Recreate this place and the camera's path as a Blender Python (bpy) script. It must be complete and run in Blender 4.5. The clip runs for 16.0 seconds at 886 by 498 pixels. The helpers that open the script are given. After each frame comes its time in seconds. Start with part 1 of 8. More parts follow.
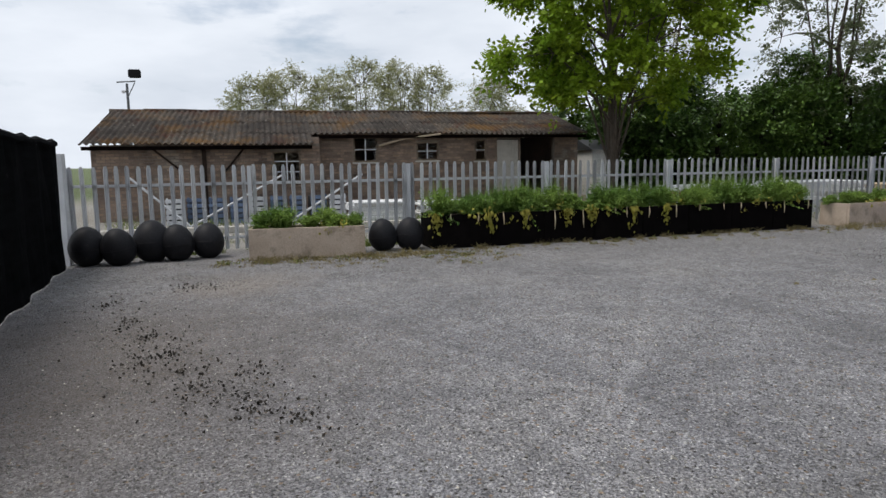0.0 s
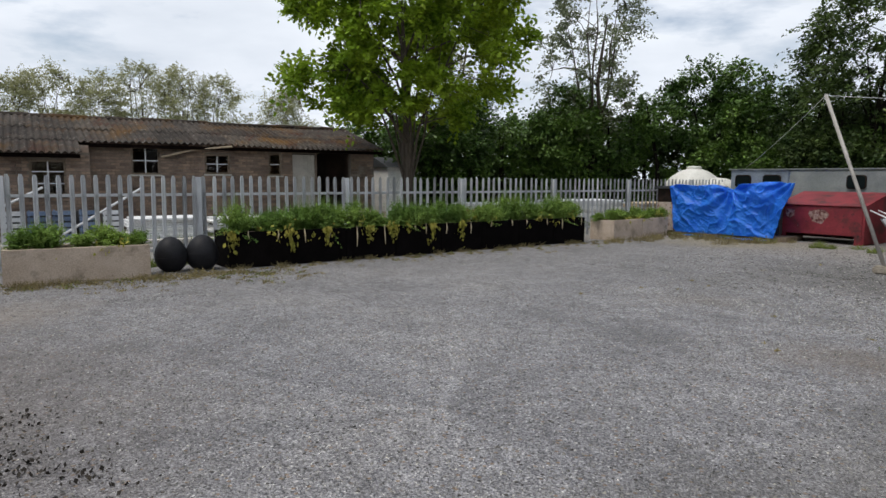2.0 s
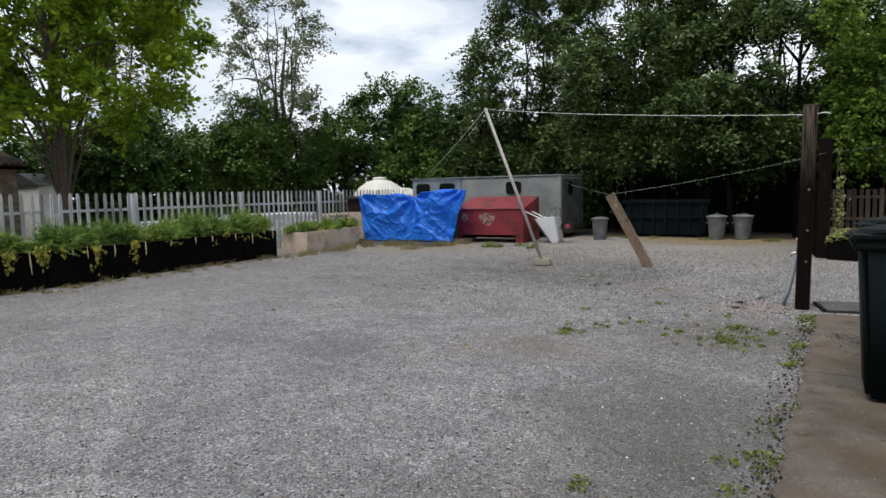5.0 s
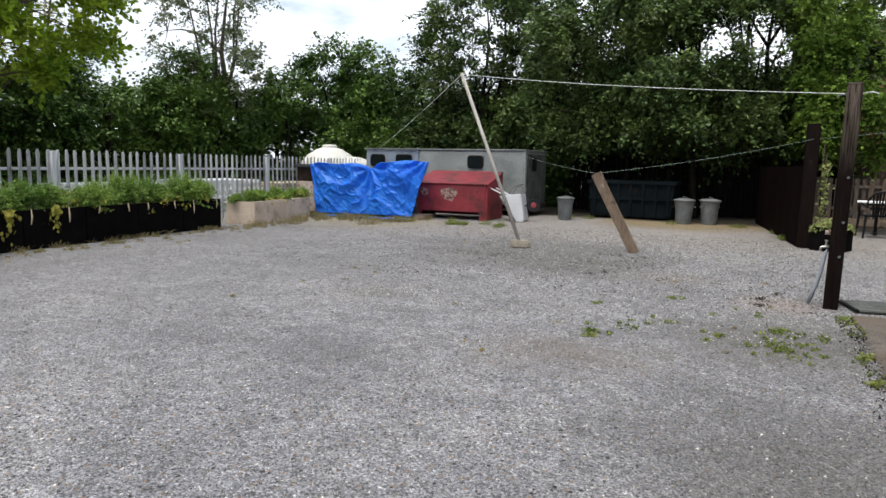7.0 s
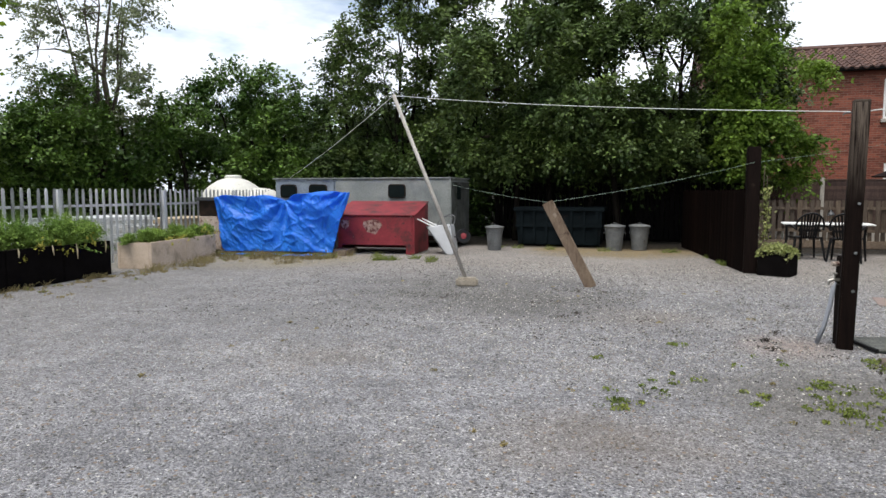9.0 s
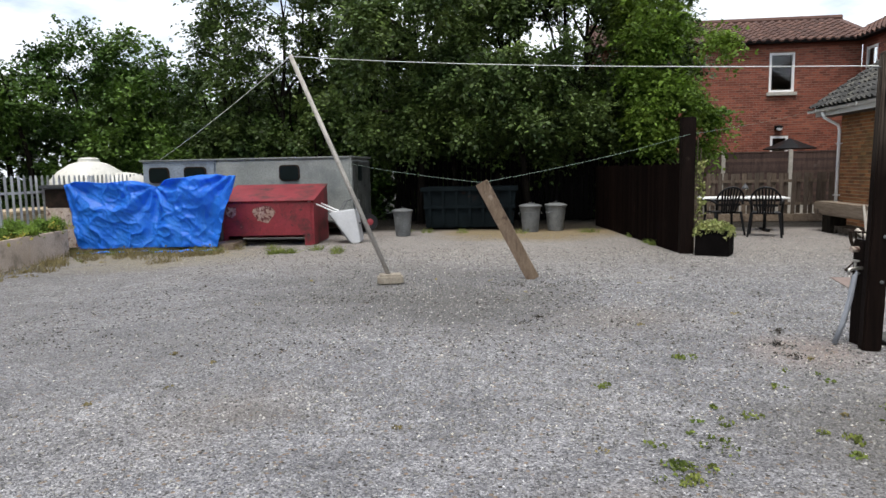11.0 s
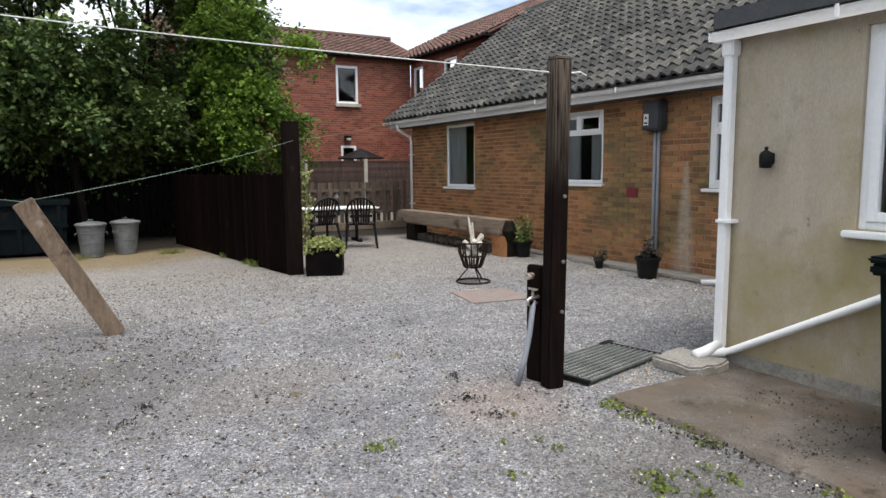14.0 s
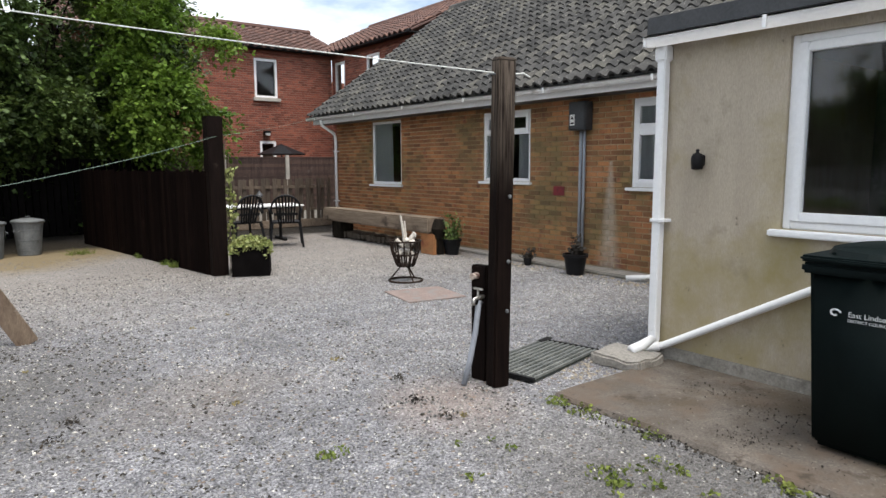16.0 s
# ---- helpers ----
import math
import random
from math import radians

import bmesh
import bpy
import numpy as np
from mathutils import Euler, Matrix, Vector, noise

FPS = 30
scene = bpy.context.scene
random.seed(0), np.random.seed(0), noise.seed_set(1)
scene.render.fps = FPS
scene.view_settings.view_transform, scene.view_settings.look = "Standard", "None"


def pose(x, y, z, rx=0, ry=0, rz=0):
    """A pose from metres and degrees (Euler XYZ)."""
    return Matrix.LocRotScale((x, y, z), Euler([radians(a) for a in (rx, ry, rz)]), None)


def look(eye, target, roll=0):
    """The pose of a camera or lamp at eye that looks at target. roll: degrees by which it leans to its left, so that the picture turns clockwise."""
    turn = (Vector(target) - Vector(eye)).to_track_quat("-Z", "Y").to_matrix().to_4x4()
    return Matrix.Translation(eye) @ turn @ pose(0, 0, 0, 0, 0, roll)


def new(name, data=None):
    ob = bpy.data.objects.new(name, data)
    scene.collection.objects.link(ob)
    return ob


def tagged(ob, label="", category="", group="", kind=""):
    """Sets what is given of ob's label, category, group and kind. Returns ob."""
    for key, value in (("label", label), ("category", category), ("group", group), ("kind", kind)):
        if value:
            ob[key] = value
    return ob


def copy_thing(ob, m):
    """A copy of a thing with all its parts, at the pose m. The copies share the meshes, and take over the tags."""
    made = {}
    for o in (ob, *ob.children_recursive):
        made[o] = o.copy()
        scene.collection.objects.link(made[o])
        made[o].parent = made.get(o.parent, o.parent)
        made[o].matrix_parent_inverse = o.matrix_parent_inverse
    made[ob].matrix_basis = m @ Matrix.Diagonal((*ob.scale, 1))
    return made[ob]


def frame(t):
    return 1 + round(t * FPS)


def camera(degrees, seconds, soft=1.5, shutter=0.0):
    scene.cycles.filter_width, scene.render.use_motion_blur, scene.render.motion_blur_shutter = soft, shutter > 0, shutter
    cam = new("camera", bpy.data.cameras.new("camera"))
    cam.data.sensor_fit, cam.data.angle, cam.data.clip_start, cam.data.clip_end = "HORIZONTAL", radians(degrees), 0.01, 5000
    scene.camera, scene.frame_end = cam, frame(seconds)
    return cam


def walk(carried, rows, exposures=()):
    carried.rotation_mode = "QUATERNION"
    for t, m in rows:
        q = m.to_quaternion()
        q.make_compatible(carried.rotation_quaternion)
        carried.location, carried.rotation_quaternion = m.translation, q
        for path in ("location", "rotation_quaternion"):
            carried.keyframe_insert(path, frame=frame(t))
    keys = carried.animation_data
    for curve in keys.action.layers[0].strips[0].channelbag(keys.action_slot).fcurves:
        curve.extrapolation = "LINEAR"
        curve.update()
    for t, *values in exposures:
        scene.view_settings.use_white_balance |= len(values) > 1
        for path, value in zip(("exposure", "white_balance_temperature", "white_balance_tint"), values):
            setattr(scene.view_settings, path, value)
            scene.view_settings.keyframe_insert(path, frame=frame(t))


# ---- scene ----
cam = camera(67.8, 16.0)

PATH = [
    (0, (3.758, -2.197, 1.514), (1.839, -1.699, 1.253), -0.8),
    (0.5, (3.733, -2.205, 1.537), (1.847, -1.586, 1.295), -0.0),
    (1, (3.698, -2.24, 1.546), (1.882, -1.435, 1.31), -0.1),
    (1.5, (3.641, -2.25, 1.546), (1.896, -1.299, 1.325), 0.4),
    (2, (3.535, -2.29, 1.517), (1.859, -1.221, 1.302), 0.4),
    (2.5, (3.567, -2.256, 1.552), (1.916, -1.147, 1.339), 0.7),
    (3, (3.551, -2.205, 1.562), (1.939, -1.046, 1.32), 1.0),
    (3.5, (3.517, -2.089, 1.565), (1.926, -0.887, 1.414), 0.2),
    (4, (3.474, -1.982, 1.522), (2.005, -0.631, 1.388), 0.6),
    (4.5, (3.451, -1.907, 1.492), (2.203, -0.355, 1.304), 1.1),
    (5, (3.254, -1.866, 1.416), (2.212, -0.168, 1.242), -1.2),
    (7.5, (1.844, -1.018, 1.405), (1.047, 0.798, 1.146), 1.5),
    (8, (1.548, -0.818, 1.415), (0.891, 1.062, 1.23), 0.3),
    (10.5, (0.359, 0.727, 1.483), (-0.129, 2.659, 1.305), 0.1),
    (11, (0.142, 1.137, 1.463), (-0.096, 3.108, 1.227), -1.1),
    (11.5, (0.044, 1.555, 1.464), (-0.058, 3.54, 1.241), -0.1),
    (12, (-0.006, 1.941, 1.48), (0.123, 3.922, 1.238), 1.8),
    (12.5, (-0.085, 2.285, 1.499), (0.39, 4.198, 1.163), -1.8),
    (13, (-0.084, 2.564, 1.507), (0.472, 4.471, 1.27), -0.8),
    (13.5, (-0.029, 2.816, 1.528), (0.658, 4.681, 1.306), -0.2),
    (14, (-0.074, 2.996, 1.539), (0.916, 4.718, 1.3), -0.6),
    (14.5, (-0.143, 3.111, 1.561), (0.955, 4.763, 1.304), -1.5),
    (15, (-0.174, 3.15, 1.56), (0.947, 4.784, 1.289), -0.8),
    (15.5, (-0.19, 3.141, 1.566), (1.006, 4.721, 1.3), -0.4),
    (16, (-0.203, 3.138, 1.562), (0.991, 4.723, 1.311), -0.2),
]
walk(cam, [(t, look(eye, target, roll)) for t, eye, target, roll in PATH],
     [(0, 0.0), (2, 0.05), (3.5, 0.2), (4.5, 0.15), (5, 0.2), (7.5, 0.62), (10.5, 0.57), (12.5, 0.57), (14.5, 0.79), (16, 0.81)])

# ---- world, sun ----
world = bpy.data.worlds.new("overcast_sky")
scene.world = world
world.use_nodes = True
wn, wl = world.node_tree.nodes, world.node_tree.links
wn.clear()
w_out, w_bg = wn.new("ShaderNodeOutputWorld"), wn.new("ShaderNodeBackground")
w_sky = wn.new("ShaderNodeTexSky")
w_sky.sky_type, w_sky.sun_disc = "NISHITA", False
w_sky.sun_elevation, w_sky.sun_rotation = radians(68), radians(186)
w_co, w_map = wn.new("ShaderNodeTexCoord"), wn.new("ShaderNodeMapping")
w_map.inputs["Scale"].default_value = (1.0, 1.0, 3.2)
w_noise, w_ramp, w_mix = wn.new("ShaderNodeTexNoise"), wn.new("ShaderNodeValToRGB"), wn.new("ShaderNodeMix")
w_noise.inputs["Scale"].default_value, w_noise.inputs["Detail"].default_value = 2.1, 7.0
w_noise.inputs["Roughness"].default_value = 0.58
w_ramp.color_ramp.elements[0].position, w_ramp.color_ramp.elements[1].position = 0.31, 0.47
w_n2, w_r2 = wn.new("ShaderNodeTexNoise"), wn.new("ShaderNodeValToRGB")
w_n2.inputs["Scale"].default_value, w_n2.inputs["Detail"].default_value = 3.3, 5.0
w_r2.color_ramp.elements[0].color, w_r2.color_ramp.elements[0].position = (6.6, 7.2, 8.1, 1), 0.3
w_r2.color_ramp.elements[1].color, w_r2.color_ramp.elements[1].position = (8.6, 9.1, 9.9, 1), 0.6
w_mix.data_type = "RGBA"
wl.new(w_co.outputs["Generated"], w_map.inputs["Vector"])
wl.new(w_map.outputs["Vector"], w_noise.inputs["Vector"])
wl.new(w_map.outputs["Vector"], w_n2.inputs["Vector"])
wl.new(w_noise.outputs["Fac"], w_ramp.inputs["Fac"])
wl.new(w_n2.outputs["Fac"], w_r2.inputs["Fac"])
wl.new(w_ramp.outputs["Color"], w_mix.inputs["Factor"])
wl.new(w_sky.outputs["Color"], w_mix.inputs["A"])
wl.new(w_r2.outputs["Color"], w_mix.inputs["B"])
wl.new(w_mix.outputs["Result"], w_bg.inputs["Color"])
wl.new(w_bg.outputs["Background"], w_out.inputs["Surface"])
w_bg.inputs["Strength"].default_value = 0.1

sun = new("sun", bpy.data.lights.new("sun", "SUN"))
sun.data.energy, sun.data.angle, sun.data.color = 2.1, radians(28), (1.0, 0.94, 0.86)
sun.matrix_world = look((-1, -9.5, 24), (0, 0, 0))


# ---- materials ----
def ramp_of(nt, cols, lo=0.3, hi=0.7):
    r = nt.nodes.new("ShaderNodeValToRGB")
    e = r.color_ramp.elements
    while len(e) < len(cols):
        e.new(0.5)
    for k, c in enumerate(cols):
        e[k].position = lo + (hi - lo) * k / max(1, len(cols) - 1)
        e[k].color = (*c, 1)
    return r


def noise_of(nt, co, scale, detail=5.0, rough=0.6, stretch=None):
    n = nt.nodes.new("ShaderNodeTexNoise")
    n.inputs["Scale"].default_value, n.inputs["Detail"].default_value, n.inputs["Roughness"].default_value = scale, detail, rough
    if stretch:
        m = nt.nodes.new("ShaderNodeMapping")
        m.inputs["Scale"].default_value = stretch
        nt.links.new(co, m.inputs["Vector"])
        co = m.outputs["Vector"]
    nt.links.new(co, n.inputs["Vector"])
    return n


def blend(nt, fac, a, b, kind="MIX"):
    m = nt.nodes.new("ShaderNodeMix")
    m.data_type, m.blend_type = "RGBA", kind
    for value, slot in ((fac, "Factor"), (a, "A"), (b, "B")):
        if isinstance(value, (int, float)):
            m.inputs[slot].default_value = value
        elif isinstance(value, tuple):
            m.inputs[slot].default_value = (*value, 1)
        else:
            nt.links.new(value, m.inputs[slot])
    return m.outputs["Result"]


def mat(name, cols, rough=0.8, metal=0.0, scale=3.0, fine=60.0, bump=0.25, depth=0.004, vary=0.0, stains=(), stretch=None, spec=0.4, leafy=0.0, mottle=0.35):
    """A worn surface: large patches through cols, fine grain with relief, stains of other colours, and a shade of its own for each piece."""
    m = bpy.data.materials.new(name)
    m.use_nodes = True
    nt = m.node_tree
    b = nt.nodes["Principled BSDF"]
    co = nt.nodes.new("ShaderNodeNewGeometry").outputs["Position"]
    big, grain = noise_of(nt, co, scale, stretch=stretch), noise_of(nt, co, fine, 4.0, 0.7, stretch=stretch)
    ramp = ramp_of(nt, cols)
    nt.links.new(big.outputs["Fac"], ramp.inputs["Fac"])
    col = ramp.outputs["Color"]
    g = ramp_of(nt, [(1 - mottle,) * 3, (1 + mottle,) * 3], 0.25, 0.75)
    nt.links.new(grain.outputs["Fac"], g.inputs["Fac"])
    col = blend(nt, 1.0, col, g.outputs["Color"], "MULTIPLY")
    for colour, size, lo, hi in stains:
        s = noise_of(nt, co, size, 6.0, 0.65)
        r = ramp_of(nt, [(0, 0, 0), (1, 1, 1)], lo, hi)
        nt.links.new(s.outputs["Fac"], r.inputs["Fac"])
        col = blend(nt, r.outputs["Color"], col, colour)
    if vary:
        oi, gi = nt.nodes.new("ShaderNodeObjectInfo"), nt.nodes.new("ShaderNodeNewGeometry")
        add, fr = nt.nodes.new("ShaderNodeMath"), nt.nodes.new("ShaderNodeMath")
        fr.operation = "FRACT"
        nt.links.new(oi.outputs["Random"], add.inputs[0])
        nt.links.new(gi.outputs["Random Per Island"], add.inputs[1])
        nt.links.new(add.outputs[0], fr.inputs[0])
        v = ramp_of(nt, [(1 - vary,) * 3, (1.0, 1.0, 1.0), (1 + vary, 1 + vary * 0.9, 1 + vary * 0.6)], 0.0, 1.0)
        nt.links.new(fr.outputs[0], v.inputs["Fac"])
        col = blend(nt, 1.0, col, v.outputs["Color"], "MULTIPLY")
    nt.links.new(col, b.inputs["Base Color"])
    b.inputs["Roughness"].default_value, b.inputs["Metallic"].default_value = rough, metal
    b.inputs["Specular IOR Level"].default_value = spec
    rr = nt.nodes.new("ShaderNodeMapRange")
    rr.inputs["To Min"].default_value, rr.inputs["To Max"].default_value = max(0.03, rough - 0.12), min(1.0, rough + 0.12)
    nt.links.new(grain.outputs["Fac"], rr.inputs["Value"])
    nt.links.new(rr.outputs["Result"], b.inputs["Roughness"])
    if bump:
        bp = nt.nodes.new("ShaderNodeBump")
        bp.inputs["Strength"].default_value, bp.inputs["Distance"].default_value = bump, depth
        nt.links.new(grain.outputs["Fac"], bp.inputs["Height"])
        nt.links.new(bp.outputs["Normal"], b.inputs["Normal"])
    if leafy:
        tr, mx = nt.nodes.new("ShaderNodeBsdfTranslucent"), nt.nodes.new("ShaderNodeMixShader")
        nt.links.new(col, tr.inputs["Color"])
        mx.inputs["Fac"].default_value = leafy
        nt.links.new(b.outputs["BSDF"], mx.inputs[1])
        nt.links.new(tr.outputs["BSDF"], mx.inputs[2])
        nt.links.new(mx.outputs["Shader"], nt.nodes["Material Output"].inputs["Surface"])
    return m


def ground_material():
    """Crushed grey stone in the yard, with bare earth, dark worn patches and pale chips; tree shade coloured in along
    the back; rough grass and earth beyond the fence.
    """
    m = bpy.data.materials.new("yard_gravel")
    m.use_nodes = True
    nt = m.node_tree
    b = nt.nodes["Principled BSDF"]
    co = nt.nodes.new("ShaderNodeNewGeometry").outputs["Position"]
    stones = nt.nodes.new("ShaderNodeTexVoronoi")
    stones.inputs["Scale"].default_value, stones.inputs["Randomness"].default_value = 96.0, 1.0
    nt.links.new(co, stones.inputs["Vector"])
    bw = nt.nodes.new("ShaderNodeSeparateColor")
    nt.links.new(stones.outputs["Color"], bw.inputs["Color"])
    tone = ramp_of(nt, [(0.105, 0.104, 0.106), (0.185, 0.183, 0.191), (0.252, 0.25, 0.257), (0.34, 0.335, 0.33), (0.6, 0.59, 0.57)], 0.0, 1.0)
    tone.color_ramp.elements[3].position = 0.965
    nt.links.new(bw.outputs["Red"], tone.inputs["Fac"])
    col = tone.outputs["Color"]
    coarse = nt.nodes.new("ShaderNodeTexVoronoi")
    coarse.inputs["Scale"].default_value, coarse.inputs["Randomness"].default_value = 58.0, 1.0
    nt.links.new(co, coarse.inputs["Vector"])
    cs_ = nt.nodes.new("ShaderNodeSeparateColor")
    nt.links.new(coarse.outputs["Color"], cs_.inputs["Color"])
    ctone = ramp_of(nt, [(0.98, 0.98, 1.0), (1.12, 1.12, 1.15), (1.17, 1.17, 1.2), (1.36, 1.36, 1.37)], 0.05, 0.95)
    nt.links.new(cs_.outputs["Green"], ctone.inputs["Fac"])
    col = blend(nt, 1.0, col, ctone.outputs["Color"], "MULTIPLY")
    gap = nt.nodes.new("ShaderNodeMapRange")
    gap.inputs["From Min"].default_value, gap.inputs["From Max"].default_value = 0.42, 0.72
    gap.inputs["To Min"].default_value, gap.inputs["To Max"].default_value = 1.0, 0.76
    nt.links.new(coarse.outputs["Distance"], gap.inputs["Value"])
    col = blend(nt, 1.0, col, gap.outputs["Result"], "MULTIPLY")
    bits = nt.nodes.new("ShaderNodeTexVoronoi")
    bits.inputs["Scale"].default_value = 27.0
    nt.links.new(co, bits.inputs["Vector"])
    sb = nt.nodes.new("ShaderNodeSeparateColor")
    nt.links.new(bits.outputs["Color"], sb.inputs["Color"])
    near = nt.nodes.new("ShaderNodeMapRange")
    near.inputs["From Min"].default_value, near.inputs["From Max"].default_value = 0.34, 0.26
    nt.links.new(bits.outputs["Distance"], near.inputs["Value"])
    for channel, lo, hi, colour in (("Red", 0.86, 0.88, (0.05, 0.045, 0.04)), ("Green", 0.955, 0.97, (0.5, 0.48, 0.45)), ("Blue", 0.9, 0.92, (0.26, 0.2, 0.15))):
        pick, both = ramp_of(nt, [(0, 0, 0), (1, 1, 1)], lo, hi), nt.nodes.new("ShaderNodeMath")
        both.operation = "MULTIPLY"
        nt.links.new(sb.outputs[channel], pick.inputs["Fac"])
        nt.links.new(pick.outputs["Color"], both.inputs[0])
        nt.links.new(near.outputs["Result"], both.inputs[1])
        col = blend(nt, both.outputs[0], col, colour)
    grit = noise_of(nt, co, 170.0, 3.0, 0.7)
    gr = ramp_of(nt, [(0.66,) * 3, (1.3,) * 3], 0.3, 0.7)
    nt.links.new(grit.outputs["Fac"], gr.inputs["Fac"])
    col = blend(nt, 1.0, col, gr.outputs["Color"], "MULTIPLY")
    wear = noise_of(nt, co, 0.55, 6.0, 0.62)
    wr = ramp_of(nt, [(0.8, 0.8, 0.82), (1.06, 1.06, 1.07), (1.24, 1.22, 1.19)], 0.3, 0.7)
    nt.links.new(wear.outputs["Fac"], wr.inputs["Fac"])
    col = blend(nt, 1.0, col, wr.outputs["Color"], "MULTIPLY")
    for size, low, high in ((11.0, 0.86, 1.14), (5.0, 0.88, 1.12), (1.7, 0.88, 1.12)):
        mot = noise_of(nt, co, size, 4.0, 0.6)
        mr_ = ramp_of(nt, [(low,) * 3, (high,) * 3], 0.35, 0.65)
        nt.links.new(mot.outputs["Fac"], mr_.inputs["Fac"])
        col = blend(nt, 1.0, col, mr_.outputs["Color"], "MULTIPLY")
    sep = nt.nodes.new("ShaderNodeSeparateXYZ")
    nt.links.new(co, sep.inputs["Vector"])
    edge = noise_of(nt, co, 0.9, 6.0, 0.65)

    def zone(axis, lo, hi, wobble=2.4):
        """0 to 1 along an axis from lo to hi, with a ragged edge."""
        mr, ad = nt.nodes.new("ShaderNodeMapRange"), nt.nodes.new("ShaderNodeMath")
        ad.operation = "MULTIPLY_ADD"
        ad.inputs[1].default_value = wobble
        nt.links.new(edge.outputs["Fac"], ad.inputs[0])
        nt.links.new(sep.outputs[axis], ad.inputs[2])
        mr.inputs["From Min"].default_value, mr.inputs["From Max"].default_value = lo + wobble / 2, hi + wobble / 2
        nt.links.new(ad.outputs[0], mr.inputs["Value"])
        return mr.outputs["Result"]

    def patch(x, y, r, soft, wobble=0.9):
        """1 inside a ragged round patch about (x, y)."""
        d, mr, ad = nt.nodes.new("ShaderNodeVectorMath"), nt.nodes.new("ShaderNodeMapRange"), nt.nodes.new("ShaderNodeMath")
        d.operation = "DISTANCE"
        nt.links.new(co, d.inputs[0])
        d.inputs[1].default_value = (x, y, 0)
        ad.operation = "MULTIPLY_ADD"
        ad.inputs[1].default_value = -2 * wobble
        nt.links.new(edge.outputs["Fac"], ad.inputs[0])
        nt.links.new(d.outputs["Value"], ad.inputs[2])
        mr.inputs["From Min"].default_value, mr.inputs["From Max"].default_value = r - wobble, r - wobble - soft
        nt.links.new(ad.outputs[0], mr.inputs["Value"])
        return mr.outputs["Result"]

    speck = ramp_of(nt, [(0, 0, 0), (1, 1, 1)], 0.35, 0.62)
    nt.links.new(grit.outputs["Fac"], speck.inputs["Fac"])

    def over(mask, colour, amount):
        nonlocal col
        a = nt.nodes.new("ShaderNodeMath")
        a.operation = "MULTIPLY"
        a.inputs[1].default_value = amount
        nt.links.new(mask, a.inputs[0])
        tint = blend(nt, speck.outputs["Color"], tuple(c * 0.7 for c in colour), tuple(c * 1.2 for c in colour))
        col = blend(nt, a.outputs[0], col, tint)

    over(zone("Y", 9.6, 12.5), (0.36, 0.315, 0.27), 0.6)
    over(zone("X", -1.5, -6.6), (0.19, 0.175, 0.16), 0.35)
    over(patch(-1.5, -4.2, 3.6, 2.5), (0.15, 0.125, 0.105), 0.65)
    over(patch(0.4, 17.0, 2.7, 1.0), (0.27, 0.20, 0.095), 0.8)
    over(patch(2.35, 6.5, 0.62, 0.4, 0.3), (0.34, 0.25, 0.20), 0.45)
    over(patch(-0.5, 8.3, 1.7, 1.2), (0.10, 0.095, 0.09), 0.6)
    over(patch(-1.4, 9.3, 2.6, 1.6), (0.13, 0.122, 0.115), 0.5)
    over(patch(-0.6, 2.6, 0.9, 0.8), (0.11, 0.11, 0.115), 0.45)
    over(patch(2.5, 4.7, 1.4, 1.0), (0.125, 0.115, 0.10), 0.65)
    over(patch(2.6, 2.2, 1.4, 1.0), (0.12, 0.115, 0.105), 0.6)
    over(patch(2.6, 0.4, 1.5, 1.0), (0.12, 0.115, 0.105), 0.6)
    over(patch(-3.2, 6.5, 1.6, 1.4), (0.13, 0.13, 0.135), 0.4)
    over(patch(-5.0, -2.6, 1.1, 0.9), (0.36, 0.30, 0.24), 0.4)
    over(patch(0.8, 3.6, 0.8, 0.7), (0.21, 0.165, 0.12), 0.45)
    over(patch(-1.6, 5.0, 0.7, 0.7), (0.22, 0.175, 0.13), 0.4)
    over(patch(1.2, 7.6, 0.9, 0.8), (0.23, 0.18, 0.135), 0.4)
    over(zone("X", -8.0, -8.9, 0.5), (0.34, 0.32, 0.28), 0.8)
    over(zone("X", -24.0, -34.0, 6), (0.10, 0.13, 0.05), 0.95)
    over(patch(-6.3, 12.5, 2.2, 1.2), (0.30, 0.255, 0.15), 0.5)
    # Near-black strip at the back: the trees' shade put into the ground colour.
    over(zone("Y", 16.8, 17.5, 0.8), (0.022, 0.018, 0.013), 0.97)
    nt.links.new(col, b.inputs["Base Color"])
    b.inputs["Roughness"].default_value, b.inputs["Specular IOR Level"].default_value = 0.9, 0.25
    bp = nt.nodes.new("ShaderNodeBump")
    bp.inputs["Strength"].default_value, bp.inputs["Distance"].default_value = 1.0, 0.014
    nt.links.new(stones.outputs["Distance"], bp.inputs["Height"])
    bp.invert = True
    bp2 = nt.nodes.new("ShaderNodeBump")
    bp2.inputs["Strength"].default_value, bp2.inputs["Distance"].default_value = 0.6, 0.014
    bp2.invert = True
    nt.links.new(coarse.outputs["Distance"], bp2.inputs["Height"])
    nt.links.new(bp.outputs["Normal"], bp2.inputs["Normal"])
    nt.links.new(bp2.outputs["Normal"], b.inputs["Normal"])
    return m


def glass_material():
    m = bpy.data.materials.new("window_glass")
    m.use_nodes = True
    b = m.node_tree.nodes["Principled BSDF"]
    b.inputs["Base Color"].default_value = (0.92, 0.95, 0.95, 1)
    b.inputs["Roughness"].default_value, b.inputs["IOR"].default_value = 0.01, 1.42
    b.inputs["Transmission Weight"].default_value = 1.0
    return m


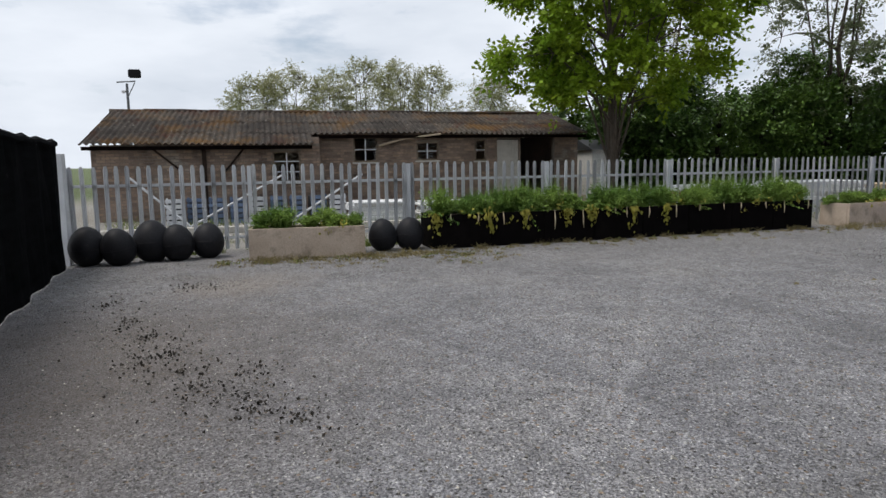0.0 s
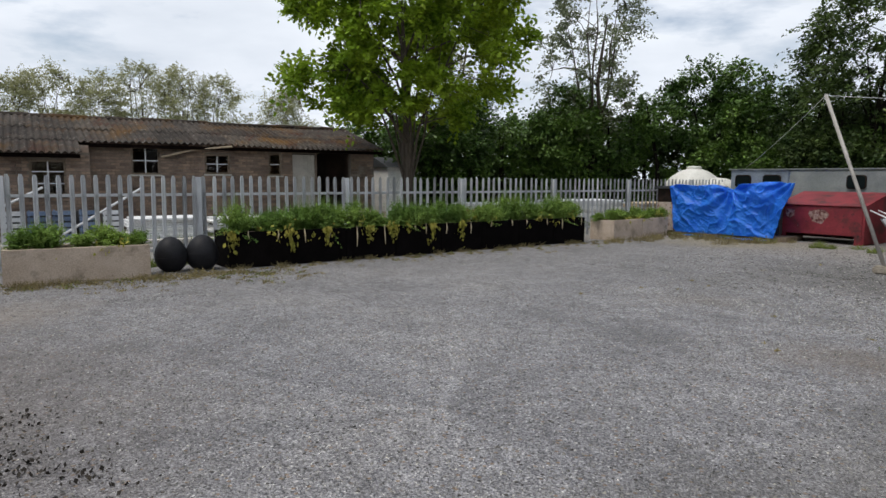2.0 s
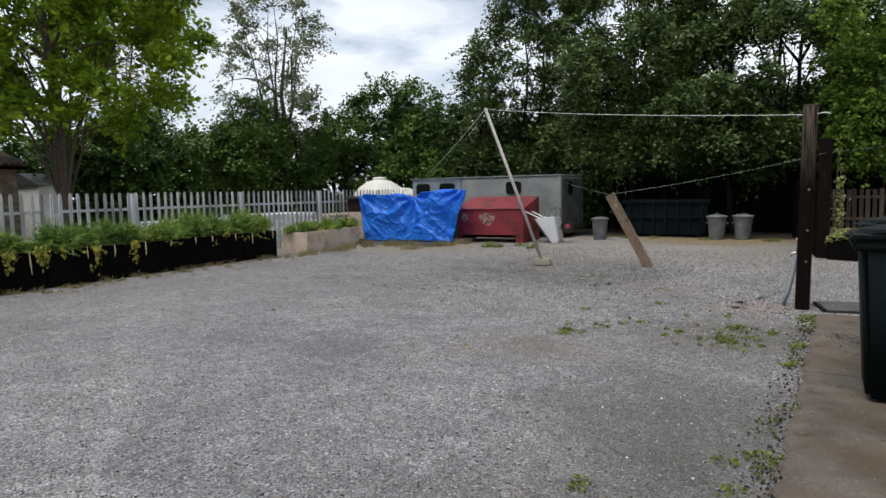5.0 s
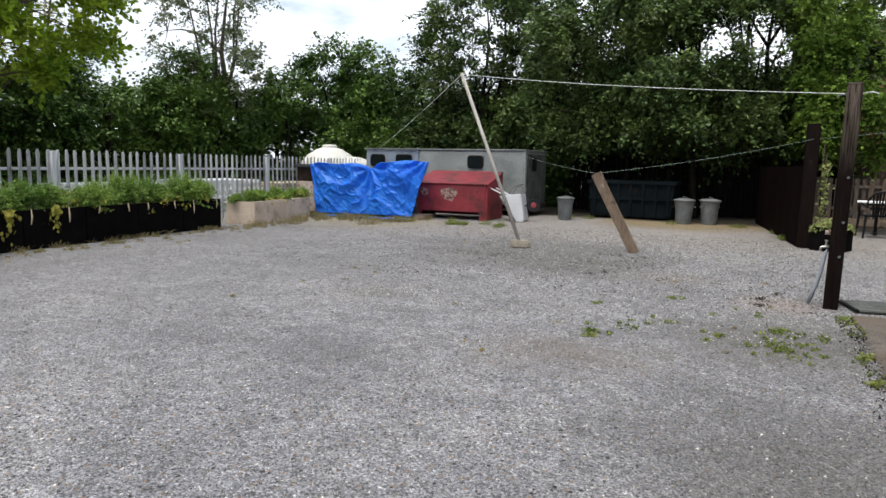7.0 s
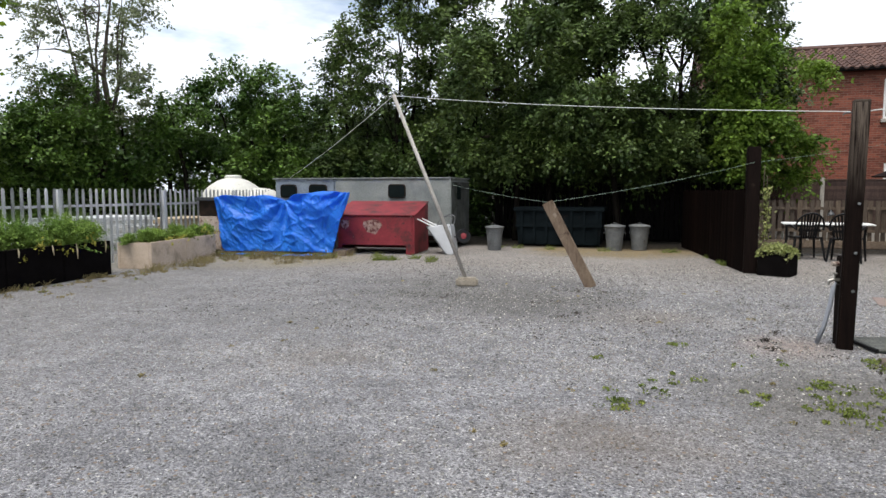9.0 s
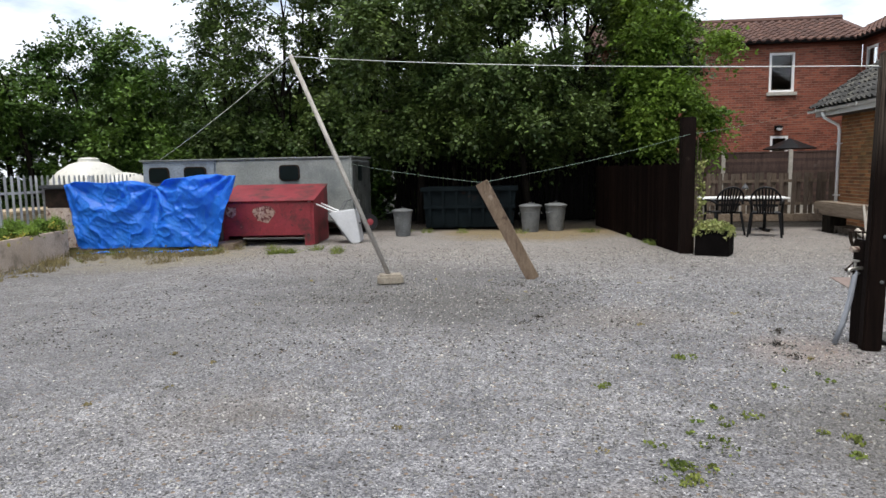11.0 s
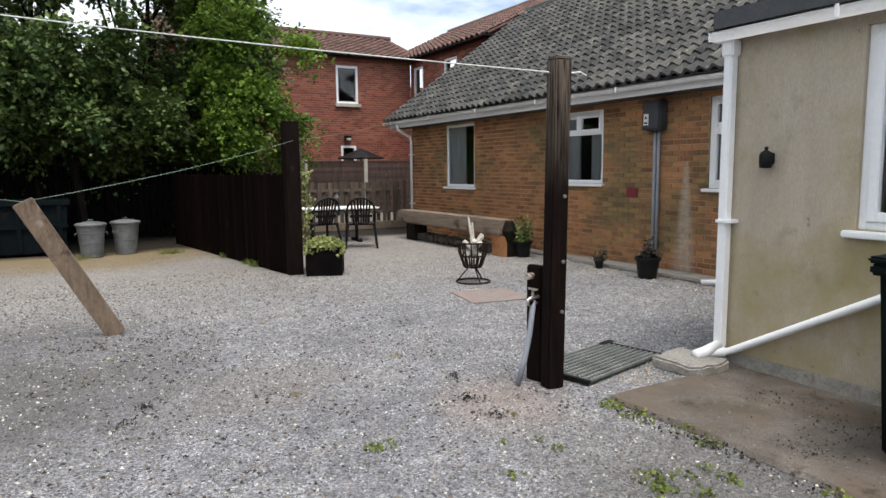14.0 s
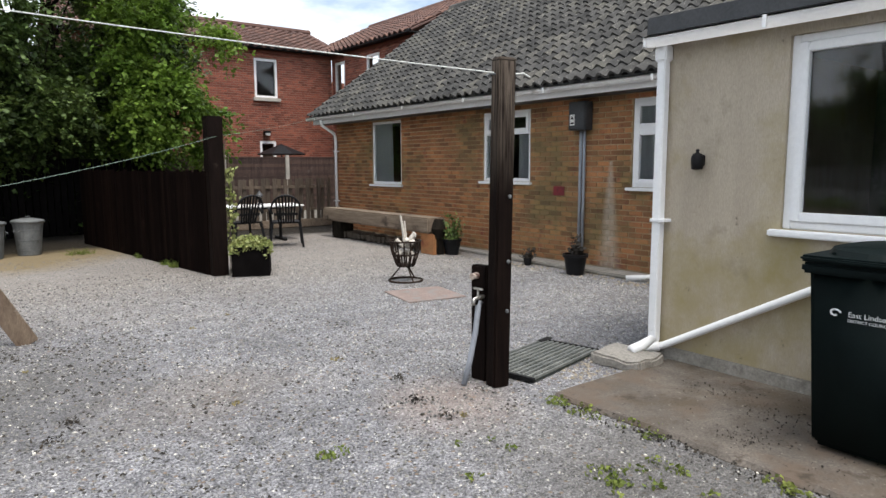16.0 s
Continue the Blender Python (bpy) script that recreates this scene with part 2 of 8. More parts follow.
M = dict(
    ground=ground_material(), glass=glass_material(),
    pale=mat("galvanised_steel", [(0.50, 0.51, 0.53), (0.62, 0.63, 0.65)], 0.6, 0.2, 2, 40, 0.1, vary=0.08, mottle=0.12),
    galv=mat("galvanised_bin", [(0.10, 0.106, 0.108), (0.175, 0.182, 0.185)], 0.6, 0.25, 6, 50, 0.15, vary=0.06, stains=[((0.07, 0.068, 0.062), 4, 0.58, 0.72)]),
    concrete=mat("planter_concrete", [(0.44, 0.35, 0.27), (0.57, 0.47, 0.38)], 0.9, 0, 3, 70, 0.3, stains=[((0.20, 0.17, 0.12), 2.2, 0.55, 0.7)]),
    slab=mat("path_concrete", [(0.066, 0.056, 0.046), (0.155, 0.134, 0.114)], 0.92, 0, 2.6, 75, 0.7, 0.007, mottle=0.5, stains=[((0.085, 0.066, 0.046), 1.4, 0.47, 0.62), ((0.26, 0.235, 0.205), 34, 0.63, 0.7), ((0.115, 0.086, 0.064), 2.1, 0.52, 0.66), ((0.055, 0.042, 0.03), 5, 0.58, 0.68), ((0.04, 0.032, 0.026), 15, 0.63, 0.7)]),
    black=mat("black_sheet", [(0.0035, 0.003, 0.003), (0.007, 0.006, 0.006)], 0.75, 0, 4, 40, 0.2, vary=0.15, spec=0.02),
    egg=mat("black_plastic", [(0.008, 0.008, 0.010), (0.016, 0.016, 0.019)], 0.55, 0, 3, 30, 0.15, spec=0.18, stains=[((0.035, 0.034, 0.034), 5, 0.58, 0.8)]),
    soil=mat("soil", [(0.03, 0.022, 0.015), (0.07, 0.05, 0.035)], 0.95, 0, 8, 60, 0.6, 0.01),
    feather=mat("feathery_leaves", [(0.10, 0.19, 0.045), (0.26, 0.37, 0.085)], 0.65, 0, 1.2, 9, 0, vary=0.4, leafy=0.35, spec=0.15, mottle=0.5),
    yellow=mat("yellowed_leaves", [(0.28, 0.28, 0.05), (0.42, 0.38, 0.09)], 0.7, 0, 3, 12, 0, vary=0.3, leafy=0.3, spec=0.15),
    root=mat("dry_stalks", [(0.42, 0.34, 0.22), (0.55, 0.47, 0.33)], 0.85, 0, 5, 30, 0, vary=0.2),
    weed=mat("yard_weeds", [(0.10, 0.15, 0.035), (0.23, 0.26, 0.075)], 0.7, 0, 3, 12, 0, vary=0.35, leafy=0.3, spec=0.15),
    dry=mat("dry_grass", [(0.16, 0.135, 0.065), (0.26, 0.215, 0.10)], 0.85, 0, 2, 12, 0, vary=0.4, leafy=0.2),
    litter=mat("leaf_litter", [(0.022, 0.02, 0.018), (0.06, 0.05, 0.04)], 0.9, 0, 3, 20, 0, vary=0.4),
    chip=mat("stone_chips", [(0.09, 0.09, 0.092), (0.26, 0.257, 0.25)], 0.9, 0, 60, 90, 0.2, vary=0.55),
    pale_chip=mat("pale_stone_chips", [(0.42, 0.405, 0.375), (0.6, 0.58, 0.55)], 0.9, 0, 60, 90, 0.2, vary=0.35),
    tarp=mat("blue_tarpaulin", [(0.02, 0.22, 0.90), (0.05, 0.31, 0.97)], 0.36, 0, 3, 160, 0.1, 0.002, mottle=0.1),
    red=mat("faded_red_paint", [(0.15, 0.014, 0.02), (0.24, 0.027, 0.036)], 0.6, 0, 2.5, 40, 0.2, stains=[((0.055, 0.018, 0.016), 2.0, 0.5, 0.66), ((0.25, 0.13, 0.11), 6, 0.66, 0.76), ((0.03, 0.016, 0.014), 9, 0.62, 0.7)]),
    cream=mat("flaked_paint", [(0.52, 0.44, 0.37), (0.36, 0.29, 0.24)], 0.85, 0, 9, 40, 0.3, stains=[((0.12, 0.06, 0.045), 11, 0.55, 0.6)]),
    flake=mat("worn_emblem_paint", [(0.38, 0.29, 0.24), (0.20, 0.10, 0.085)], 0.85, 0, 12, 40, 0.3, stains=[((0.10, 0.03, 0.028), 16, 0.5, 0.56)]),
    trailer=mat("weathered_grey_paint", [(0.19, 0.205, 0.198), (0.28, 0.295, 0.28)], 0.6, 0.1, 1.6, 30, 0.1, stains=[((0.12, 0.13, 0.14), 1.1, 0.5, 0.7), ((0.07, 0.062, 0.048), 5, 0.66, 0.78)]),
    # Much darker grey than the body: this end's shade is in the colour.
    trailer_end=mat("shaded_mouldy_grey_ramp", [(0.045, 0.048, 0.046), (0.10, 0.105, 0.10)], 0.75, 0, 2.2, 30, 0.2, spec=0.15, stains=[((0.03, 0.035, 0.025), 2.4, 0.5, 0.66), ((0.16, 0.16, 0.15), 5, 0.64, 0.74)]),
    trailer_blue=mat("weathered_blue_paint", [(0.20, 0.24, 0.30), (0.27, 0.31, 0.36)], 0.6, 0.1, 1.6, 30, 0.1, stains=[((0.12, 0.13, 0.14), 1.4, 0.52, 0.7)]),
    dark=mat("dark_stained_wood", [(0.003, 0.0019, 0.0017), (0.009, 0.0052, 0.0044)], 0.8, 0, 3, 26, 0.4, 0.004, vary=0.45, stretch=(8, 8, 0.7), spec=0.02, stains=[((0.022, 0.013, 0.011), 2.5, 0.62, 0.76)]),
    post=mat("creosoted_timber", [(0.0045, 0.003, 0.0026), (0.013, 0.008, 0.0065)], 0.65, 0, 5, 30, 0.5, 0.004, stretch=(9, 9, 0.6), spec=0.05, stains=[((0.04, 0.03, 0.024), 3.0, 0.64, 0.76)]),
    line_timber=mat("weathered_creosoted_timber", [(0.0045, 0.003, 0.0026), (0.013, 0.008, 0.0065)], 0.65, 0, 5, 30, 0.5, 0.004, stretch=(9, 9, 0.6), spec=0.05, stains=[((0.04, 0.03, 0.024), 3.0, 0.64, 0.76)]),
    plank=mat("weathered_plank", [(0.135, 0.092, 0.062), (0.25, 0.185, 0.13)], 0.85, 0, 4, 26, 0.4, 0.003, stretch=(5, 5, 0.8), stains=[((0.06, 0.038, 0.027), 3.4, 0.56, 0.66), ((0.36, 0.3, 0.24), 5, 0.62, 0.72)]),
    beam=mat("weathered_oak_beam", [(0.13, 0.095, 0.066), (0.25, 0.195, 0.145)], 0.85, 0, 3, 24, 0.5, 0.005, stretch=(6, 0.8, 8), stains=[((0.045, 0.032, 0.022), 2.5, 0.55, 0.68)]),
    picket=mat("brown_pickets", [(0.075, 0.056, 0.042), (0.135, 0.105, 0.08)], 0.85, 0, 3, 24, 0.3, vary=0.3, stretch=(6, 6, 0.8)),
    panel=mat("brown_fence_panel", [(0.056, 0.035, 0.03), (0.105, 0.068, 0.058)], 0.85, 0, 3, 24, 0.3, vary=0.3, stretch=(5, 5, 0.6), stains=[((0.16, 0.125, 0.11), 3, 0.62, 0.76)]),
    block=mat("grey_concrete_post", [(0.38, 0.36, 0.32), (0.5, 0.47, 0.42)], 0.9, 0, 4, 60, 0.3),
    brick=mat("orange_brown_brick", [(0.235, 0.098, 0.044), (0.385, 0.172, 0.072)], 0.85, 0, 1.3, 45, 0.35, 0.004, vary=0.38, stains=[((0.18, 0.122, 0.055), 0.7, 0.48, 0.66), ((0.16, 0.052, 0.03), 3.5, 0.58, 0.7)], mottle=0.3),
    mortar=mat("old_mortar", [(0.34, 0.235, 0.135), (0.45, 0.325, 0.20)], 0.95, 0, 2, 70, 0.4, stains=[((0.19, 0.145, 0.07), 0.7, 0.47, 0.66)]),
    redbrick=mat("red_brick", [(0.205, 0.068, 0.046), (0.30, 0.105, 0.07)], 0.85, 0, 1.2, 30, 0.3, vary=0.36, mottle=0.3),
    redmortar=mat("red_wall_mortar", [(0.25, 0.15, 0.11), (0.33, 0.22, 0.17)], 0.95, 0, 2, 50, 0.3),
    barnbrick=mat("old_barn_brick", [(0.155, 0.108, 0.082), (0.28, 0.205, 0.16)], 0.9, 0, 1.0, 26, 0.4, vary=0.3, stains=[((0.30, 0.27, 0.23), 0.9, 0.6, 0.72), ((0.06, 0.045, 0.035), 1.2, 0.56, 0.7)]),
    barnmortar=mat("barn_mortar", [(0.12, 0.10, 0.08), (0.2, 0.17, 0.14)], 0.95, 0, 1.4, 40, 0.4),
    tile=mat("dark_pantile", [(0.036, 0.036, 0.036), (0.092, 0.09, 0.086)], 0.85, 0, 3.0, 40, 0.4, vary=0.45, spec=0.25, stains=[((0.36, 0.35, 0.32), 30, 0.62, 0.68), ((0.075, 0.077, 0.05), 1.5, 0.62, 0.76)]),
    redtile=mat("brown_red_tile", [(0.085, 0.046, 0.038), (0.14, 0.078, 0.062)], 0.85, 0, 2.0, 30, 0.3, vary=0.3),
    corrugated=mat("lichened_roof_sheet", [(0.030, 0.026, 0.023), (0.080, 0.068, 0.059)], 0.95, 0, 2.4, 18, 0.3, vary=0.25, spec=0.12, mottle=0.6, stains=[((0.10, 0.055, 0.02), 0.7, 0.5, 0.66), ((0.27, 0.25, 0.22), 11, 0.62, 0.67), ((0.055, 0.025, 0.016), 1.1, 0.55, 0.68)]),
    upvc=mat("white_upvc", [(0.82, 0.83, 0.84), (0.88, 0.88, 0.88)], 0.35, 0, 2, 30, 0.02, mottle=0.05),
    grey_gutter=mat("weathered_white_plastic", [(0.74, 0.74, 0.74), (0.83, 0.83, 0.82)], 0.45, 0, 1.5, 20, 0.05, mottle=0.08, stains=[((0.45, 0.44, 0.42), 2.2, 0.64, 0.8)]),
    render=mat("stained_cement_render", [(0.36, 0.305, 0.235), (0.47, 0.41, 0.325)], 0.92, 0, 1.4, 90, 0.3, 0.003, mottle=0.2, stretch=(1.8, 1.8, 0.45), stains=[((0.31, 0.255, 0.115), 0.9, 0.46, 0.68), ((0.24, 0.205, 0.14), 3.4, 0.6, 0.8), ((0.46, 0.42, 0.36), 40, 0.67, 0.73), ((0.12, 0.10, 0.07), 9.0, 0.66, 0.76)]),
    rust=mat("rusty_iron", [(0.014, 0.011, 0.009), (0.045, 0.028, 0.02)], 0.85, 0.2, 8, 60, 0.4, spec=0.2),
    iron=mat("black_iron", [(0.010, 0.010, 0.011), (0.02, 0.02, 0.02)], 0.6, 0.2, 6, 60, 0.2, spec=0.1),
    grill_dark=mat("dark_green_plastic", [(0.03, 0.038, 0.033), (0.06, 0.07, 0.062)], 0.85, 0, 5, 50, 0.2, spec=0.15),
    grill=mat("grey_green_walkway", [(0.105, 0.112, 0.106), (0.19, 0.198, 0.19)], 0.8, 0, 5, 50, 0.3, vary=0.15),
    bin=mat("dark_green_bin_plastic", [(0.003, 0.0062, 0.0062), (0.006, 0.0105, 0.0105)], 0.55, 0, 3, 120, 0.1, 0.002, spec=0.08),
    chair=mat("black_chair_plastic", [(0.007, 0.007, 0.008), (0.014, 0.014, 0.015)], 0.4, 0, 3, 50, 0.05, spec=0.15),
    white=mat("white_sheeting", [(0.66, 0.67, 0.68), (0.8, 0.8, 0.79)], 0.6, 0, 2, 20, 0.1, vary=0.12),
    timber=mat("sawn_timber", [(0.30, 0.24, 0.17), (0.42, 0.35, 0.26)], 0.85, 0, 3, 20, 0.2, vary=0.25),
    blue=mat("faded_blue_plastic", [(0.09, 0.13, 0.22), (0.15, 0.2, 0.3)], 0.6, 0, 3, 20, 0.1, vary=0.3),
    mesh=mat("dark_shade_netting", [(0.005, 0.0055, 0.006), (0.012, 0.0125, 0.014)], 0.9, 0, 2, 60, 0.5, 0.01, stretch=(1, 1, 5), spec=0.02, stains=[((0.05, 0.05, 0.05), 6, 0.66, 0.76)]),
    pole=mat("dull_galvanised_pole", [(0.27, 0.25, 0.225), (0.42, 0.395, 0.36)], 0.6, 0.1, 5, 50, 0.15, stains=[((0.14, 0.11, 0.085), 5, 0.6, 0.72)]),
    grey=mat("grey_plastic", [(0.24, 0.26, 0.29), (0.32, 0.34, 0.38)], 0.5, 0, 4, 40, 0.05, mottle=0.1),
    box=mat("dark_grey_meter_box", [(0.035, 0.038, 0.042), (0.06, 0.062, 0.066)], 0.5, 0, 4, 40, 0.1),
    brass=mat("dull_chrome", [(0.5, 0.48, 0.44), (0.62, 0.6, 0.56)], 0.35, 0.8, 8, 60, 0.05),
    line=mat("washing_line", [(0.62, 0.63, 0.6), (0.75, 0.76, 0.72)], 0.6, 0, 5, 40, 0),
    greenline=mat("thin_green_line", [(0.16, 0.22, 0.18), (0.2, 0.27, 0.22)], 0.7, 0, 5, 40, 0),
    plinth=mat("crumbling_plinth", [(0.22, 0.205, 0.18), (0.34, 0.315, 0.28)], 0.95, 0, 3, 40, 0.6, 0.01, stains=[((0.11, 0.10, 0.085), 3, 0.55, 0.7)]),
    curtain=mat("pale_curtain", [(0.84, 0.87, 0.90), (0.9, 0.92, 0.94)], 0.9, 0, 2, 20, 0, mottle=0.05),
    inside=mat("dim_room_plaster", [(0.16, 0.155, 0.145), (0.21, 0.2, 0.19)], 0.9, 0, 2, 20, 0),
    plate=mat("rusty_cover", [(0.20, 0.15, 0.13), (0.25, 0.195, 0.175)], 0.92, 0.0, 6, 60, 0.3, stains=[((0.2, 0.195, 0.19), 5, 0.5, 0.66)]),
    bark=mat("grey_brown_bark", [(0.05, 0.04, 0.03), (0.10, 0.08, 0.062)], 0.9, 0, 6, 40, 0.6, 0.01, stretch=(3, 3, 0.6)),
    leaf_bright=mat("young_maple_leaves", [(0.13, 0.24, 0.018), (0.32, 0.42, 0.035)], 0.55, 0, 0.6, 2.5, 0, vary=0.35, leafy=0.42, mottle=0.3, spec=0.2),
    leaf_dark=mat("dark_hedge_leaves", [(0.028, 0.072, 0.015), (0.13, 0.22, 0.04)], 0.45, 0, 0.5, 2.5, 0, vary=0.55, leafy=0.12, mottle=0.45, spec=0.35),
    leaf_mid=mat("cherry_leaves", [(0.024, 0.054, 0.016), (0.14, 0.2, 0.055)], 0.5, 0, 0.6, 2.5, 0, vary=0.6, leafy=0.2, mottle=0.55, spec=0.3),
    # Lighter yellow-green version of the cherry leaves, with sunlight put into the colour.
    leaf_sunlit=mat("sunlit_yellow_green_leaves", [(0.075, 0.15, 0.02), (0.20, 0.30, 0.05)], 0.5, 0, 0.6, 2.5, 0, vary=0.4, leafy=0.35, mottle=0.4, spec=0.25),
    leaf_grey=mat("willow_leaves", [(0.12, 0.15, 0.075), (0.2, 0.23, 0.13)], 0.6, 0, 0.5, 2.5, 0, vary=0.3, leafy=0.35),
    leaf_olive=mat("olive_young_leaves", [(0.25, 0.265, 0.14), (0.37, 0.37, 0.21)], 0.7, 0, 0.3, 2.5, 0, vary=0.25, leafy=0.4),
    varieg=mat("variegated_leaves", [(0.16, 0.22, 0.05), (0.42, 0.42, 0.18)], 0.55, 0, 14, 20, 0, vary=0.35, leafy=0.25),
    letter=mat("white_print", [(0.7, 0.7, 0.7), (0.78, 0.78, 0.78)], 0.5, 0, 5, 40, 0),
    sign=mat("white_label", [(0.72, 0.72, 0.68), (0.8, 0.8, 0.77)], 0.5, 0, 5, 40, 0),
    tank=mat("cream_plastic", [(0.56, 0.55, 0.50), (0.66, 0.65, 0.60)], 0.6, 0, 2, 20, 0.05, mottle=0.15, stains=[((0.26, 0.24, 0.19), 3, 0.6, 0.75)]),
    # Blue-green taken almost to black, so the colour carries the skip's deep shade.
    skip=mat("shaded_blue_green_paint", [(0.003, 0.005, 0.006), (0.007, 0.011, 0.013)], 0.7, 0, 2.5, 30, 0.2, spec=0.05, stains=[((0.018, 0.012, 0.010), 4, 0.6, 0.7)]),
    # Bark darkened to hold the back trees' shade; also on dark bench pieces.
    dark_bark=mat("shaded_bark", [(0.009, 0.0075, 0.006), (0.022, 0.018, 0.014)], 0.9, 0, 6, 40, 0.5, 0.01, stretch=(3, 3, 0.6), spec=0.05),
    rubble=mat("mortar_rubble", [(0.22, 0.19, 0.15), (0.36, 0.32, 0.26)], 0.95, 0, 20, 60, 0.3, vary=0.3),
    wood_log=mat("bleached_logs", [(0.45, 0.41, 0.35), (0.62, 0.58, 0.52)], 0.85, 0, 6, 40, 0.3),
)



def lime_streak(m, y, half, top):
    """A pale lime run down the wall, narrow at the top and ragged at its edges."""
    nt = m.node_tree
    b = nt.nodes["Principled BSDF"]
    before = b.inputs["Base Color"].links[0].from_socket
    co = nt.nodes.new("ShaderNodeNewGeometry").outputs["Position"]
    sep = nt.nodes.new("ShaderNodeSeparateXYZ")
    nt.links.new(co, sep.inputs["Vector"])

    def step(op, p, q, r=None):
        n = nt.nodes.new("ShaderNodeMath")
        n.operation = op
        for k, v in enumerate((p, q, r)):
            if v is None:
                continue
            if isinstance(v, (int, float)):
                n.inputs[k].default_value = v
            else:
                nt.links.new(v, n.inputs[k])
        return n.outputs[0]

    away = step("ABSOLUTE", step("SUBTRACT", sep.outputs["Y"], y), 0.0)
    drop = step("SUBTRACT", top, sep.outputs["Z"])
    width = step("MULTIPLY_ADD", drop, half, 0.03)
    ragged = noise_of(nt, co, 9.0, 5.0, 0.7).outputs["Fac"]
    inside = step("SUBTRACT", 1.45, step("DIVIDE", away, step("MAXIMUM", width, 0.001)))
    mask = step("MULTIPLY", step("MINIMUM", step("MAXIMUM", inside, 0.0), 1.0), step("GREATER_THAN", drop, 0.0))
    mask = step("MULTIPLY", mask, step("MULTIPLY_ADD", ragged, 1.1, -0.05))
    nt.links.new(blend(nt, mask, before, (0.5, 0.44, 0.36)), b.inputs["Base Color"])


def weathered_top(m, low, high):
    """Bare grey wood that runs down in streaks from the top of a post."""
    nt = m.node_tree
    b = nt.nodes["Principled BSDF"]
    before = b.inputs["Base Color"].links[0].from_socket
    co = nt.nodes.new("ShaderNodeNewGeometry").outputs["Position"]
    sep, rise, cut = nt.nodes.new("ShaderNodeSeparateXYZ"), nt.nodes.new("ShaderNodeMapRange"), nt.nodes.new("ShaderNodeMath")
    nt.links.new(co, sep.inputs["Vector"])
    rise.inputs["From Min"].default_value, rise.inputs["From Max"].default_value = low, high
    nt.links.new(sep.outputs["Z"], rise.inputs["Value"])
    streak = ramp_of(nt, [(0, 0, 0), (1, 1, 1)], 0.38, 0.6)
    nt.links.new(noise_of(nt, co, 5.0, 5.0, 0.6, (9, 9, 0.5)).outputs["Fac"], streak.inputs["Fac"])
    cut.operation = "MULTIPLY"
    nt.links.new(rise.outputs["Result"], cut.inputs[0])
    nt.links.new(streak.outputs["Color"], cut.inputs[1])
    nt.links.new(blend(nt, cut.outputs[0], before, (0.15, 0.12, 0.095)), b.inputs["Base Color"])


weathered_top(M["line_timber"], 1.35, 2.25)
lime_streak(M["brick"], 9.38, 0.09, 1.62)
lime_streak(M["mortar"], 9.38, 0.09, 1.62)


# ---- building helpers ----
def mesh_of(name, bm, material, smooth=False):
    me = bpy.data.meshes.new(name)
    bm.to_mesh(me)
    bm.free()
    me.materials.append(material)
    if smooth:
        me.polygons.foreach_set("use_smooth", [True] * len(me.polygons))
    return me


def part(name, bm, material, parent, label="", smooth=False):
    ob = new(name, mesh_of(name, bm, material, smooth))
    ob.parent = parent
    return tagged(ob, label)


def piece(name, me, parent, m):
    """A piece that shares its mesh with others of its kind."""
    ob = new(name, me)
    ob.parent = parent
    ob.matrix_basis = m
    return ob


def thing(name, m, label, category, group="", kind=""):
    ob = new(name)
    ob.matrix_basis = m
    ob.empty_display_size = 0.2
    return tagged(ob, label, category, group, kind)


def solid(name, bm, material, label, category, kind="structure", m=None, group="", smooth=False):
    ob = new(name, mesh_of(name, bm, material, smooth))
    if m:
        ob.matrix_basis = m
    return tagged(ob, label, category, group, kind)


def box(bm, x0, y0, z0, x1, y1, z1, bevel=0.0, m=None):
    t = bmesh.new()
    bmesh.ops.create_cube(t, size=1)
    bmesh.ops.transform(t, matrix=Matrix.LocRotScale(((x0 + x1) / 2, (y0 + y1) / 2, (z0 + z1) / 2), None, (x1 - x0, y1 - y0, z1 - z0)), verts=t.verts)
    if bevel:
        bmesh.ops.bevel(t, geom=t.edges, offset=bevel, segments=2, affect="EDGES")
    return join(bm, t, m)


def join(bm, t, m=None):
    if m:
        bmesh.ops.transform(t, matrix=m, verts=t.verts)
    me = bpy.data.meshes.new("joined")
    t.to_mesh(me)
    t.free()
    bm.from_mesh(me)
    bpy.data.meshes.remove(me)
    return bm


def boxed(*dims, bevel=0.0, m=None):
    return box(bmesh.new(), *dims, bevel=bevel, m=m)


def tube(bm, points, radii, sides=8, caps=True):
    """A round bar along points; radii one number or one for each point."""
    pts = [Vector(p) for p in points]
    if isinstance(radii, (int, float)):
        radii = [radii] * len(pts)
    rings = []
    for k, p in enumerate(pts):
        d = (pts[min(k + 1, len(pts) - 1)] - pts[max(k - 1, 0)]).normalized()
        u = d.cross(Vector((0, 0, 1)) if abs(d.z) < 0.9 else Vector((1, 0, 0))).normalized()
        v = d.cross(u)
        rings.append([bm.verts.new(p + radii[k] * (u * math.cos(a) + v * math.sin(a))) for a in (2 * math.pi * i / sides for i in range(sides))])
    for a, b in zip(rings, rings[1:]):
        for i in range(sides):
            bm.faces.new((a[i], a[(i + 1) % sides], b[(i + 1) % sides], b[i]))
    if caps:
        bm.faces.new(list(reversed(rings[0])))
        bm.faces.new(rings[-1])
    bmesh.ops.recalc_face_normals(bm, faces=bm.faces)
    return bm


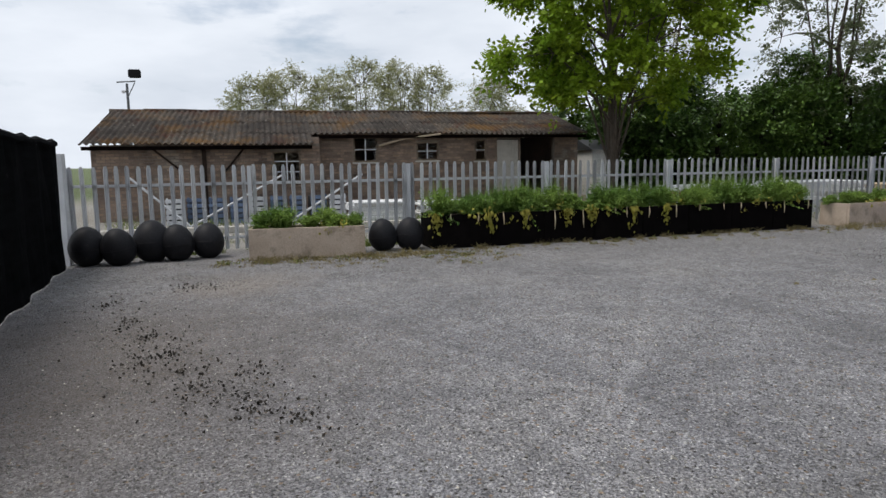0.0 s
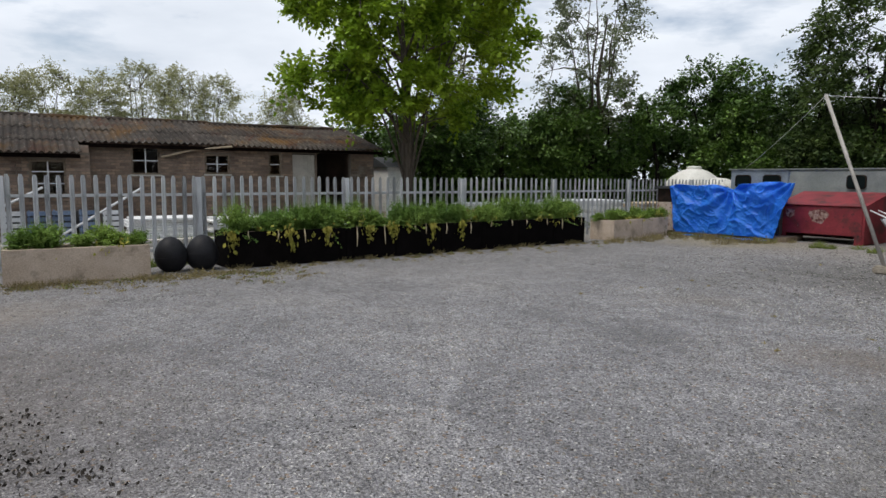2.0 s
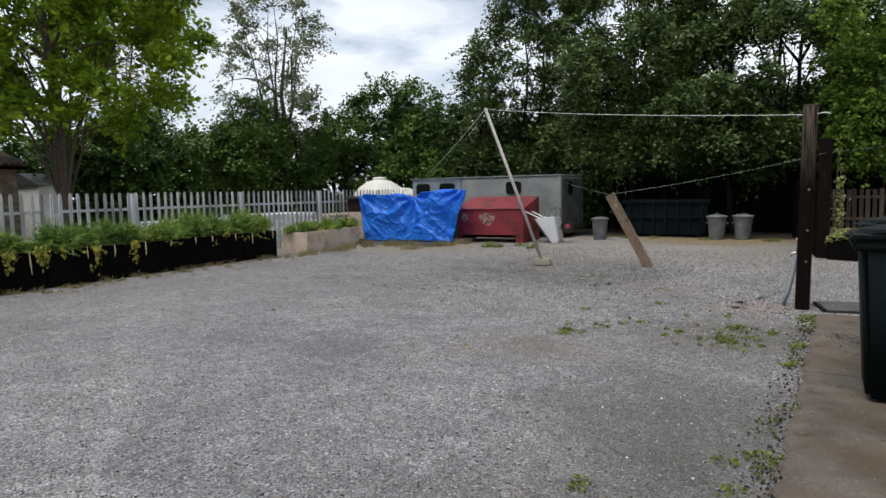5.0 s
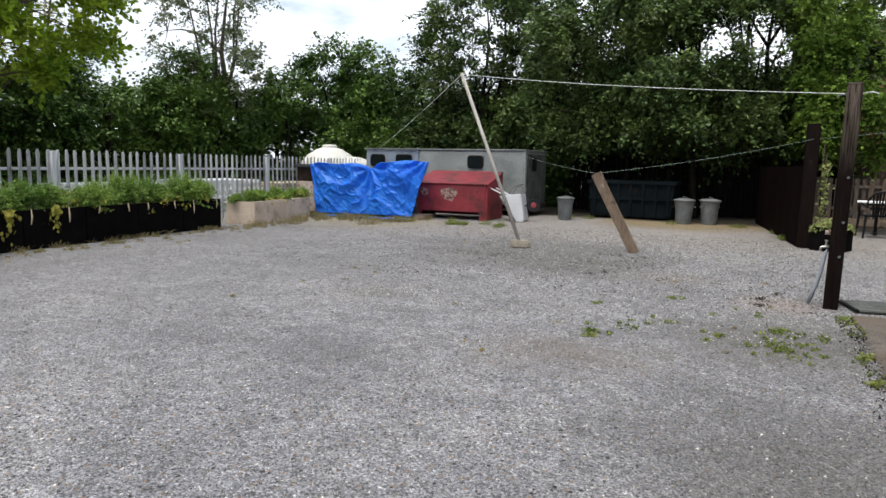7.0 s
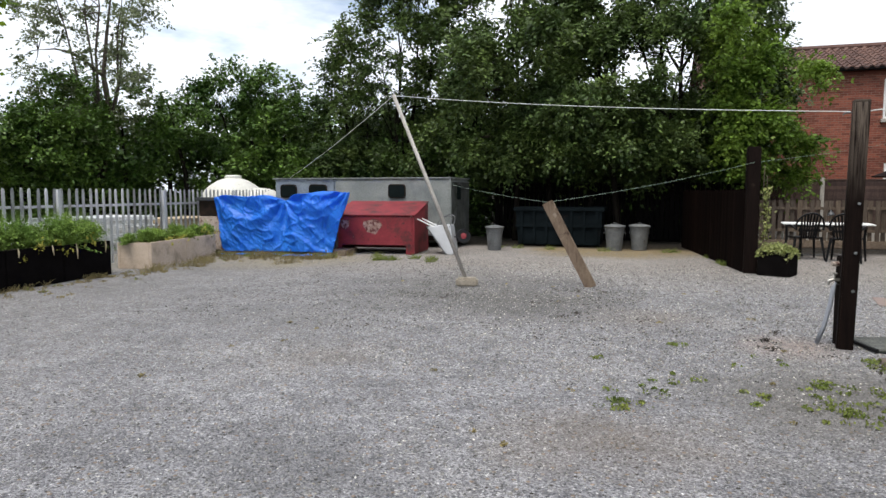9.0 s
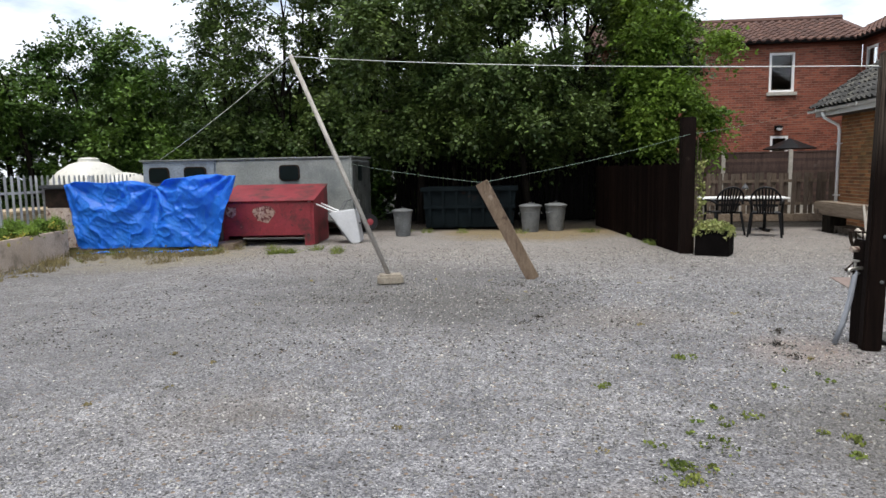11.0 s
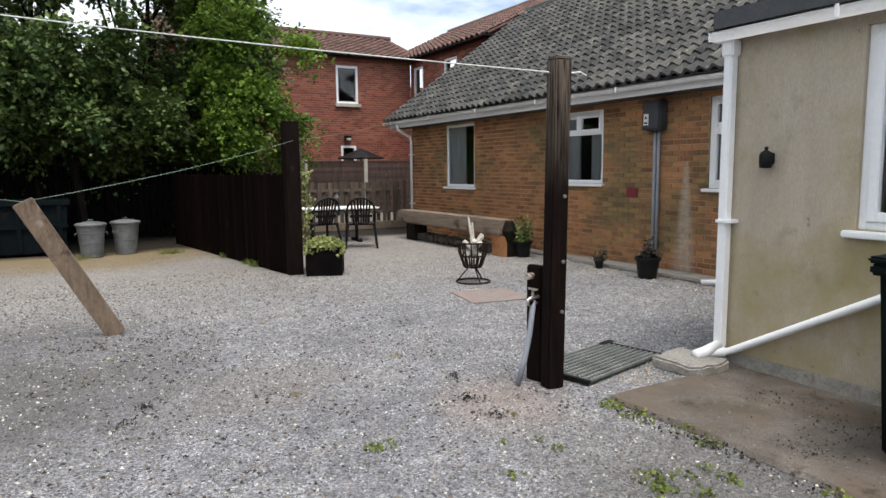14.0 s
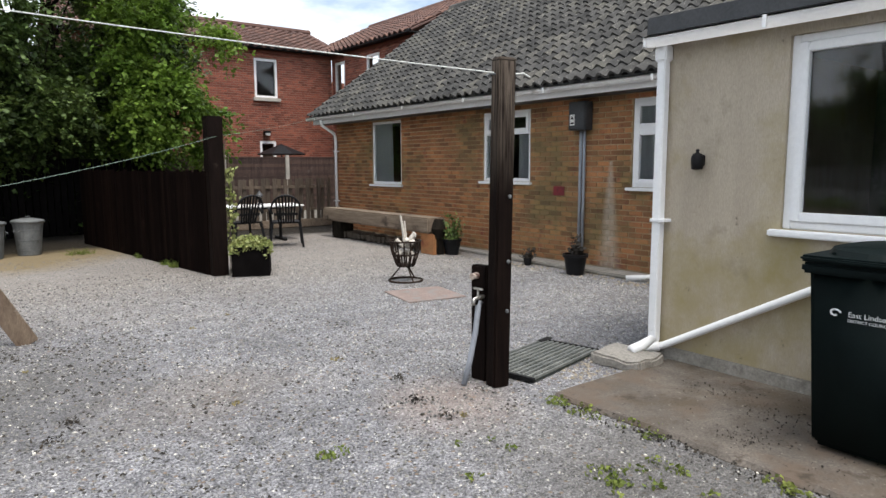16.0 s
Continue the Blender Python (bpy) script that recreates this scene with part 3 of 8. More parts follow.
def lathe(profile, sides=24, m=None):
    """A turned shape from (radius, height) pairs."""
    bm = bmesh.new()
    rings = [[bm.verts.new((r * math.cos(2 * math.pi * i / sides), r * math.sin(2 * math.pi * i / sides), z)) for i in range(sides)] for r, z in profile]
    for a, b in zip(rings, rings[1:]):
        for i in range(sides):
            bm.faces.new((a[i], a[(i + 1) % sides], b[(i + 1) % sides], b[i]))
    bm.faces.new(list(reversed(rings[0])))
    bm.faces.new(rings[-1])
    bmesh.ops.recalc_face_normals(bm, faces=bm.faces)
    if m:
        bmesh.ops.transform(bm, matrix=m, verts=bm.verts)
    return bm


def prism(outline, depth, m=None, bevel=0.0):
    """An outline in x and z, drawn out along y."""
    bm = bmesh.new()
    f = bm.faces.new([bm.verts.new((x, 0, z)) for x, z in outline])
    r = bmesh.ops.extrude_face_region(bm, geom=[f])
    bmesh.ops.translate(bm, vec=(0, depth, 0), verts=[v for v in r["geom"] if isinstance(v, bmesh.types.BMVert)])
    bmesh.ops.recalc_face_normals(bm, faces=bm.faces)
    if bevel:
        bmesh.ops.bevel(bm, geom=bm.edges, offset=bevel, segments=2, affect="EDGES")
    if m:
        bmesh.ops.transform(bm, matrix=m, verts=bm.verts)
    return bm


def quads_mesh(name, verts, material, per=4):
    """A mesh of many loose faces from an (n * per, 3) array."""
    n = len(verts) // per
    me = bpy.data.meshes.new(name)
    me.vertices.add(n * per)
    me.vertices.foreach_set("co", np.asarray(verts, np.float32).ravel())
    me.loops.add(n * per)
    me.loops.foreach_set("vertex_index", np.arange(n * per, dtype=np.int32))
    me.polygons.add(n)
    me.polygons.foreach_set("loop_start", np.arange(0, n * per, per, dtype=np.int32))
    me.update(calc_edges=True)
    me.materials.append(material)
    return me


def turn_unit(rng, n):
    v = rng.normal(size=(n, 3))
    return v / np.linalg.norm(v, axis=1)[:, None]


def leaves(rng, centres, size, droop=0.3):
    """Pointed leaves at the centres, each turned its own way."""
    n = len(centres)
    a = turn_unit(rng, n)
    a[:, 2] -= droop
    a /= np.linalg.norm(a, axis=1)[:, None]
    b = np.cross(a, turn_unit(rng, n))
    b /= np.linalg.norm(b, axis=1)[:, None] + 1e-9
    s = size * rng.uniform(0.55, 1.35, (n, 1))
    w = s * rng.uniform(0.28, 0.42, (n, 1))
    out = np.empty((n, 4, 3))
    out[:, 0], out[:, 2] = centres - a * s * 0.5, centres + a * s * 0.5
    out[:, 1], out[:, 3] = centres + b * w - a * s * 0.05, centres - b * w - a * s * 0.05
    return out.reshape(-1, 3)


def sprays(rng, base, way, length, per, size, droop=0.25):
    """Leafy twigs: each runs out from its base along way and bends down; its leaves stand to both sides, facing much the same way."""
    n = len(base)
    way = way / (np.linalg.norm(way, axis=1)[:, None] + 1e-9)
    face = turn_unit(rng, n) * 0.75 + np.array([0.0, 0.0, 1.0])
    face /= np.linalg.norm(face, axis=1)[:, None] + 1e-9
    side = np.cross(way, face)
    side /= np.linalg.norm(side, axis=1)[:, None] + 1e-9
    s = rng.uniform(0.05, 1.0, (n, per, 1))
    p = base[:, None] + way[:, None] * (length[:, None, None] * s)
    p[..., 2] -= droop * length[:, None] * s[..., 0] ** 2
    hand_ = rng.choice([-1.0, 1.0], (n, per, 1))
    a = way[:, None] * 0.7 + side[:, None] * hand_ * 0.8 + rng.normal(0, 0.35, (n, per, 3))
    a[..., 2] -= droop
    a /= np.linalg.norm(a, axis=2)[..., None] + 1e-9
    b = np.cross(a, face[:, None] + rng.normal(0, 0.35, (n, per, 3)))
    b /= np.linalg.norm(b, axis=2)[..., None] + 1e-9
    k = size * rng.uniform(0.55, 1.35, (n, per, 1))
    w = k * rng.uniform(0.26, 0.4, (n, per, 1))
    c = p + a * k * 0.6 + rng.normal(0, size * 0.3, (n, per, 3))
    out = np.stack([c - a * k * 0.5, c + b * w - a * k * 0.06, c + a * k * 0.5, c - b * w - a * k * 0.06], 2)
    return out.reshape(-1, 3)


def blades(rng, roots, tops, width):
    """Thin upright strips that narrow to a tip."""
    n = len(roots)
    side = np.cross(tops - roots, turn_unit(rng, n))
    side /= np.linalg.norm(side, axis=1)[:, None] + 1e-9
    out = np.empty((n, 4, 3))
    out[:, 0], out[:, 1] = roots - side * width, roots + side * width
    out[:, 2], out[:, 3] = tops + side * width * 0.3, tops - side * width * 0.3
    return out.reshape(-1, 3)


def stuff(name, verts, material, label, category, per=4):
    return tagged(new(name, quads_mesh(name, verts, material, per)), label, category, "", "stuff")


def wall_cells(bm, along, fixed, thick, a0, a1, z0, z1, holes):
    """A wall with openings (a, b, low, high): along 'x' or 'y', its face at fixed."""
    cuts = sorted({a0, a1, *(h[0] for h in holes), *(h[1] for h in holes)})
    for a, b in zip(cuts, cuts[1:]):
        if a < a0 or b > a1:
            continue
        spans = sorted((h[2], h[3]) for h in holes if h[0] <= a and h[1] >= b)
        low = z0
        for s, e in spans + [(z1, z1)]:
            if s > low:
                if along == "y":
                    box(bm, min(fixed, fixed + thick), a, low, max(fixed, fixed + thick), b, s)
                else:
                    box(bm, a, min(fixed, fixed + thick), low, b, max(fixed, fixed + thick), s)
            low = max(low, e)
    return bm


def brick_mesh(name, length, height, depth, material):
    """A brick's face and its four edges, rounded a little at the front; it looks along -y, its middle at the origin."""
    bm = bmesh.new()
    e, l, h = 0.005, length / 2, height / 2
    back = [bm.verts.new(p) for p in ((-l, depth, -h), (l, depth, -h), (l, depth, h), (-l, depth, h))]
    front = [bm.verts.new(p) for p in ((-l + e, 0, -h + e), (l - e, 0, -h + e), (l - e, 0, h - e), (-l + e, 0, h - e))]
    bm.faces.new(front)
    for i in range(4):
        bm.faces.new((back[i], back[(i + 1) % 4], front[(i + 1) % 4], front[i]))
    return mesh_of(name, bm, material)


def brickwork(parent, along, face, sign, a0, a1, z0, z1, holes, length, course, joint, material, rng, single=None, depth=0.014, limit=300):
    """Running bond on a wall face: bricks within the stretch 'single' are pieces of their own, the rest one mesh. sign: which way the face looks."""
    whole = brick_mesh("brick", length - joint, course - joint, depth, material)
    verts, faces, made = [], [], 0
    rows = int((z1 - z0) / course)
    for r in range(rows):
        zc = z0 + (r + 0.5) * course
        a = a0 - (length / 2 if r % 2 else 0)
        while a < a1:
            spans = [(max(a, a0), min(a + length, a1))]
            for h0, h1, lo, hi in holes:
                if lo - course * 0.45 < zc < hi + course * 0.45:
                    spans = [s for p, q in spans for s in ((p, min(q, h0)), (max(p, h1), q)) if s[1] - s[0] > 0.05]
            for p, q in spans:
                if q - p < 0.05:
                    continue
                out = face + sign * rng.uniform(0.0, 0.003)
                mid = (p + q) / 2
                if single and made < limit and q - p > length - 1e-4 and single[0] <= mid <= single[1]:
                    turn = Matrix.Rotation(radians(-90 if sign < 0 else 90), 4, "Z") if along == "y" else Matrix.Rotation(0 if sign < 0 else radians(180), 4, "Z")
                    place = (out, mid, zc) if along == "y" else (mid, out, zc)
                    piece("brick", whole, parent, Matrix.Translation(place) @ turn)
                    made += 1
                else:
                    g, e, k = joint / 2, 0.005, len(verts)
                    lo, hi = zc - course / 2 + g, zc + course / 2 - g
                    back = [(p + g, depth, lo), (q - g, depth, lo), (q - g, depth, hi), (p + g, depth, hi)]
                    front = [(p + g + e, 0, lo + e), (q - g - e, 0, lo + e), (q - g - e, 0, hi - e), (p + g + e, 0, hi - e)]
                    for u, d, z in back + front:
                        v = out - sign * d
                        verts.append((v, u, z) if along == "y" else (u, v, z))
                    faces.append((k + 4, k + 5, k + 6, k + 7))
                    for i in range(4):
                        faces.append((k + i, k + (i + 1) % 4, k + 4 + (i + 1) % 4, k + 4 + i))
            a += length
    me = bpy.data.meshes.new("brickwork")
    me.from_pydata(verts, [], faces)
    me.materials.append(material)
    ob = new("brickwork", me)
    ob.parent = parent
    return tagged(ob, kind="stuff")


def tile_mesh(name, width, gauge, material):
    """One wavy roof tile: x across, y up the slope, with a thick lower edge."""
    bm = bmesh.new()
    n, rows = 8, []
    for y, lift in ((-0.03, 0.045), (gauge + 0.02, 0.006)):
        rows.append([bm.verts.new((width * (i / n - 0.5), y, lift + 0.16 * width * math.sin(2 * math.pi * i / n))) for i in range(n + 1)])
    under = [bm.verts.new((v.co.x, -0.03, v.co.z - 0.045)) for v in rows[0]]
    for i in range(n):
        bm.faces.new((rows[0][i], rows[0][i + 1], rows[1][i + 1], rows[1][i]))
        bm.faces.new((under[i], under[i + 1], rows[0][i + 1], rows[0][i]))
    return mesh_of(name, bm, material)


def tiled_roof(parent, frame_m, width, length, tile_w, gauge, material, rng, single=None):
    """Tiles over a slope whose lower left corner and axes (x along the eave, y up the slope) are frame_m. single: columns and rows (c0, c1, r0, r1) laid as pieces."""
    tile = tile_mesh("tile", tile_w, gauge, material)
    base = np.array([v.co[:] for v in tile.vertices])
    polys = [tuple(p.vertices) for p in tile.polygons]
    verts, faces, made = [], [], 0
    for r in range(int(length / gauge)):
        for c in range(int(width / tile_w)):
            m = frame_m @ Matrix.Translation(((c + 0.5) * tile_w + rng.uniform(-0.004, 0.004), r * gauge + rng.uniform(-0.006, 0.006), rng.uniform(0, 0.006))) @ Matrix.Rotation(rng.uniform(-0.012, 0.012), 4, "Z")
            if single and made < 300 and single[0] <= c < single[1] and single[2] <= r < single[3]:
                piece("tile", tile, parent, m)
                made += 1
            else:
                k = len(verts)
                mm = np.array(m)
                verts += list(map(tuple, base @ mm[:3, :3].T + mm[:3, 3]))
                faces += [tuple(i + k for i in p) for p in polys]
    me = bpy.data.meshes.new("roof_tiles")
    me.from_pydata(verts, [], faces)
    me.materials.append(material)
    ob = new("roof_tiles", me)
    ob.parent = parent
    return tagged(ob, kind="stuff")


def slope_frame(origin, along, up):
    x, y = Vector(along).normalized(), Vector(up).normalized()
    z = x.cross(y)
    m = Matrix((x, y, z)).transposed().to_4x4()
    return Matrix.Translation(origin) @ m


# ---- the ground ----
def build_ground():
    bm = bmesh.new()
    xs = [-900, -300, -120, -60, -40, -25] + list(range(-18, 19, 2)) + [25, 40, 80, 200, 700]
    ys = [-700, -200, -80, -40, -20] + list(range(-12, 27, 2)) + [35, 50, 90, 200, 800]
    vs = [[bm.verts.new((x, y, 0)) for y in ys] for x in xs]
    for i in range(len(xs) - 1):
        for j in range(len(ys) - 1):
            bm.faces.new((vs[i][j], vs[i + 1][j], vs[i + 1][j + 1], vs[i][j + 1]))
    solid("ground", bm, M["ground"], "grey crushed-stone yard with worn patches, shade-darkened back strip and rough land beyond", "ground")


build_ground()

# concrete path along the extension, with a worn uneven edge
bm = bmesh.new()
rng = np.random.default_rng(3)
for y0, y1 in ((-6.0, -2.1), (-2.09, 0.9), (0.91, 3.6), (3.61, 6.16)):
    step = rng.uniform(-0.005, 0.005)
    rows = []
    for i in range(int((y1 - y0) / 0.04) + 1):
        y = min(y1, y0 + 0.04 * i)
        bite = 0.05 * noise.noise(Vector((0, y * 1.6, 2))) + 0.035 * noise.noise(Vector((1, y * 6.0, 4))) - 0.05 * max(0.0, noise.noise(Vector((5, y * 3.1, 9))) - 0.2)
        xe = 3.0 - bite
        row = [(xe - 0.01, -0.05), (xe, 0.006), (xe + 0.025 + 0.015 * noise.noise(Vector((3, y * 9, 0))), 0.03)]
        row += [(xe + (4.3 - xe) * k, 0.034 + step + 0.005 * noise.noise(Vector((k * 5, y * 4, 1)))) for k in (0.08, 0.25, 0.45, 0.65, 0.85, 1.0)]
        rows.append([bm.verts.new((x, y, z)) for x, z in row])
    for a, b in zip(rows, rows[1:]):
        for k in range(len(a) - 1):
            bm.faces.new((a[k], a[k + 1], b[k + 1], b[k]))
    for r, flip in ((rows[0], False), (rows[-1], True)):
        low = [bm.verts.new((r[0].co.x, r[0].co.y, -0.08)), bm.verts.new((4.3, r[0].co.y, -0.08))]
        ring = [low[1]] + r[::-1] + [low[0]]
        bm.faces.new(ring[::-1] if flip else ring)
solid("pavement", bm, M["slab"], "stained worn concrete path beside the rendered wall", "path")


# ---- extension: rendered flat-roofed wing ----
WINDOW4 = (3.3, 5.32, 1.13, 2.40)
bm = wall_cells(bmesh.new(), "y", 4.3, 0.25, -6.0, 6.24, 0.13, 2.52, [WINDOW4])
solid("wall_extension_front", bm, M["render"], "buff cement-rendered wall with green algae stains", "wall")
bm = wall_cells(bmesh.new(), "x", 6.24, -0.25, 4.553, 7.56, 0.0, 2.52, [])
solid("wall_extension_side", bm, M["render"], "cement-rendered side wall of the extension", "wall")
bm = wall_cells(bmesh.new(), "x", -6.0, 0.25, 4.553, 7.56, 0.0, 2.52, [])
solid("wall_extension_end", bm, M["render"], "cement-rendered end wall of the extension", "wall")
solid("plinth", boxed(4.285, -6.0, 0.0, 4.55, 6.25, 0.127, bevel=0.008), M["plinth"], "grey concrete plinth under the rendered wall", "plinth")
solid("roof_extension", boxed(4.18, -6.1, 2.535, 7.9, 6.36, 2.67, bevel=0.01), M["box"], "dark felted flat roof edge over the extension", "roof")
solid("ceiling_extension", boxed(4.55, -5.75, 2.50, 7.56, 5.95, 2.56), M["inside"], "plain ceiling inside the extension", "ceiling")
solid("floor_extension", boxed(4.55, -5.75, 0.0, 11.0, 5.95, 0.13), M["inside"], "plain floor inside the extension", "floor")


def upvc_window(name, m, w, h, panes, label, sill=True):
    """A white window, its outer lower left corner at the origin: x across, z up, y inward. panes: (x0, x1, z0, z1, opens) inside the frame."""
    win = thing(name, m, label, "window", "", "structure")
    f = 0.055
    bm = bmesh.new()
    box(bm, 0, 0.02, 0, f, 0.09, h, 0.006)
    box(bm, w - f, 0.02, 0, w, 0.09, h, 0.006)
    box(bm, f, 0.022, 0, w - f, 0.088, f, 0.006)
    box(bm, f, 0.022, h - f, w - f, 0.088, h, 0.006)
    part("window_frame", bm, M["upvc"], win)
    for x0, x1, z0, z1, opens in panes:
        if opens:
            bm, e = bmesh.new(), 0.06
            box(bm, x0, 0.0, z0, x0 + e, 0.06, z1, 0.006)
            box(bm, x1 - e, 0.0, z0, x1, 0.06, z1, 0.006)
            box(bm, x0 + e, 0.002, z0, x1 - e, 0.058, z0 + e, 0.006)
            box(bm, x0 + e, 0.002, z1 - e, x1 - e, 0.058, z1, 0.006)
            sash = part("sash", bm, M["upvc"], win)
            x0, x1, z0, z1 = x0 + e - 0.01, x1 - e + 0.01, z0 + e - 0.01, z1 - e + 0.01
        pane = part("pane", boxed(x0, 0.04, z0, x1, 0.046, z1), M["glass"], win)
        pane.visible_shadow = False
    if sill:
        part("window_sill", boxed(-0.06, -0.07, -0.05, w + 0.06, 0.05, -0.004, bevel=0.008), M["upvc"], win)
    return win


def west_window(name, y0, y1, z0, z1, x, panes, label):
    """In a wall that looks along -x; its x axis runs along -y."""
    m = Matrix.Translation((x, y1, z0)) @ Matrix.Rotation(radians(-90), 4, "Z")
    return upvc_window(name, m, y1 - y0, z1 - z0, panes, label)


f = 0.055
west_window("window_4", *WINDOW4, 4.31, [(f, 0.95, f, 1.27 - f, True), (1.0, 2.02 - f, f, 1.27 - f, True)], "large white plastic window in the rendered wall")
part("mullion", boxed(0.945, 0.02, f, 1.005, 0.09, 1.27 - f, bevel=0.005), M["upvc"], bpy.data.objects["window_4"])

# ---- bungalow ----
BW = [(14.90, 16.08, 1.16, 2.52), (11.05, 12.24, 1.29, 2.48), (7.95, 9.02, 1.25, 2.48)]
bm = wall_cells(bmesh.new(), "y", 7.566, 0.24, 6.2, 17.75, 0.0, 2.62, BW)
house_wall = solid("wall_bungalow", bm, M["mortar"], "orange-brown brick bungalow wall with pale joints and green staining", "wall")
bm = wall_cells(bmesh.new(), "x", 17.74, -0.24, 7.815, 15.5, 0.0, 2.62, [])
for i in range(12):
    z = 2.62 + i * 0.27
    ins = (z - 2.62 + 0.27) / 0.7
    if 7.8 + ins < 11.6:
        box(bm, 7.8 + ins, 17.5, z, 15.5 - ins, 17.74, z + 0.27)
solid("wall_bungalow_gable", bm, M["brick"], "brick gable wall at the end of the bungalow", "wall")
solid("wall_bungalow_back", boxed(15.5, 6.2, 0, 15.75, 17.75, 2.62), M["brick"], "plain back wall of the bungalow", "wall")
solid("wall_bungalow_inner", boxed(10.6, 6.2, 0.13, 10.7, 17.5, 2.55), M["inside"], "plain partition inside the bungalow", "wall")
solid("floor_bungalow", boxed(7.81, 5.96, 0.0, 15.5, 17.5, 0.13), M["inside"], "plain floor inside the bungalow", "floor")
solid("ceiling_bungalow", boxed(7.81, 5.96, 2.55, 15.5, 17.5, 2.62), M["inside"], "plain ceiling inside the bungalow", "ceiling")
f = 0.055
west_window("window_1", *BW[0], 7.565, [(f, 1.18 - f, f, 1.36 - f, False)], "white plastic window with a pale curtain in brick wall")
west_window("window_2", *BW[1], 7.565, [(f, 0.595, f, 0.80, False), (0.60, 1.19 - f, f, 0.80, False), (f, 0.6, 0.83, 1.19 - f, True), (0.6, 1.19 - f, 0.83, 1.19 - f, True)], "white plastic window with two top lights")
part("transom", boxed(f, 0.02, 0.795, 1.19 - f, 0.09, 0.835, bevel=0.004), M["upvc"], bpy.data.objects["window_2"])
west_window("window_3", *BW[2], 7.565, [(f, 1.07 - f, f, 0.78, True), (f, 1.07 - f, 0.82, 1.23 - f, True)], "white plastic window with a top light in brick wall")
part("transom", boxed(f, 0.02, 0.775, 1.07 - f, 0.09, 0.825, bevel=0.004), M["upvc"], bpy.data.objects["window_3"])


def curtain(y0, y1, z0, z1, x, name="curtain"):
    bm = bmesh.new()
    n = 24
    top, bot = [], []
    for i in range(n + 1):
        y, dx = y0 + (y1 - y0) * i / n, 0.035 * math.sin(i * 1.7)
        top.append(bm.verts.new((x + dx, y, z1)))
        bot.append(bm.verts.new((x + dx * 1.3, y, z0)))
    for i in range(n):
        bm.faces.new((top[i], top[i + 1], bot[i + 1], bot[i]))
    bmesh.ops.solidify(bm, geom=bm.faces, thickness=0.006)
    solid(name, bm, M["curtain"], "pale gathered curtain hanging inside the window", "curtain", "", smooth=True)


curtain(15.40, 16.05, 1.2, 2.5, 7.665)
curtain(11.08, 11.42, 1.32, 2.08, 7.665)
curtain(11.70, 12.22, 1.32, 2.46, 7.665)
curtain(8.62, 9.0, 1.28, 2.46, 7.665)

solid("wall_extension_back", boxed(7.57, -6.0, 0, 7.8, 6.19, 2.5), M["inside"], "plain inner wall between extension and bungalow", "wall")
solid("wall_bungalow_end", boxed(7.812, 5.96, 0.13, 15.5, 6.2, 2.55), M["inside"], "plain end wall of the bungalow", "wall")

# roof slope
PITCH = (0.816, 0, 0.578)
roof = thing("roof_bungalow", pose(0, 0, 0), "dark lichened concrete pantile roof of the bungalow", "roof", "", "structure")
bm = bmesh.new()
sl = slope_frame((7.12, 18.25, 2.76), (0, -1, 0), PITCH)
box(bm, 0, 0, -0.06, 15.2, 5.4, -0.012, m=sl)
part("roof_deck", bm, M["box"], roof)
bm = bmesh.new()
box(bm, 0, 0, -0.06, 15.2, 5.4, -0.012, m=slope_frame((15.94, 3.05, 2.76), (0, 1, 0), (-0.816, 0, 0.578)))
part("roof_deck", bm, M["tile"], roof)
part("ridge_cap", tube(bmesh.new(), [(11.53, 3.0, 5.88), (11.53, 18.25, 5.88)], 0.13, 10), M["tile"], roof)
bm = bmesh.new()
box(bm, 7.17, 3.1, 2.56, 7.20, 18.22, 2.73, 0.004)
part("fascia", bm, M["grey_gutter"], roof, "weathered white fascia board")
part("soffit", boxed(7.20, 6.45, 2.56, 7.56, 18.2, 2.58), M["box"], roof)


def gutter(name, p, q, label, material):
    """A half-round gutter with a rim between two points along y."""
    g = thing(name, Matrix.Translation(p), label, "gutter", "", "structure")
    d = Vector(q) - Vector(p)
    bm = bmesh.new()
    n = 10
    prof = [(0.062 * math.cos(math.pi * (1 + i / n)), 0.062 * math.sin(math.pi * (1 + i / n))) for i in range(n + 1)]
    prof = [(-0.07, 0.012), (-0.07, 0.0)] + prof + [(0.07, 0.0), (0.07, 0.012)]
    a = [bm.verts.new((x, 0, z)) for x, z in prof]
    b = [bm.verts.new((x + d.x, d.y, z + d.z)) for x, z in prof]
    for i in range(len(prof) - 1):
        bm.faces.new((a[i], b[i], b[i + 1], a[i + 1]))
    bmesh.ops.solidify(bm, geom=bm.faces, thickness=0.004)
    part("trough", bm, material, g)
    for s in (0.0, 1.0):
        part("stop_end", boxed(-0.068, -0.006, -0.06, 0.068, 0.006, 0.008, m=Matrix.Translation(d * s)), material, g)
    for k in range(1, int(d.length / 1.9) + 1):
        part("bracket", boxed(-0.075, -0.014, -0.068, -0.06, 0.014, 0.014, bevel=0.003, m=Matrix.Translation(d * (k * 1.9 / d.length))), material, g)
    return g


gutter("gutter", (7.085, 6.44, 2.685), (7.085, 18.3, 2.715), "weathered white half-round gutter along the eaves", M["grey_gutter"])
gutter("gutter", (4.165, -6.0, 2.50), (4.165, 6.32, 2.505), "white plastic gutter along the flat roof", M["upvc"])

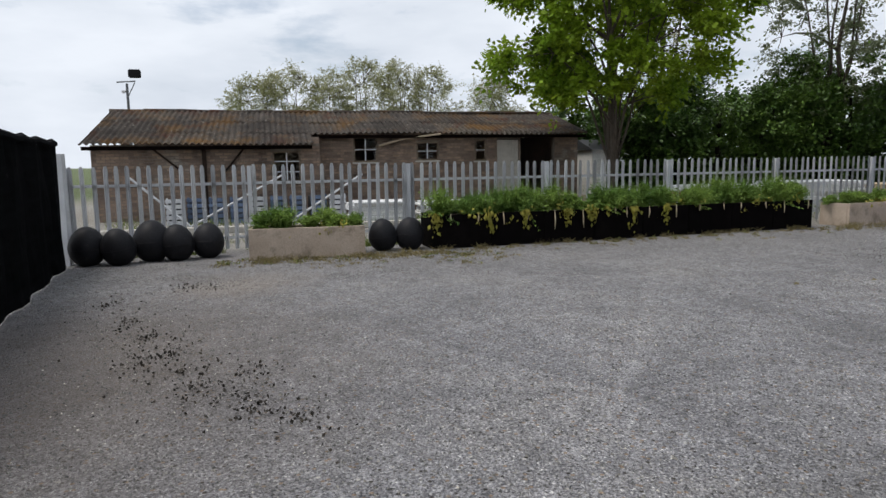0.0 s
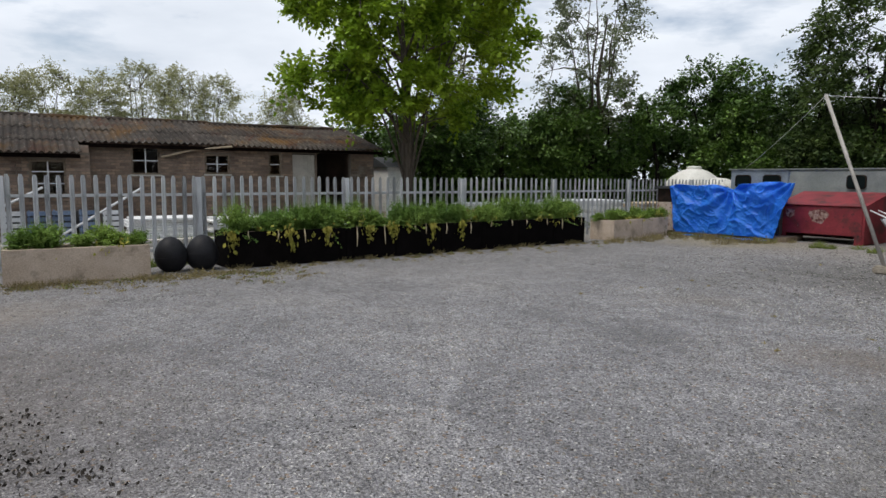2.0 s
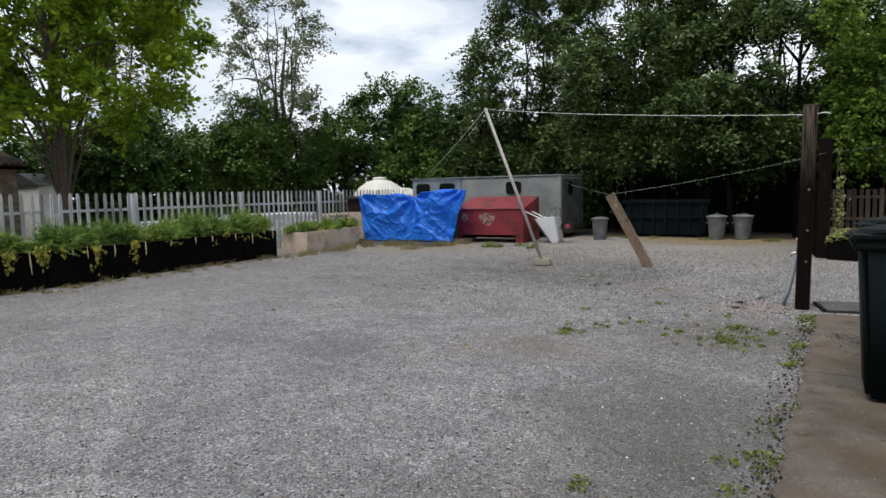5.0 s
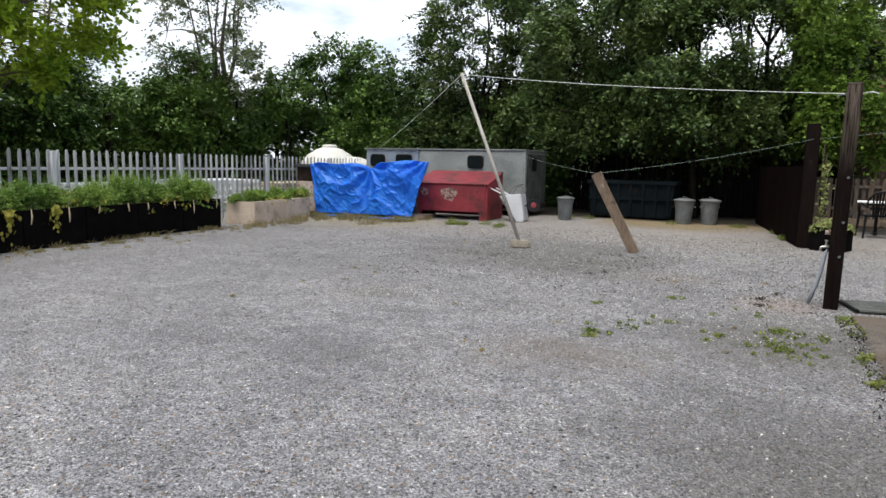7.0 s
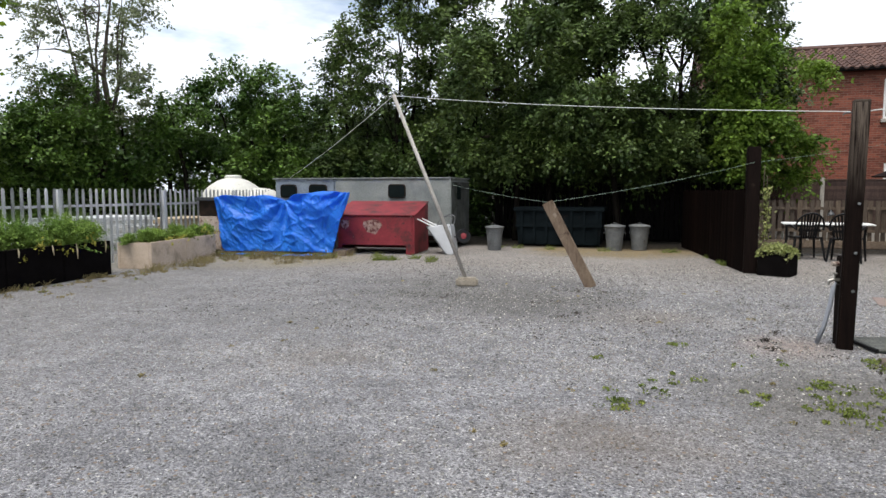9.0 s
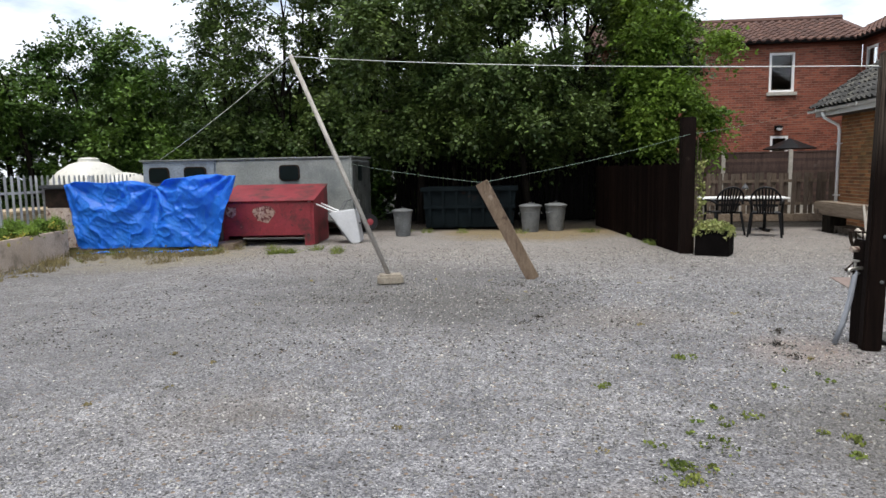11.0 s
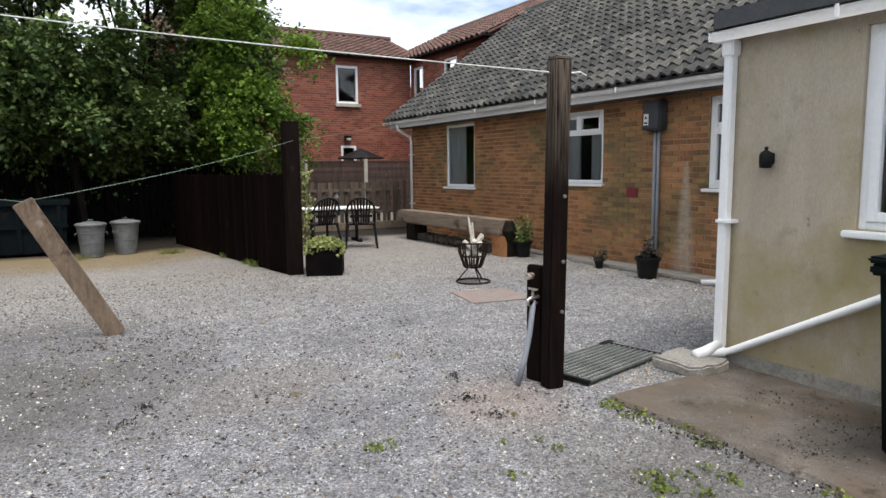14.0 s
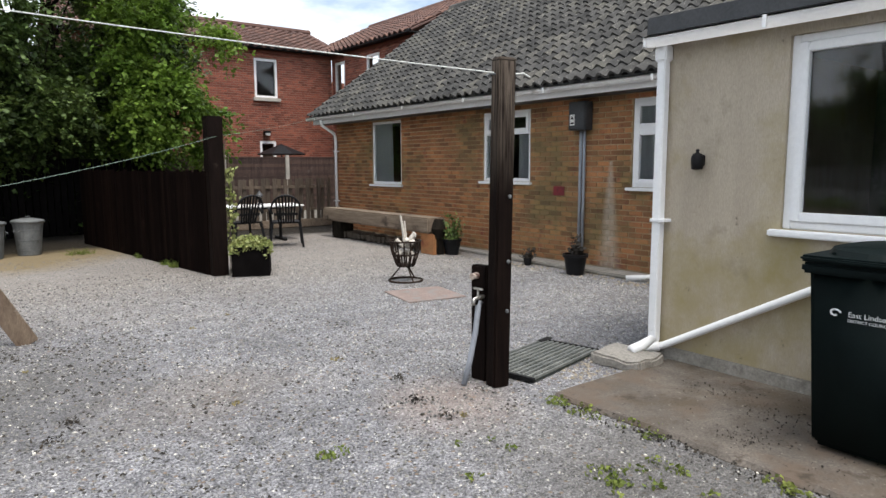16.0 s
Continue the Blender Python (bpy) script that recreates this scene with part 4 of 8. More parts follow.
dp = thing("downpipe", pose(7.44, 17.68, 0), "white plastic downpipe at the bungalow corner", "downpipe")
part("pipe", tube(bmesh.new(), [(0.05, 0, 0.02), (0.05, 0, 2.22), (0.02, 0, 2.34), (-0.30, 0, 2.52), (-0.34, 0, 2.6), (-0.34, 0, 2.66)], 0.034, 10), M["upvc"], dp, smooth=True)
for z in (0.7, 1.9):
    part("clip", boxed(0.0, -0.05, z, 0.12, 0.05, z + 0.03, bevel=0.004), M["upvc"], dp)

dp = thing("downpipe", pose(4.245, 6.24, 0), "square white plastic downpipe on the rendered corner", "downpipe")
part("pipe", boxed(-0.036, -0.036, 0.16, 0.036, 0.036, 2.44, bevel=0.008), M["upvc"], dp)
part("outlet", boxed(-0.05, -0.05, 2.34, 0.05, 0.05, 2.455, bevel=0.01), M["upvc"], dp)
part("clip", boxed(-0.05, -0.08, 1.12, 0.1, 0.045, 1.145, bevel=0.004), M["upvc"], dp)
part("shoe", tube(bmesh.new(), [(0, 0, 0.24), (-0.02, -0.01, 0.18), (-0.13, 0.03, 0.13), (-0.22, 0.05, 0.11)], 0.042, 10), M["upvc"], dp, smooth=True)
wp = thing("waste_pipe", pose(4.255, 6.22, 0), "white plastic waste pipe sloping along the rendered wall", "pipe")
part("pipe", tube(bmesh.new(), [(-0.10, 0.06, 0.115), (0.0, -0.06, 0.14), (0.0, -1.17, 0.755), (0.03, -1.9, 1.07)], 0.03, 10), M["upvc"], wp, smooth=True)
part("elbow", tube(bmesh.new(), [(-0.14, 0.08, 0.105), (-0.1, 0.06, 0.115), (-0.02, -0.04, 0.135)], 0.038, 10), M["upvc"], wp, smooth=True)

blk = thing("concrete_block", pose(3.99, 6.30, 0, 0, 0, 3), "broken concrete block under the downpipe shoe", "block")
bm = boxed(-0.17, -0.23, -0.01, 0.17, 0.23, 0.105, bevel=0.018)
bmesh.ops.subdivide_edges(bm, edges=bm.edges, cuts=3, use_grid_fill=True)
for v in bm.verts:
    v.co += Vector((0.014, 0.016, 0.012)) * noise.noise(v.co * 9.0) - Vector((0, 0, 0.05)) * max(0.0, noise.noise(v.co * 5.0 + Vector((3, 1, 2))) - 0.15) * (v.co.z > 0.05)
part("body", bm, M["plinth"], blk)

lamp = thing("wall_lamp", pose(4.3, 5.92, 1.59) @ Matrix.Scale(0.72, 4), "small black cast lantern lamp on rendered wall", "wall lamp")
part("back_plate", boxed(-0.03, -0.04, -0.05, -0.001, 0.04, 0.06, bevel=0.006), M["iron"], lamp)
part("lantern", lathe([(0.02, -0.09), (0.055, -0.085), (0.062, -0.02), (0.062, 0.04), (0.045, 0.07), (0.015, 0.085), (0.02, 0.11), (0.008, 0.12)], 14, pose(-0.085, 0, 0)), M["iron"], lamp, smooth=True)

# meter box, conduit, air brick, plinth apron
mb = thing("meter_box", pose(7.553, 9.9, 2.08), "dark grey electricity box with warning label on bricks", "meter box")
part("box", boxed(-0.16, -0.17, 0, 0, 0.17, 0.42, bevel=0.012), M["box"], mb)
part("lid", boxed(-0.175, -0.15, 0.02, -0.162, 0.15, 0.40, bevel=0.004), M["box"], mb)
part("label", boxed(-0.18, 0.03, 0.07, -0.177, 0.12, 0.23), M["sign"], mb, "white warning label")
part("warning_triangle", prism([(-0.028, 0), (0.028, 0), (0, 0.05)], 0.002, pose(-0.1835, 0.076, 0.16, 0, 0, -90)), M["iron"], mb, "black triangle")
part("text_bar", boxed(-0.182, 0.045, 0.09, -0.1805, 0.105, 0.115), M["iron"], mb)
cd = thing("conduit", pose(7.545, 9.88, 0), "two grey plastic conduits running down the bricks", "conduit")
part("conduit_pipe", tube(bmesh.new(), [(-0.03, 0.04, 0.25), (-0.03, 0.04, 2.08)], 0.025, 10), M["grey"], cd, smooth=True)
part("conduit_pipe", tube(bmesh.new(), [(-0.03, -0.03, 0.25), (-0.03, -0.03, 2.08)], 0.022, 10), M["grey"], cd, smooth=True)
solid("air_brick", boxed(7.545, 10.27, 1.09, 7.562, 10.50, 1.23, bevel=0.004), M["red"], "dark red clay air brick in the wall", "air brick", "")
solid("apron", join(boxed(7.18, 6.3, 0.0, 7.553, 11.4, 0.055, bevel=0.02), boxed(7.28, 11.42, 0.0, 7.553, 17.6, 0.04, bevel=0.015)), M["plinth"], "crumbling concrete strip along the brick wall", "path")
ra = new("rainwater_shoe", mesh_of("rainwater_shoe", tube(bmesh.new(), [(7.45, 8.1, 0.5), (7.42, 8.15, 0.2), (7.25, 8.45, 0.06), (7.1, 8.7, 0.035)], 0.04, 10), M["grey_gutter"], True))
tagged(ra, "grey plastic rainwater outlet curving out from the wall", "pipe")


# ---- yard furniture near the house ----
def wheelie_bin(m, label):
    """A 240 litre bin that looks along -x, its front lower edge on x = 0."""
    b = thing("wheelie_bin", m, label, "wheelie bin", "bins beside the wall")
    bm = bmesh.new()
    lo = [(0.05, -0.24), (0.53, -0.24), (0.53, 0.24), (0.05, 0.24)]
    hi = [(0.0, -0.285), (0.66, -0.285), (0.66, 0.285), (0.0, 0.285)]
    v0, v1 = [bm.verts.new((x, y, 0.02)) for x, y in lo], [bm.verts.new((x, y, 1.0)) for x, y in hi]
    bm.faces.new(list(reversed(v0)))
    bm.faces.new(v1)
    for i in range(4):
        bm.faces.new((v0[i], v0[(i + 1) % 4], v1[(i + 1) % 4], v1[i]))
    bmesh.ops.bevel(bm, geom=bm.edges, offset=0.03, segments=3, affect="EDGES")
    part("body", bm, M["bin"], b, smooth=True)
    part("rim", boxed(-0.05, -0.30, 0.965, 0.68, 0.30, 1.022, bevel=0.015), M["bin"], b)
    bm = bmesh.new()
    box(bm, -0.06, -0.305, 1.026, 0.70, 0.305, 1.06, 0.012)
    for k in range(4):
        box(bm, 0.05, -0.24 + 0.125 * k, 1.058, 0.60, -0.18 + 0.125 * k, 1.074, 0.006)
    top = lathe([(0.0, 0), (0.31, 0.0), (0.29, 0.03), (0.2, 0.05), (0.0, 0.058)], 28, Matrix.Translation((0.32, 0, 1.058)) @ Matrix.Diagonal((1.12, 0.92, 1, 1)))
    join(bm, top)
    part("lid", bm, M["bin"], b)
    part("handle", tube(bmesh.new(), [(0.66, -0.22, 1.0), (0.74, -0.22, 1.04), (0.74, 0.22, 1.04), (0.66, 0.22, 1.0)], 0.016, 8), M["bin"], b)
    part("lid_grip", boxed(-0.085, -0.12, 1.032, -0.055, 0.12, 1.054, bevel=0.008), M["bin"], b)
    for s in (-1, 1):
        part("wheel", lathe([(0.04, -0.025), (0.1, -0.025), (0.1, 0.025), (0.04, 0.025)], 20, pose(0.56, s * 0.255, 0.1, 90)), M["chair"], b)
    part("axle", tube(bmesh.new(), [(0.56, -0.26, 0.1), (0.56, 0.26, 0.1)], 0.012, 8), M["iron"], b)
    return b


wheelie_bin(pose(3.40, 4.44, 0.035), "dark green wheelie bin with white council print")
wheelie_bin(pose(3.33, 3.2, 0.035, 0, 0, 2), "dark green wheelie bin standing on the concrete path")


def lettering(text, size, m, parent):
    cu = bpy.data.curves.new("lettering", "FONT")
    cu.body, cu.size, cu.extrude = text, size, 0.0006
    tmp = new("lettering", cu)
    me = bpy.data.meshes.new_from_object(tmp.evaluated_get(bpy.context.evaluated_depsgraph_get()))
    bpy.data.objects.remove(tmp)
    me.materials.append(M["letter"])
    ob = new("lettering", me)
    ob.parent = parent
    ob.matrix_basis = m
    return tagged(ob, "white printed lettering")


bin_1 = bpy.data.objects["wheelie_bin"]
print_m = Matrix.Translation((-0.002, 0.075, 0.76)) @ Matrix.Rotation(radians(-90), 4, "Z") @ Matrix.Rotation(radians(93), 4, "X")
lettering("East Lindsey", 0.038, print_m, bin_1)
lettering("DISTRICT COUNCIL", 0.0215, print_m @ Matrix.Translation((0, -0.027, 0)), bin_1)
part("print_curl", tube(bmesh.new(), [(0.027 * math.cos(a) * (1 - a / 14), 0.02 * math.sin(a) * (1 - a / 14), 0) for a in np.linspace(0.2, 5.2, 14)], 0.005, 6, False), M["letter"], bin_1).matrix_basis = print_m @ Matrix.Translation((-0.06, 0.012, 0.001))

lp = thing("line_post", pose(2.85, 6.55, 0, 0, 0.9, -8), "tall dark creosoted square post holding the washing line", "post")
part("post", boxed(-0.068, -0.055, -0.01, 0.068, 0.055, 2.27, bevel=0.012), M["line_timber"], lp)
part("worn_top", boxed(-0.07, -0.057, 2.255, 0.07, 0.057, 2.282, bevel=0.01), M["picket"], lp, "paler weathered post top")
for z in (0.55, 1.35, 0.9):
    part("bolt", lathe([(0.014, 0), (0.014, 0.012), (0.006, 0.014)], 8, pose(0.03, -0.056, z, 90)), M["galv"], lp)
part("hook", tube(bmesh.new(), [(-0.07, 0, 2.17), (-0.12, 0, 2.17), (-0.14, 0, 2.15)], 0.008, 6), M["galv"], lp)
part("line_end", tube(bmesh.new(), [(0.068, 0, 2.18), (0.15, -0.02, 2.19), (0.2, -0.02, 2.17)], 0.006, 6), M["line"], lp)
tp = thing("tap_post", pose(2.85, 6.735, 0, 0, 0, -80), "short dark timber post carrying a garden tap", "post")
part("post", boxed(-0.072, -0.03, -0.01, 0.072, 0.04, 0.85, bevel=0.01), M["post"], tp)
tap = part("tap", tube(bmesh.new(), [(0.05, -0.03, 0.63), (0.05, -0.10, 0.63), (0.05, -0.135, 0.62), (0.05, -0.14, 0.58)], 0.014, 8), M["brass"], tp, "dull chromed tap", True)
part("tap_handle", boxed(0.005, -0.10, 0.685, 0.095, -0.08, 0.70, bevel=0.005), M["brass"], tap)
part("tap_stem", tube(bmesh.new(), [(0.05, -0.09, 0.63), (0.05, -0.09, 0.69)], 0.01, 8), M["brass"], tap)
part("pipe_stub", lathe([(0.014, 0), (0.024, 0), (0.024, 0.06), (0.014, 0.06)], 14, pose(-0.01, -0.03, 0.775, 90)), M["cream"], tp, "cream pipe stub")
hs = thing("hose", pose(2.85, 6.735, 0, 0, 0, -80), "grey plastic drain hose leaning against the tap post", "hose")
part("hose_pipe", tube(bmesh.new(), [(0.06, -0.07, 0.60), (0.055, -0.095, 0.57), (0.045, -0.115, 0.38), (0.03, -0.155, 0.18), (0.015, -0.205, 0.012)], 0.021, 10), M["grey"], hs, smooth=True)

gr = thing("walkway_grating", pose(3.50, 6.78, 0.012, 0, 0, 13), "grey-green slatted plastic walkway panel lying on gravel", "grating")
for x in (-0.51, 0.48):
    part("frame_end", boxed(x, -0.265, 0, x + 0.03, 0.265, 0.03), M["iron"], gr)
part("base_sheet", boxed(-0.478, -0.262, 0.0, 0.478, 0.262, 0.012), M["grill_dark"], gr, "dark green underside")
for k in range(11):
    part("slat", boxed(-0.478, -0.262 + k * 0.0506, 0.0125, 0.478, -0.244 + k * 0.0506, 0.032, bevel=0.002), M["grill"], gr)
for k in range(24):
    part("cross_bar", boxed(-0.465 + k * 0.04, -0.26, 0.0125, -0.457 + k * 0.04, 0.26, 0.026), M["grill"], gr)
part("worn_edge", boxed(0.40, 0.20, 0.031, 0.56, 0.262, 0.036), M["iron"], gr, "black rubber edge strip")
solid("manhole_cover", boxed(-0.38, -0.38, 0, 0.38, 0.38, 0.012, bevel=0.004, m=pose(4.38, 9.6, 0, 0, 0, -10)), M["plate"], "rusty red square cover plate sunk in gravel", "cover", "")

bz = thing("fire_basket", pose(4.74, 10.55, 0), "rusty iron fire basket on a ring stand, with logs", "brazier")
part("base_ring", tube(bmesh.new(), [(0.23 * math.cos(a), 0.23 * math.sin(a), 0.014) for a in np.linspace(0, 2 * math.pi, 25)], 0.013, 6, False), M["rust"], bz)
for a in (0.4, 2.5, 4.6):
    part("leg", tube(bmesh.new(), [(0.22 * math.cos(a), 0.22 * math.sin(a), 0.015), (0.05 * math.cos(a), 0.05 * math.sin(a), 0.22)], 0.011, 6), M["rust"], bz)
part("bowl", lathe([(0.02, 0.2), (0.12, 0.205), (0.13, 0.23), (0.02, 0.235)], 16), M["rust"], bz)
for k in range(14):
    a = 2 * math.pi * k / 14
    part("bar", tube(bmesh.new(), [(0.12 * math.cos(a), 0.12 * math.sin(a), 0.22), (0.19 * math.cos(a), 0.19 * math.sin(a), 0.42), (0.21 * math.cos(a), 0.21 * math.sin(a), 0.56)], 0.012, 5), M["rust"], bz)
for r, z in ((0.17, 0.37), (0.212, 0.55)):
    part("hoop", tube(bmesh.new(), [(r * math.cos(a), r * math.sin(a), z) for a in np.linspace(0, 2 * math.pi, 21)], 0.013, 6, False), M["rust"], bz)
rng = np.random.default_rng(8)
for k in range(7):
    a, h = rng.uniform(0, 6.28), rng.uniform(0.52, 0.66)
    part("log", tube(bmesh.new(), [(0.1 * math.cos(a), 0.1 * math.sin(a), 0.36), (-0.13 * math.cos(a + 0.5), -0.13 * math.sin(a + 0.5), h)], [0.035, 0.03], 7), M["wood_log"], bz)
for k in range(2):
    part("log", tube(bmesh.new(), [(0.02, 0.0, 0.4), (-0.04 + 0.05 * k, 0.05 - 0.02 * k, 0.9 - 0.08 * k)], [0.03, 0.012], 7), M["wood_log"], bz)

bn = thing("beam_bench", pose(6.72, 14.6, 0), "long weathered oak beam bench on low brick supports", "bench")
part("beam", boxed(-0.2, -2.10, 0.37, 0.2, 1.95, 0.645, bevel=0.03), M["beam"], bn)
for y in (-2.0, 1.4):
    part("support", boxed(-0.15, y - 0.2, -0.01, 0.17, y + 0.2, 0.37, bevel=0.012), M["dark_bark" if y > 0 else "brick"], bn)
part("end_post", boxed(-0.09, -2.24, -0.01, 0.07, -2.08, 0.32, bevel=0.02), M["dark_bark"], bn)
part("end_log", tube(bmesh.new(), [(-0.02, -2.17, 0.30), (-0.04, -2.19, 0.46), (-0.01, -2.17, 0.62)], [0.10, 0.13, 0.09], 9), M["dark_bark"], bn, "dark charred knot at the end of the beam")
rng = np.random.default_rng(5)
dr = thing("log_pile", pose(6.8, 14.6, 0), "dark split logs stacked under the beam bench", "logs")
for k in range(26):
    y = -1.5 + k * 0.118
    part("log", tube(bmesh.new(), [(-0.12 + rng.uniform(-0.05, 0.05), y, 0.085), (0.2, y + rng.uniform(-0.03, 0.03), 0.09)], rng.uniform(0.05, 0.085), 7), M["bark"], dr)


def flower_pot(name, m, r, h, label, plant, seed, n, spread, tall):
    p = thing(name, m, label, "plant pot")
    part("pot", lathe([(r * 0.72, 0), (r * 0.95, h * 0.86), (r * 1.08, h * 0.86), (r * 1.08, h), (r * 0.95, h), (r * 0.9, h * 0.9), (0.01, h * 0.9)], 22), M["chair"], p, smooth=False)
    g = np.random.default_rng(seed)
    c = np.stack([g.normal(0, spread, n), g.normal(0, spread, n), h + np.abs(g.normal(0, tall, n))], 1)
    ob = new("foliage", quads_mesh("foliage", leaves(g, c, 0.07), M[plant]))
    ob.parent = p
    bm = bmesh.new()
    for k in range(7):
        a = g.uniform(0, 6.28)
        tube(bm, [(0, 0, h * 0.85), (spread * math.cos(a), spread * math.sin(a), h + tall * g.uniform(0.6, 1.6))], [0.008, 0.003], 5)
    part("stems", bm, M["bark"], p)
    return p


flower_pot("plant_pot", pose(6.95, 9.48, 0.0), 0.17, 0.30, "black plastic pot with a withered plant", "litter", 11, 120, 0.05, 0.09)
flower_pot("plant_pot", pose(6.9, 12.3, 0.0), 0.16, 0.28, "black plastic pot with a small green shrub", "leaf_mid", 12, 260, 0.1, 0.17)
flower_pot("plant_pot", pose(7.05, 10.55, 0.0), 0.07, 0.12, "small pot with a dried plant beside the wall", "litter", 13, 60, 0.06, 0.05)

# ---- corner with table, chairs, fences ----
df = thing("board_fence", pose(0, 0, 0), "dark stained closeboard fence beside the seating corner", "fence")
p0, p1 = Vector((2.77, 12.66, 0)), Vector((2.02, 18.3, 0))
step = (p1 - p0) / 46
ang = math.degrees(math.atan2(p1.y - p0.y, p1.x - p0.x))
rng = np.random.default_rng(21)
board = mesh_of("board", boxed(-0.064, -0.011, 0, 0.064, 0.011, 1.0, bevel=0.004), M["dark"])
for k in range(46):
    piece("board", board, df, Matrix.Translation(p0 + step * (k + 0.5)) @ Matrix.Rotation(radians(ang), 4, "Z") @ Matrix.Rotation(rng.uniform(-0.07, 0.07), 4, "Z") @ Matrix.Diagonal((1, 1, 1.5 + rng.uniform(-0.02, 0.02), 1)))
for z in (0.35, 1.2):
    part("rail", boxed(0, 0.02, z, (p1 - p0).length, 0.06, z + 0.08, m=Matrix.Translation(p0) @ Matrix.Rotation(radians(ang), 4, "Z") @ pose(0, -0.09, 0)), M["dark"], df)
dpst = thing("gate_post", pose(2.88, 12.62, 0), "thick black-stained square timber post by the fence", "post")
part("post", boxed(-0.11, -0.11, -0.01, 0.11, 0.11, 2.26, bevel=0.012), M["post"], dpst)
tr = thing("trellis_climber", pose(3.05, 12.75, 0), "thin climbing plant on canes beside the post", "climbing plant")
g = np.random.default_rng(31)
bm = bmesh.new()
for k in range(3):
    tube(bm, [(0.05 * k, 0, 0), (0.04 + 0.05 * k, 0.02, 1.95 - 0.2 * k)], 0.008, 5)
part("canes", bm, M["picket"], tr)
z = g.uniform(0.35, 1.55, 200)
c = np.stack([0.07 + g.normal(0, 0.05, 200), g.normal(0, 0.05, 200), z], 1)
ob = new("foliage", quads_mesh("foliage", leaves(g, c, 0.075), M["varieg"]))
ob.parent = tr

bp = thing("square_planter", pose(3.30, 12.42, 0, 0, 0, -25), "square black planter with variegated trailing plants", "planter")
bm = bmesh.new()
for dims in ((-0.26, -0.26, 0, 0.26, -0.23, 0.42), (-0.26, 0.23, 0, 0.26, 0.26, 0.42), (-0.26, -0.23, 0, -0.23, 0.23, 0.42), (0.23, -0.23, 0, 0.26, 0.23, 0.42)):
    box(bm, *dims, 0.005)
part("box", bm, M["black"], bp)
part("soil", boxed(-0.23, -0.23, 0.3, 0.23, 0.23, 0.38), M["soil"], bp)
c = np.stack([g.uniform(-0.29, 0.29, 1500), g.uniform(-0.29, 0.29, 1500), np.zeros(1500)], 1)
c[:, 2] = 0.52 - 1.2 * (c[:, 0] ** 2 + c[:, 1] ** 2) + g.normal(0, 0.03, 1500)
ob = new("foliage", quads_mesh("foliage", leaves(g, c, 0.05), M["varieg"]))
ob.parent = bp


def garden_chair(m):
    """A stacking plastic armchair that looks along +y."""
    ch = thing("garden_chair", m, "black plastic garden armchair with slatted oval back", "chair", "chairs at the table")
    part("seat", boxed(-0.24, -0.22, 0.41, 0.24, 0.24, 0.44, bevel=0.014), M["chair"], ch)
    a = np.linspace(radians(-20), radians(200), 17)
    part("back_frame", tube(bmesh.new(), [(0.245 * math.cos(t), -0.25 - 0.10 * (0.2 + max(0, math.sin(t))), 0.66 + 0.24 * math.sin(t)) for t in a], 0.019, 8), M["chair"], ch, smooth=True)
    for k in range(7):
        x = (k - 3) * 0.055
        top = 0.66 + 0.225 * math.sqrt(max(0.0, 1 - (x / 0.25) ** 2))
        part("slat", tube(bmesh.new(), [(x * 0.75, -0.215, 0.44), (x, -0.34, top)], 0.017, 6), M["chair"], ch)
    part("back_band", boxed(-0.2, -0.265, 0.55, 0.2, -0.25, 0.60, bevel=0.006), M["chair"], ch)
    for s in (-1, 1):
        part("arm", tube(bmesh.new(), [(s * 0.24, -0.29, 0.60), (s * 0.28, -0.1, 0.655), (s * 0.28, 0.16, 0.65), (s * 0.27, 0.23, 0.6)], 0.022, 8), M["chair"], ch, smooth=True)
        part("leg", tube(bmesh.new(), [(s * 0.265, 0.22, 0.62), (s * 0.25, 0.24, 0.42), (s * 0.28, 0.27, 0)], [0.024, 0.026, 0.018], 8), M["chair"], ch)
        part("leg", tube(bmesh.new(), [(s * 0.23, -0.21, 0.44), (s * 0.28, -0.31, 0)], [0.028, 0.018], 8), M["chair"], ch)
    return ch


chair_1 = garden_chair(pose(4.40, 15.75, 0, 0, 0, 6))
chair_1.scale = (1.12, 1.12, 1.12)
copy_thing(chair_1, pose(5.12, 15.35, 0, 0, 0, -22)).scale = (1.12, 1.12, 1.12)

tb = thing("garden_table", pose(5.0, 16.55, 0.02, 0, 0, -6), "pale rectangular garden table on a dark pedestal", "table")
part("tabletop", boxed(-0.9, -0.42, 0.70, 0.9, 0.42, 0.735, bevel=0.012), M["white"], tb)
for s in (-0.5, 0.5):
    part("pedestal", tube(bmesh.new(), [(s, 0, 0.03), (s, 0, 0.70)], 0.035, 10), M["iron"], tb)
    part("foot", boxed(s - 0.04, -0.33, -0.02, s + 0.04, 0.33, 0.04, bevel=0.01), M["iron"], tb)
part("apron_rail", boxed(-0.8, -0.03, 0.64, 0.8, 0.03, 0.70), M["iron"], tb)
ln = thing("table_lantern", pose(5.1, 16.62, 0.755), "small metal lantern standing on the table", "lantern")
part("glass_body", lathe([(0.05, 0), (0.06, 0.01), (0.055, 0.02), (0.055, 0.16), (0.06, 0.17), (0.06, 0.18)], 12), M["glass"], ln)
part("cap", lathe([(0.075, 0.18), (0.08, 0.2), (0.03, 0.26), (0.01, 0.3)], 12), M["box"], ln)

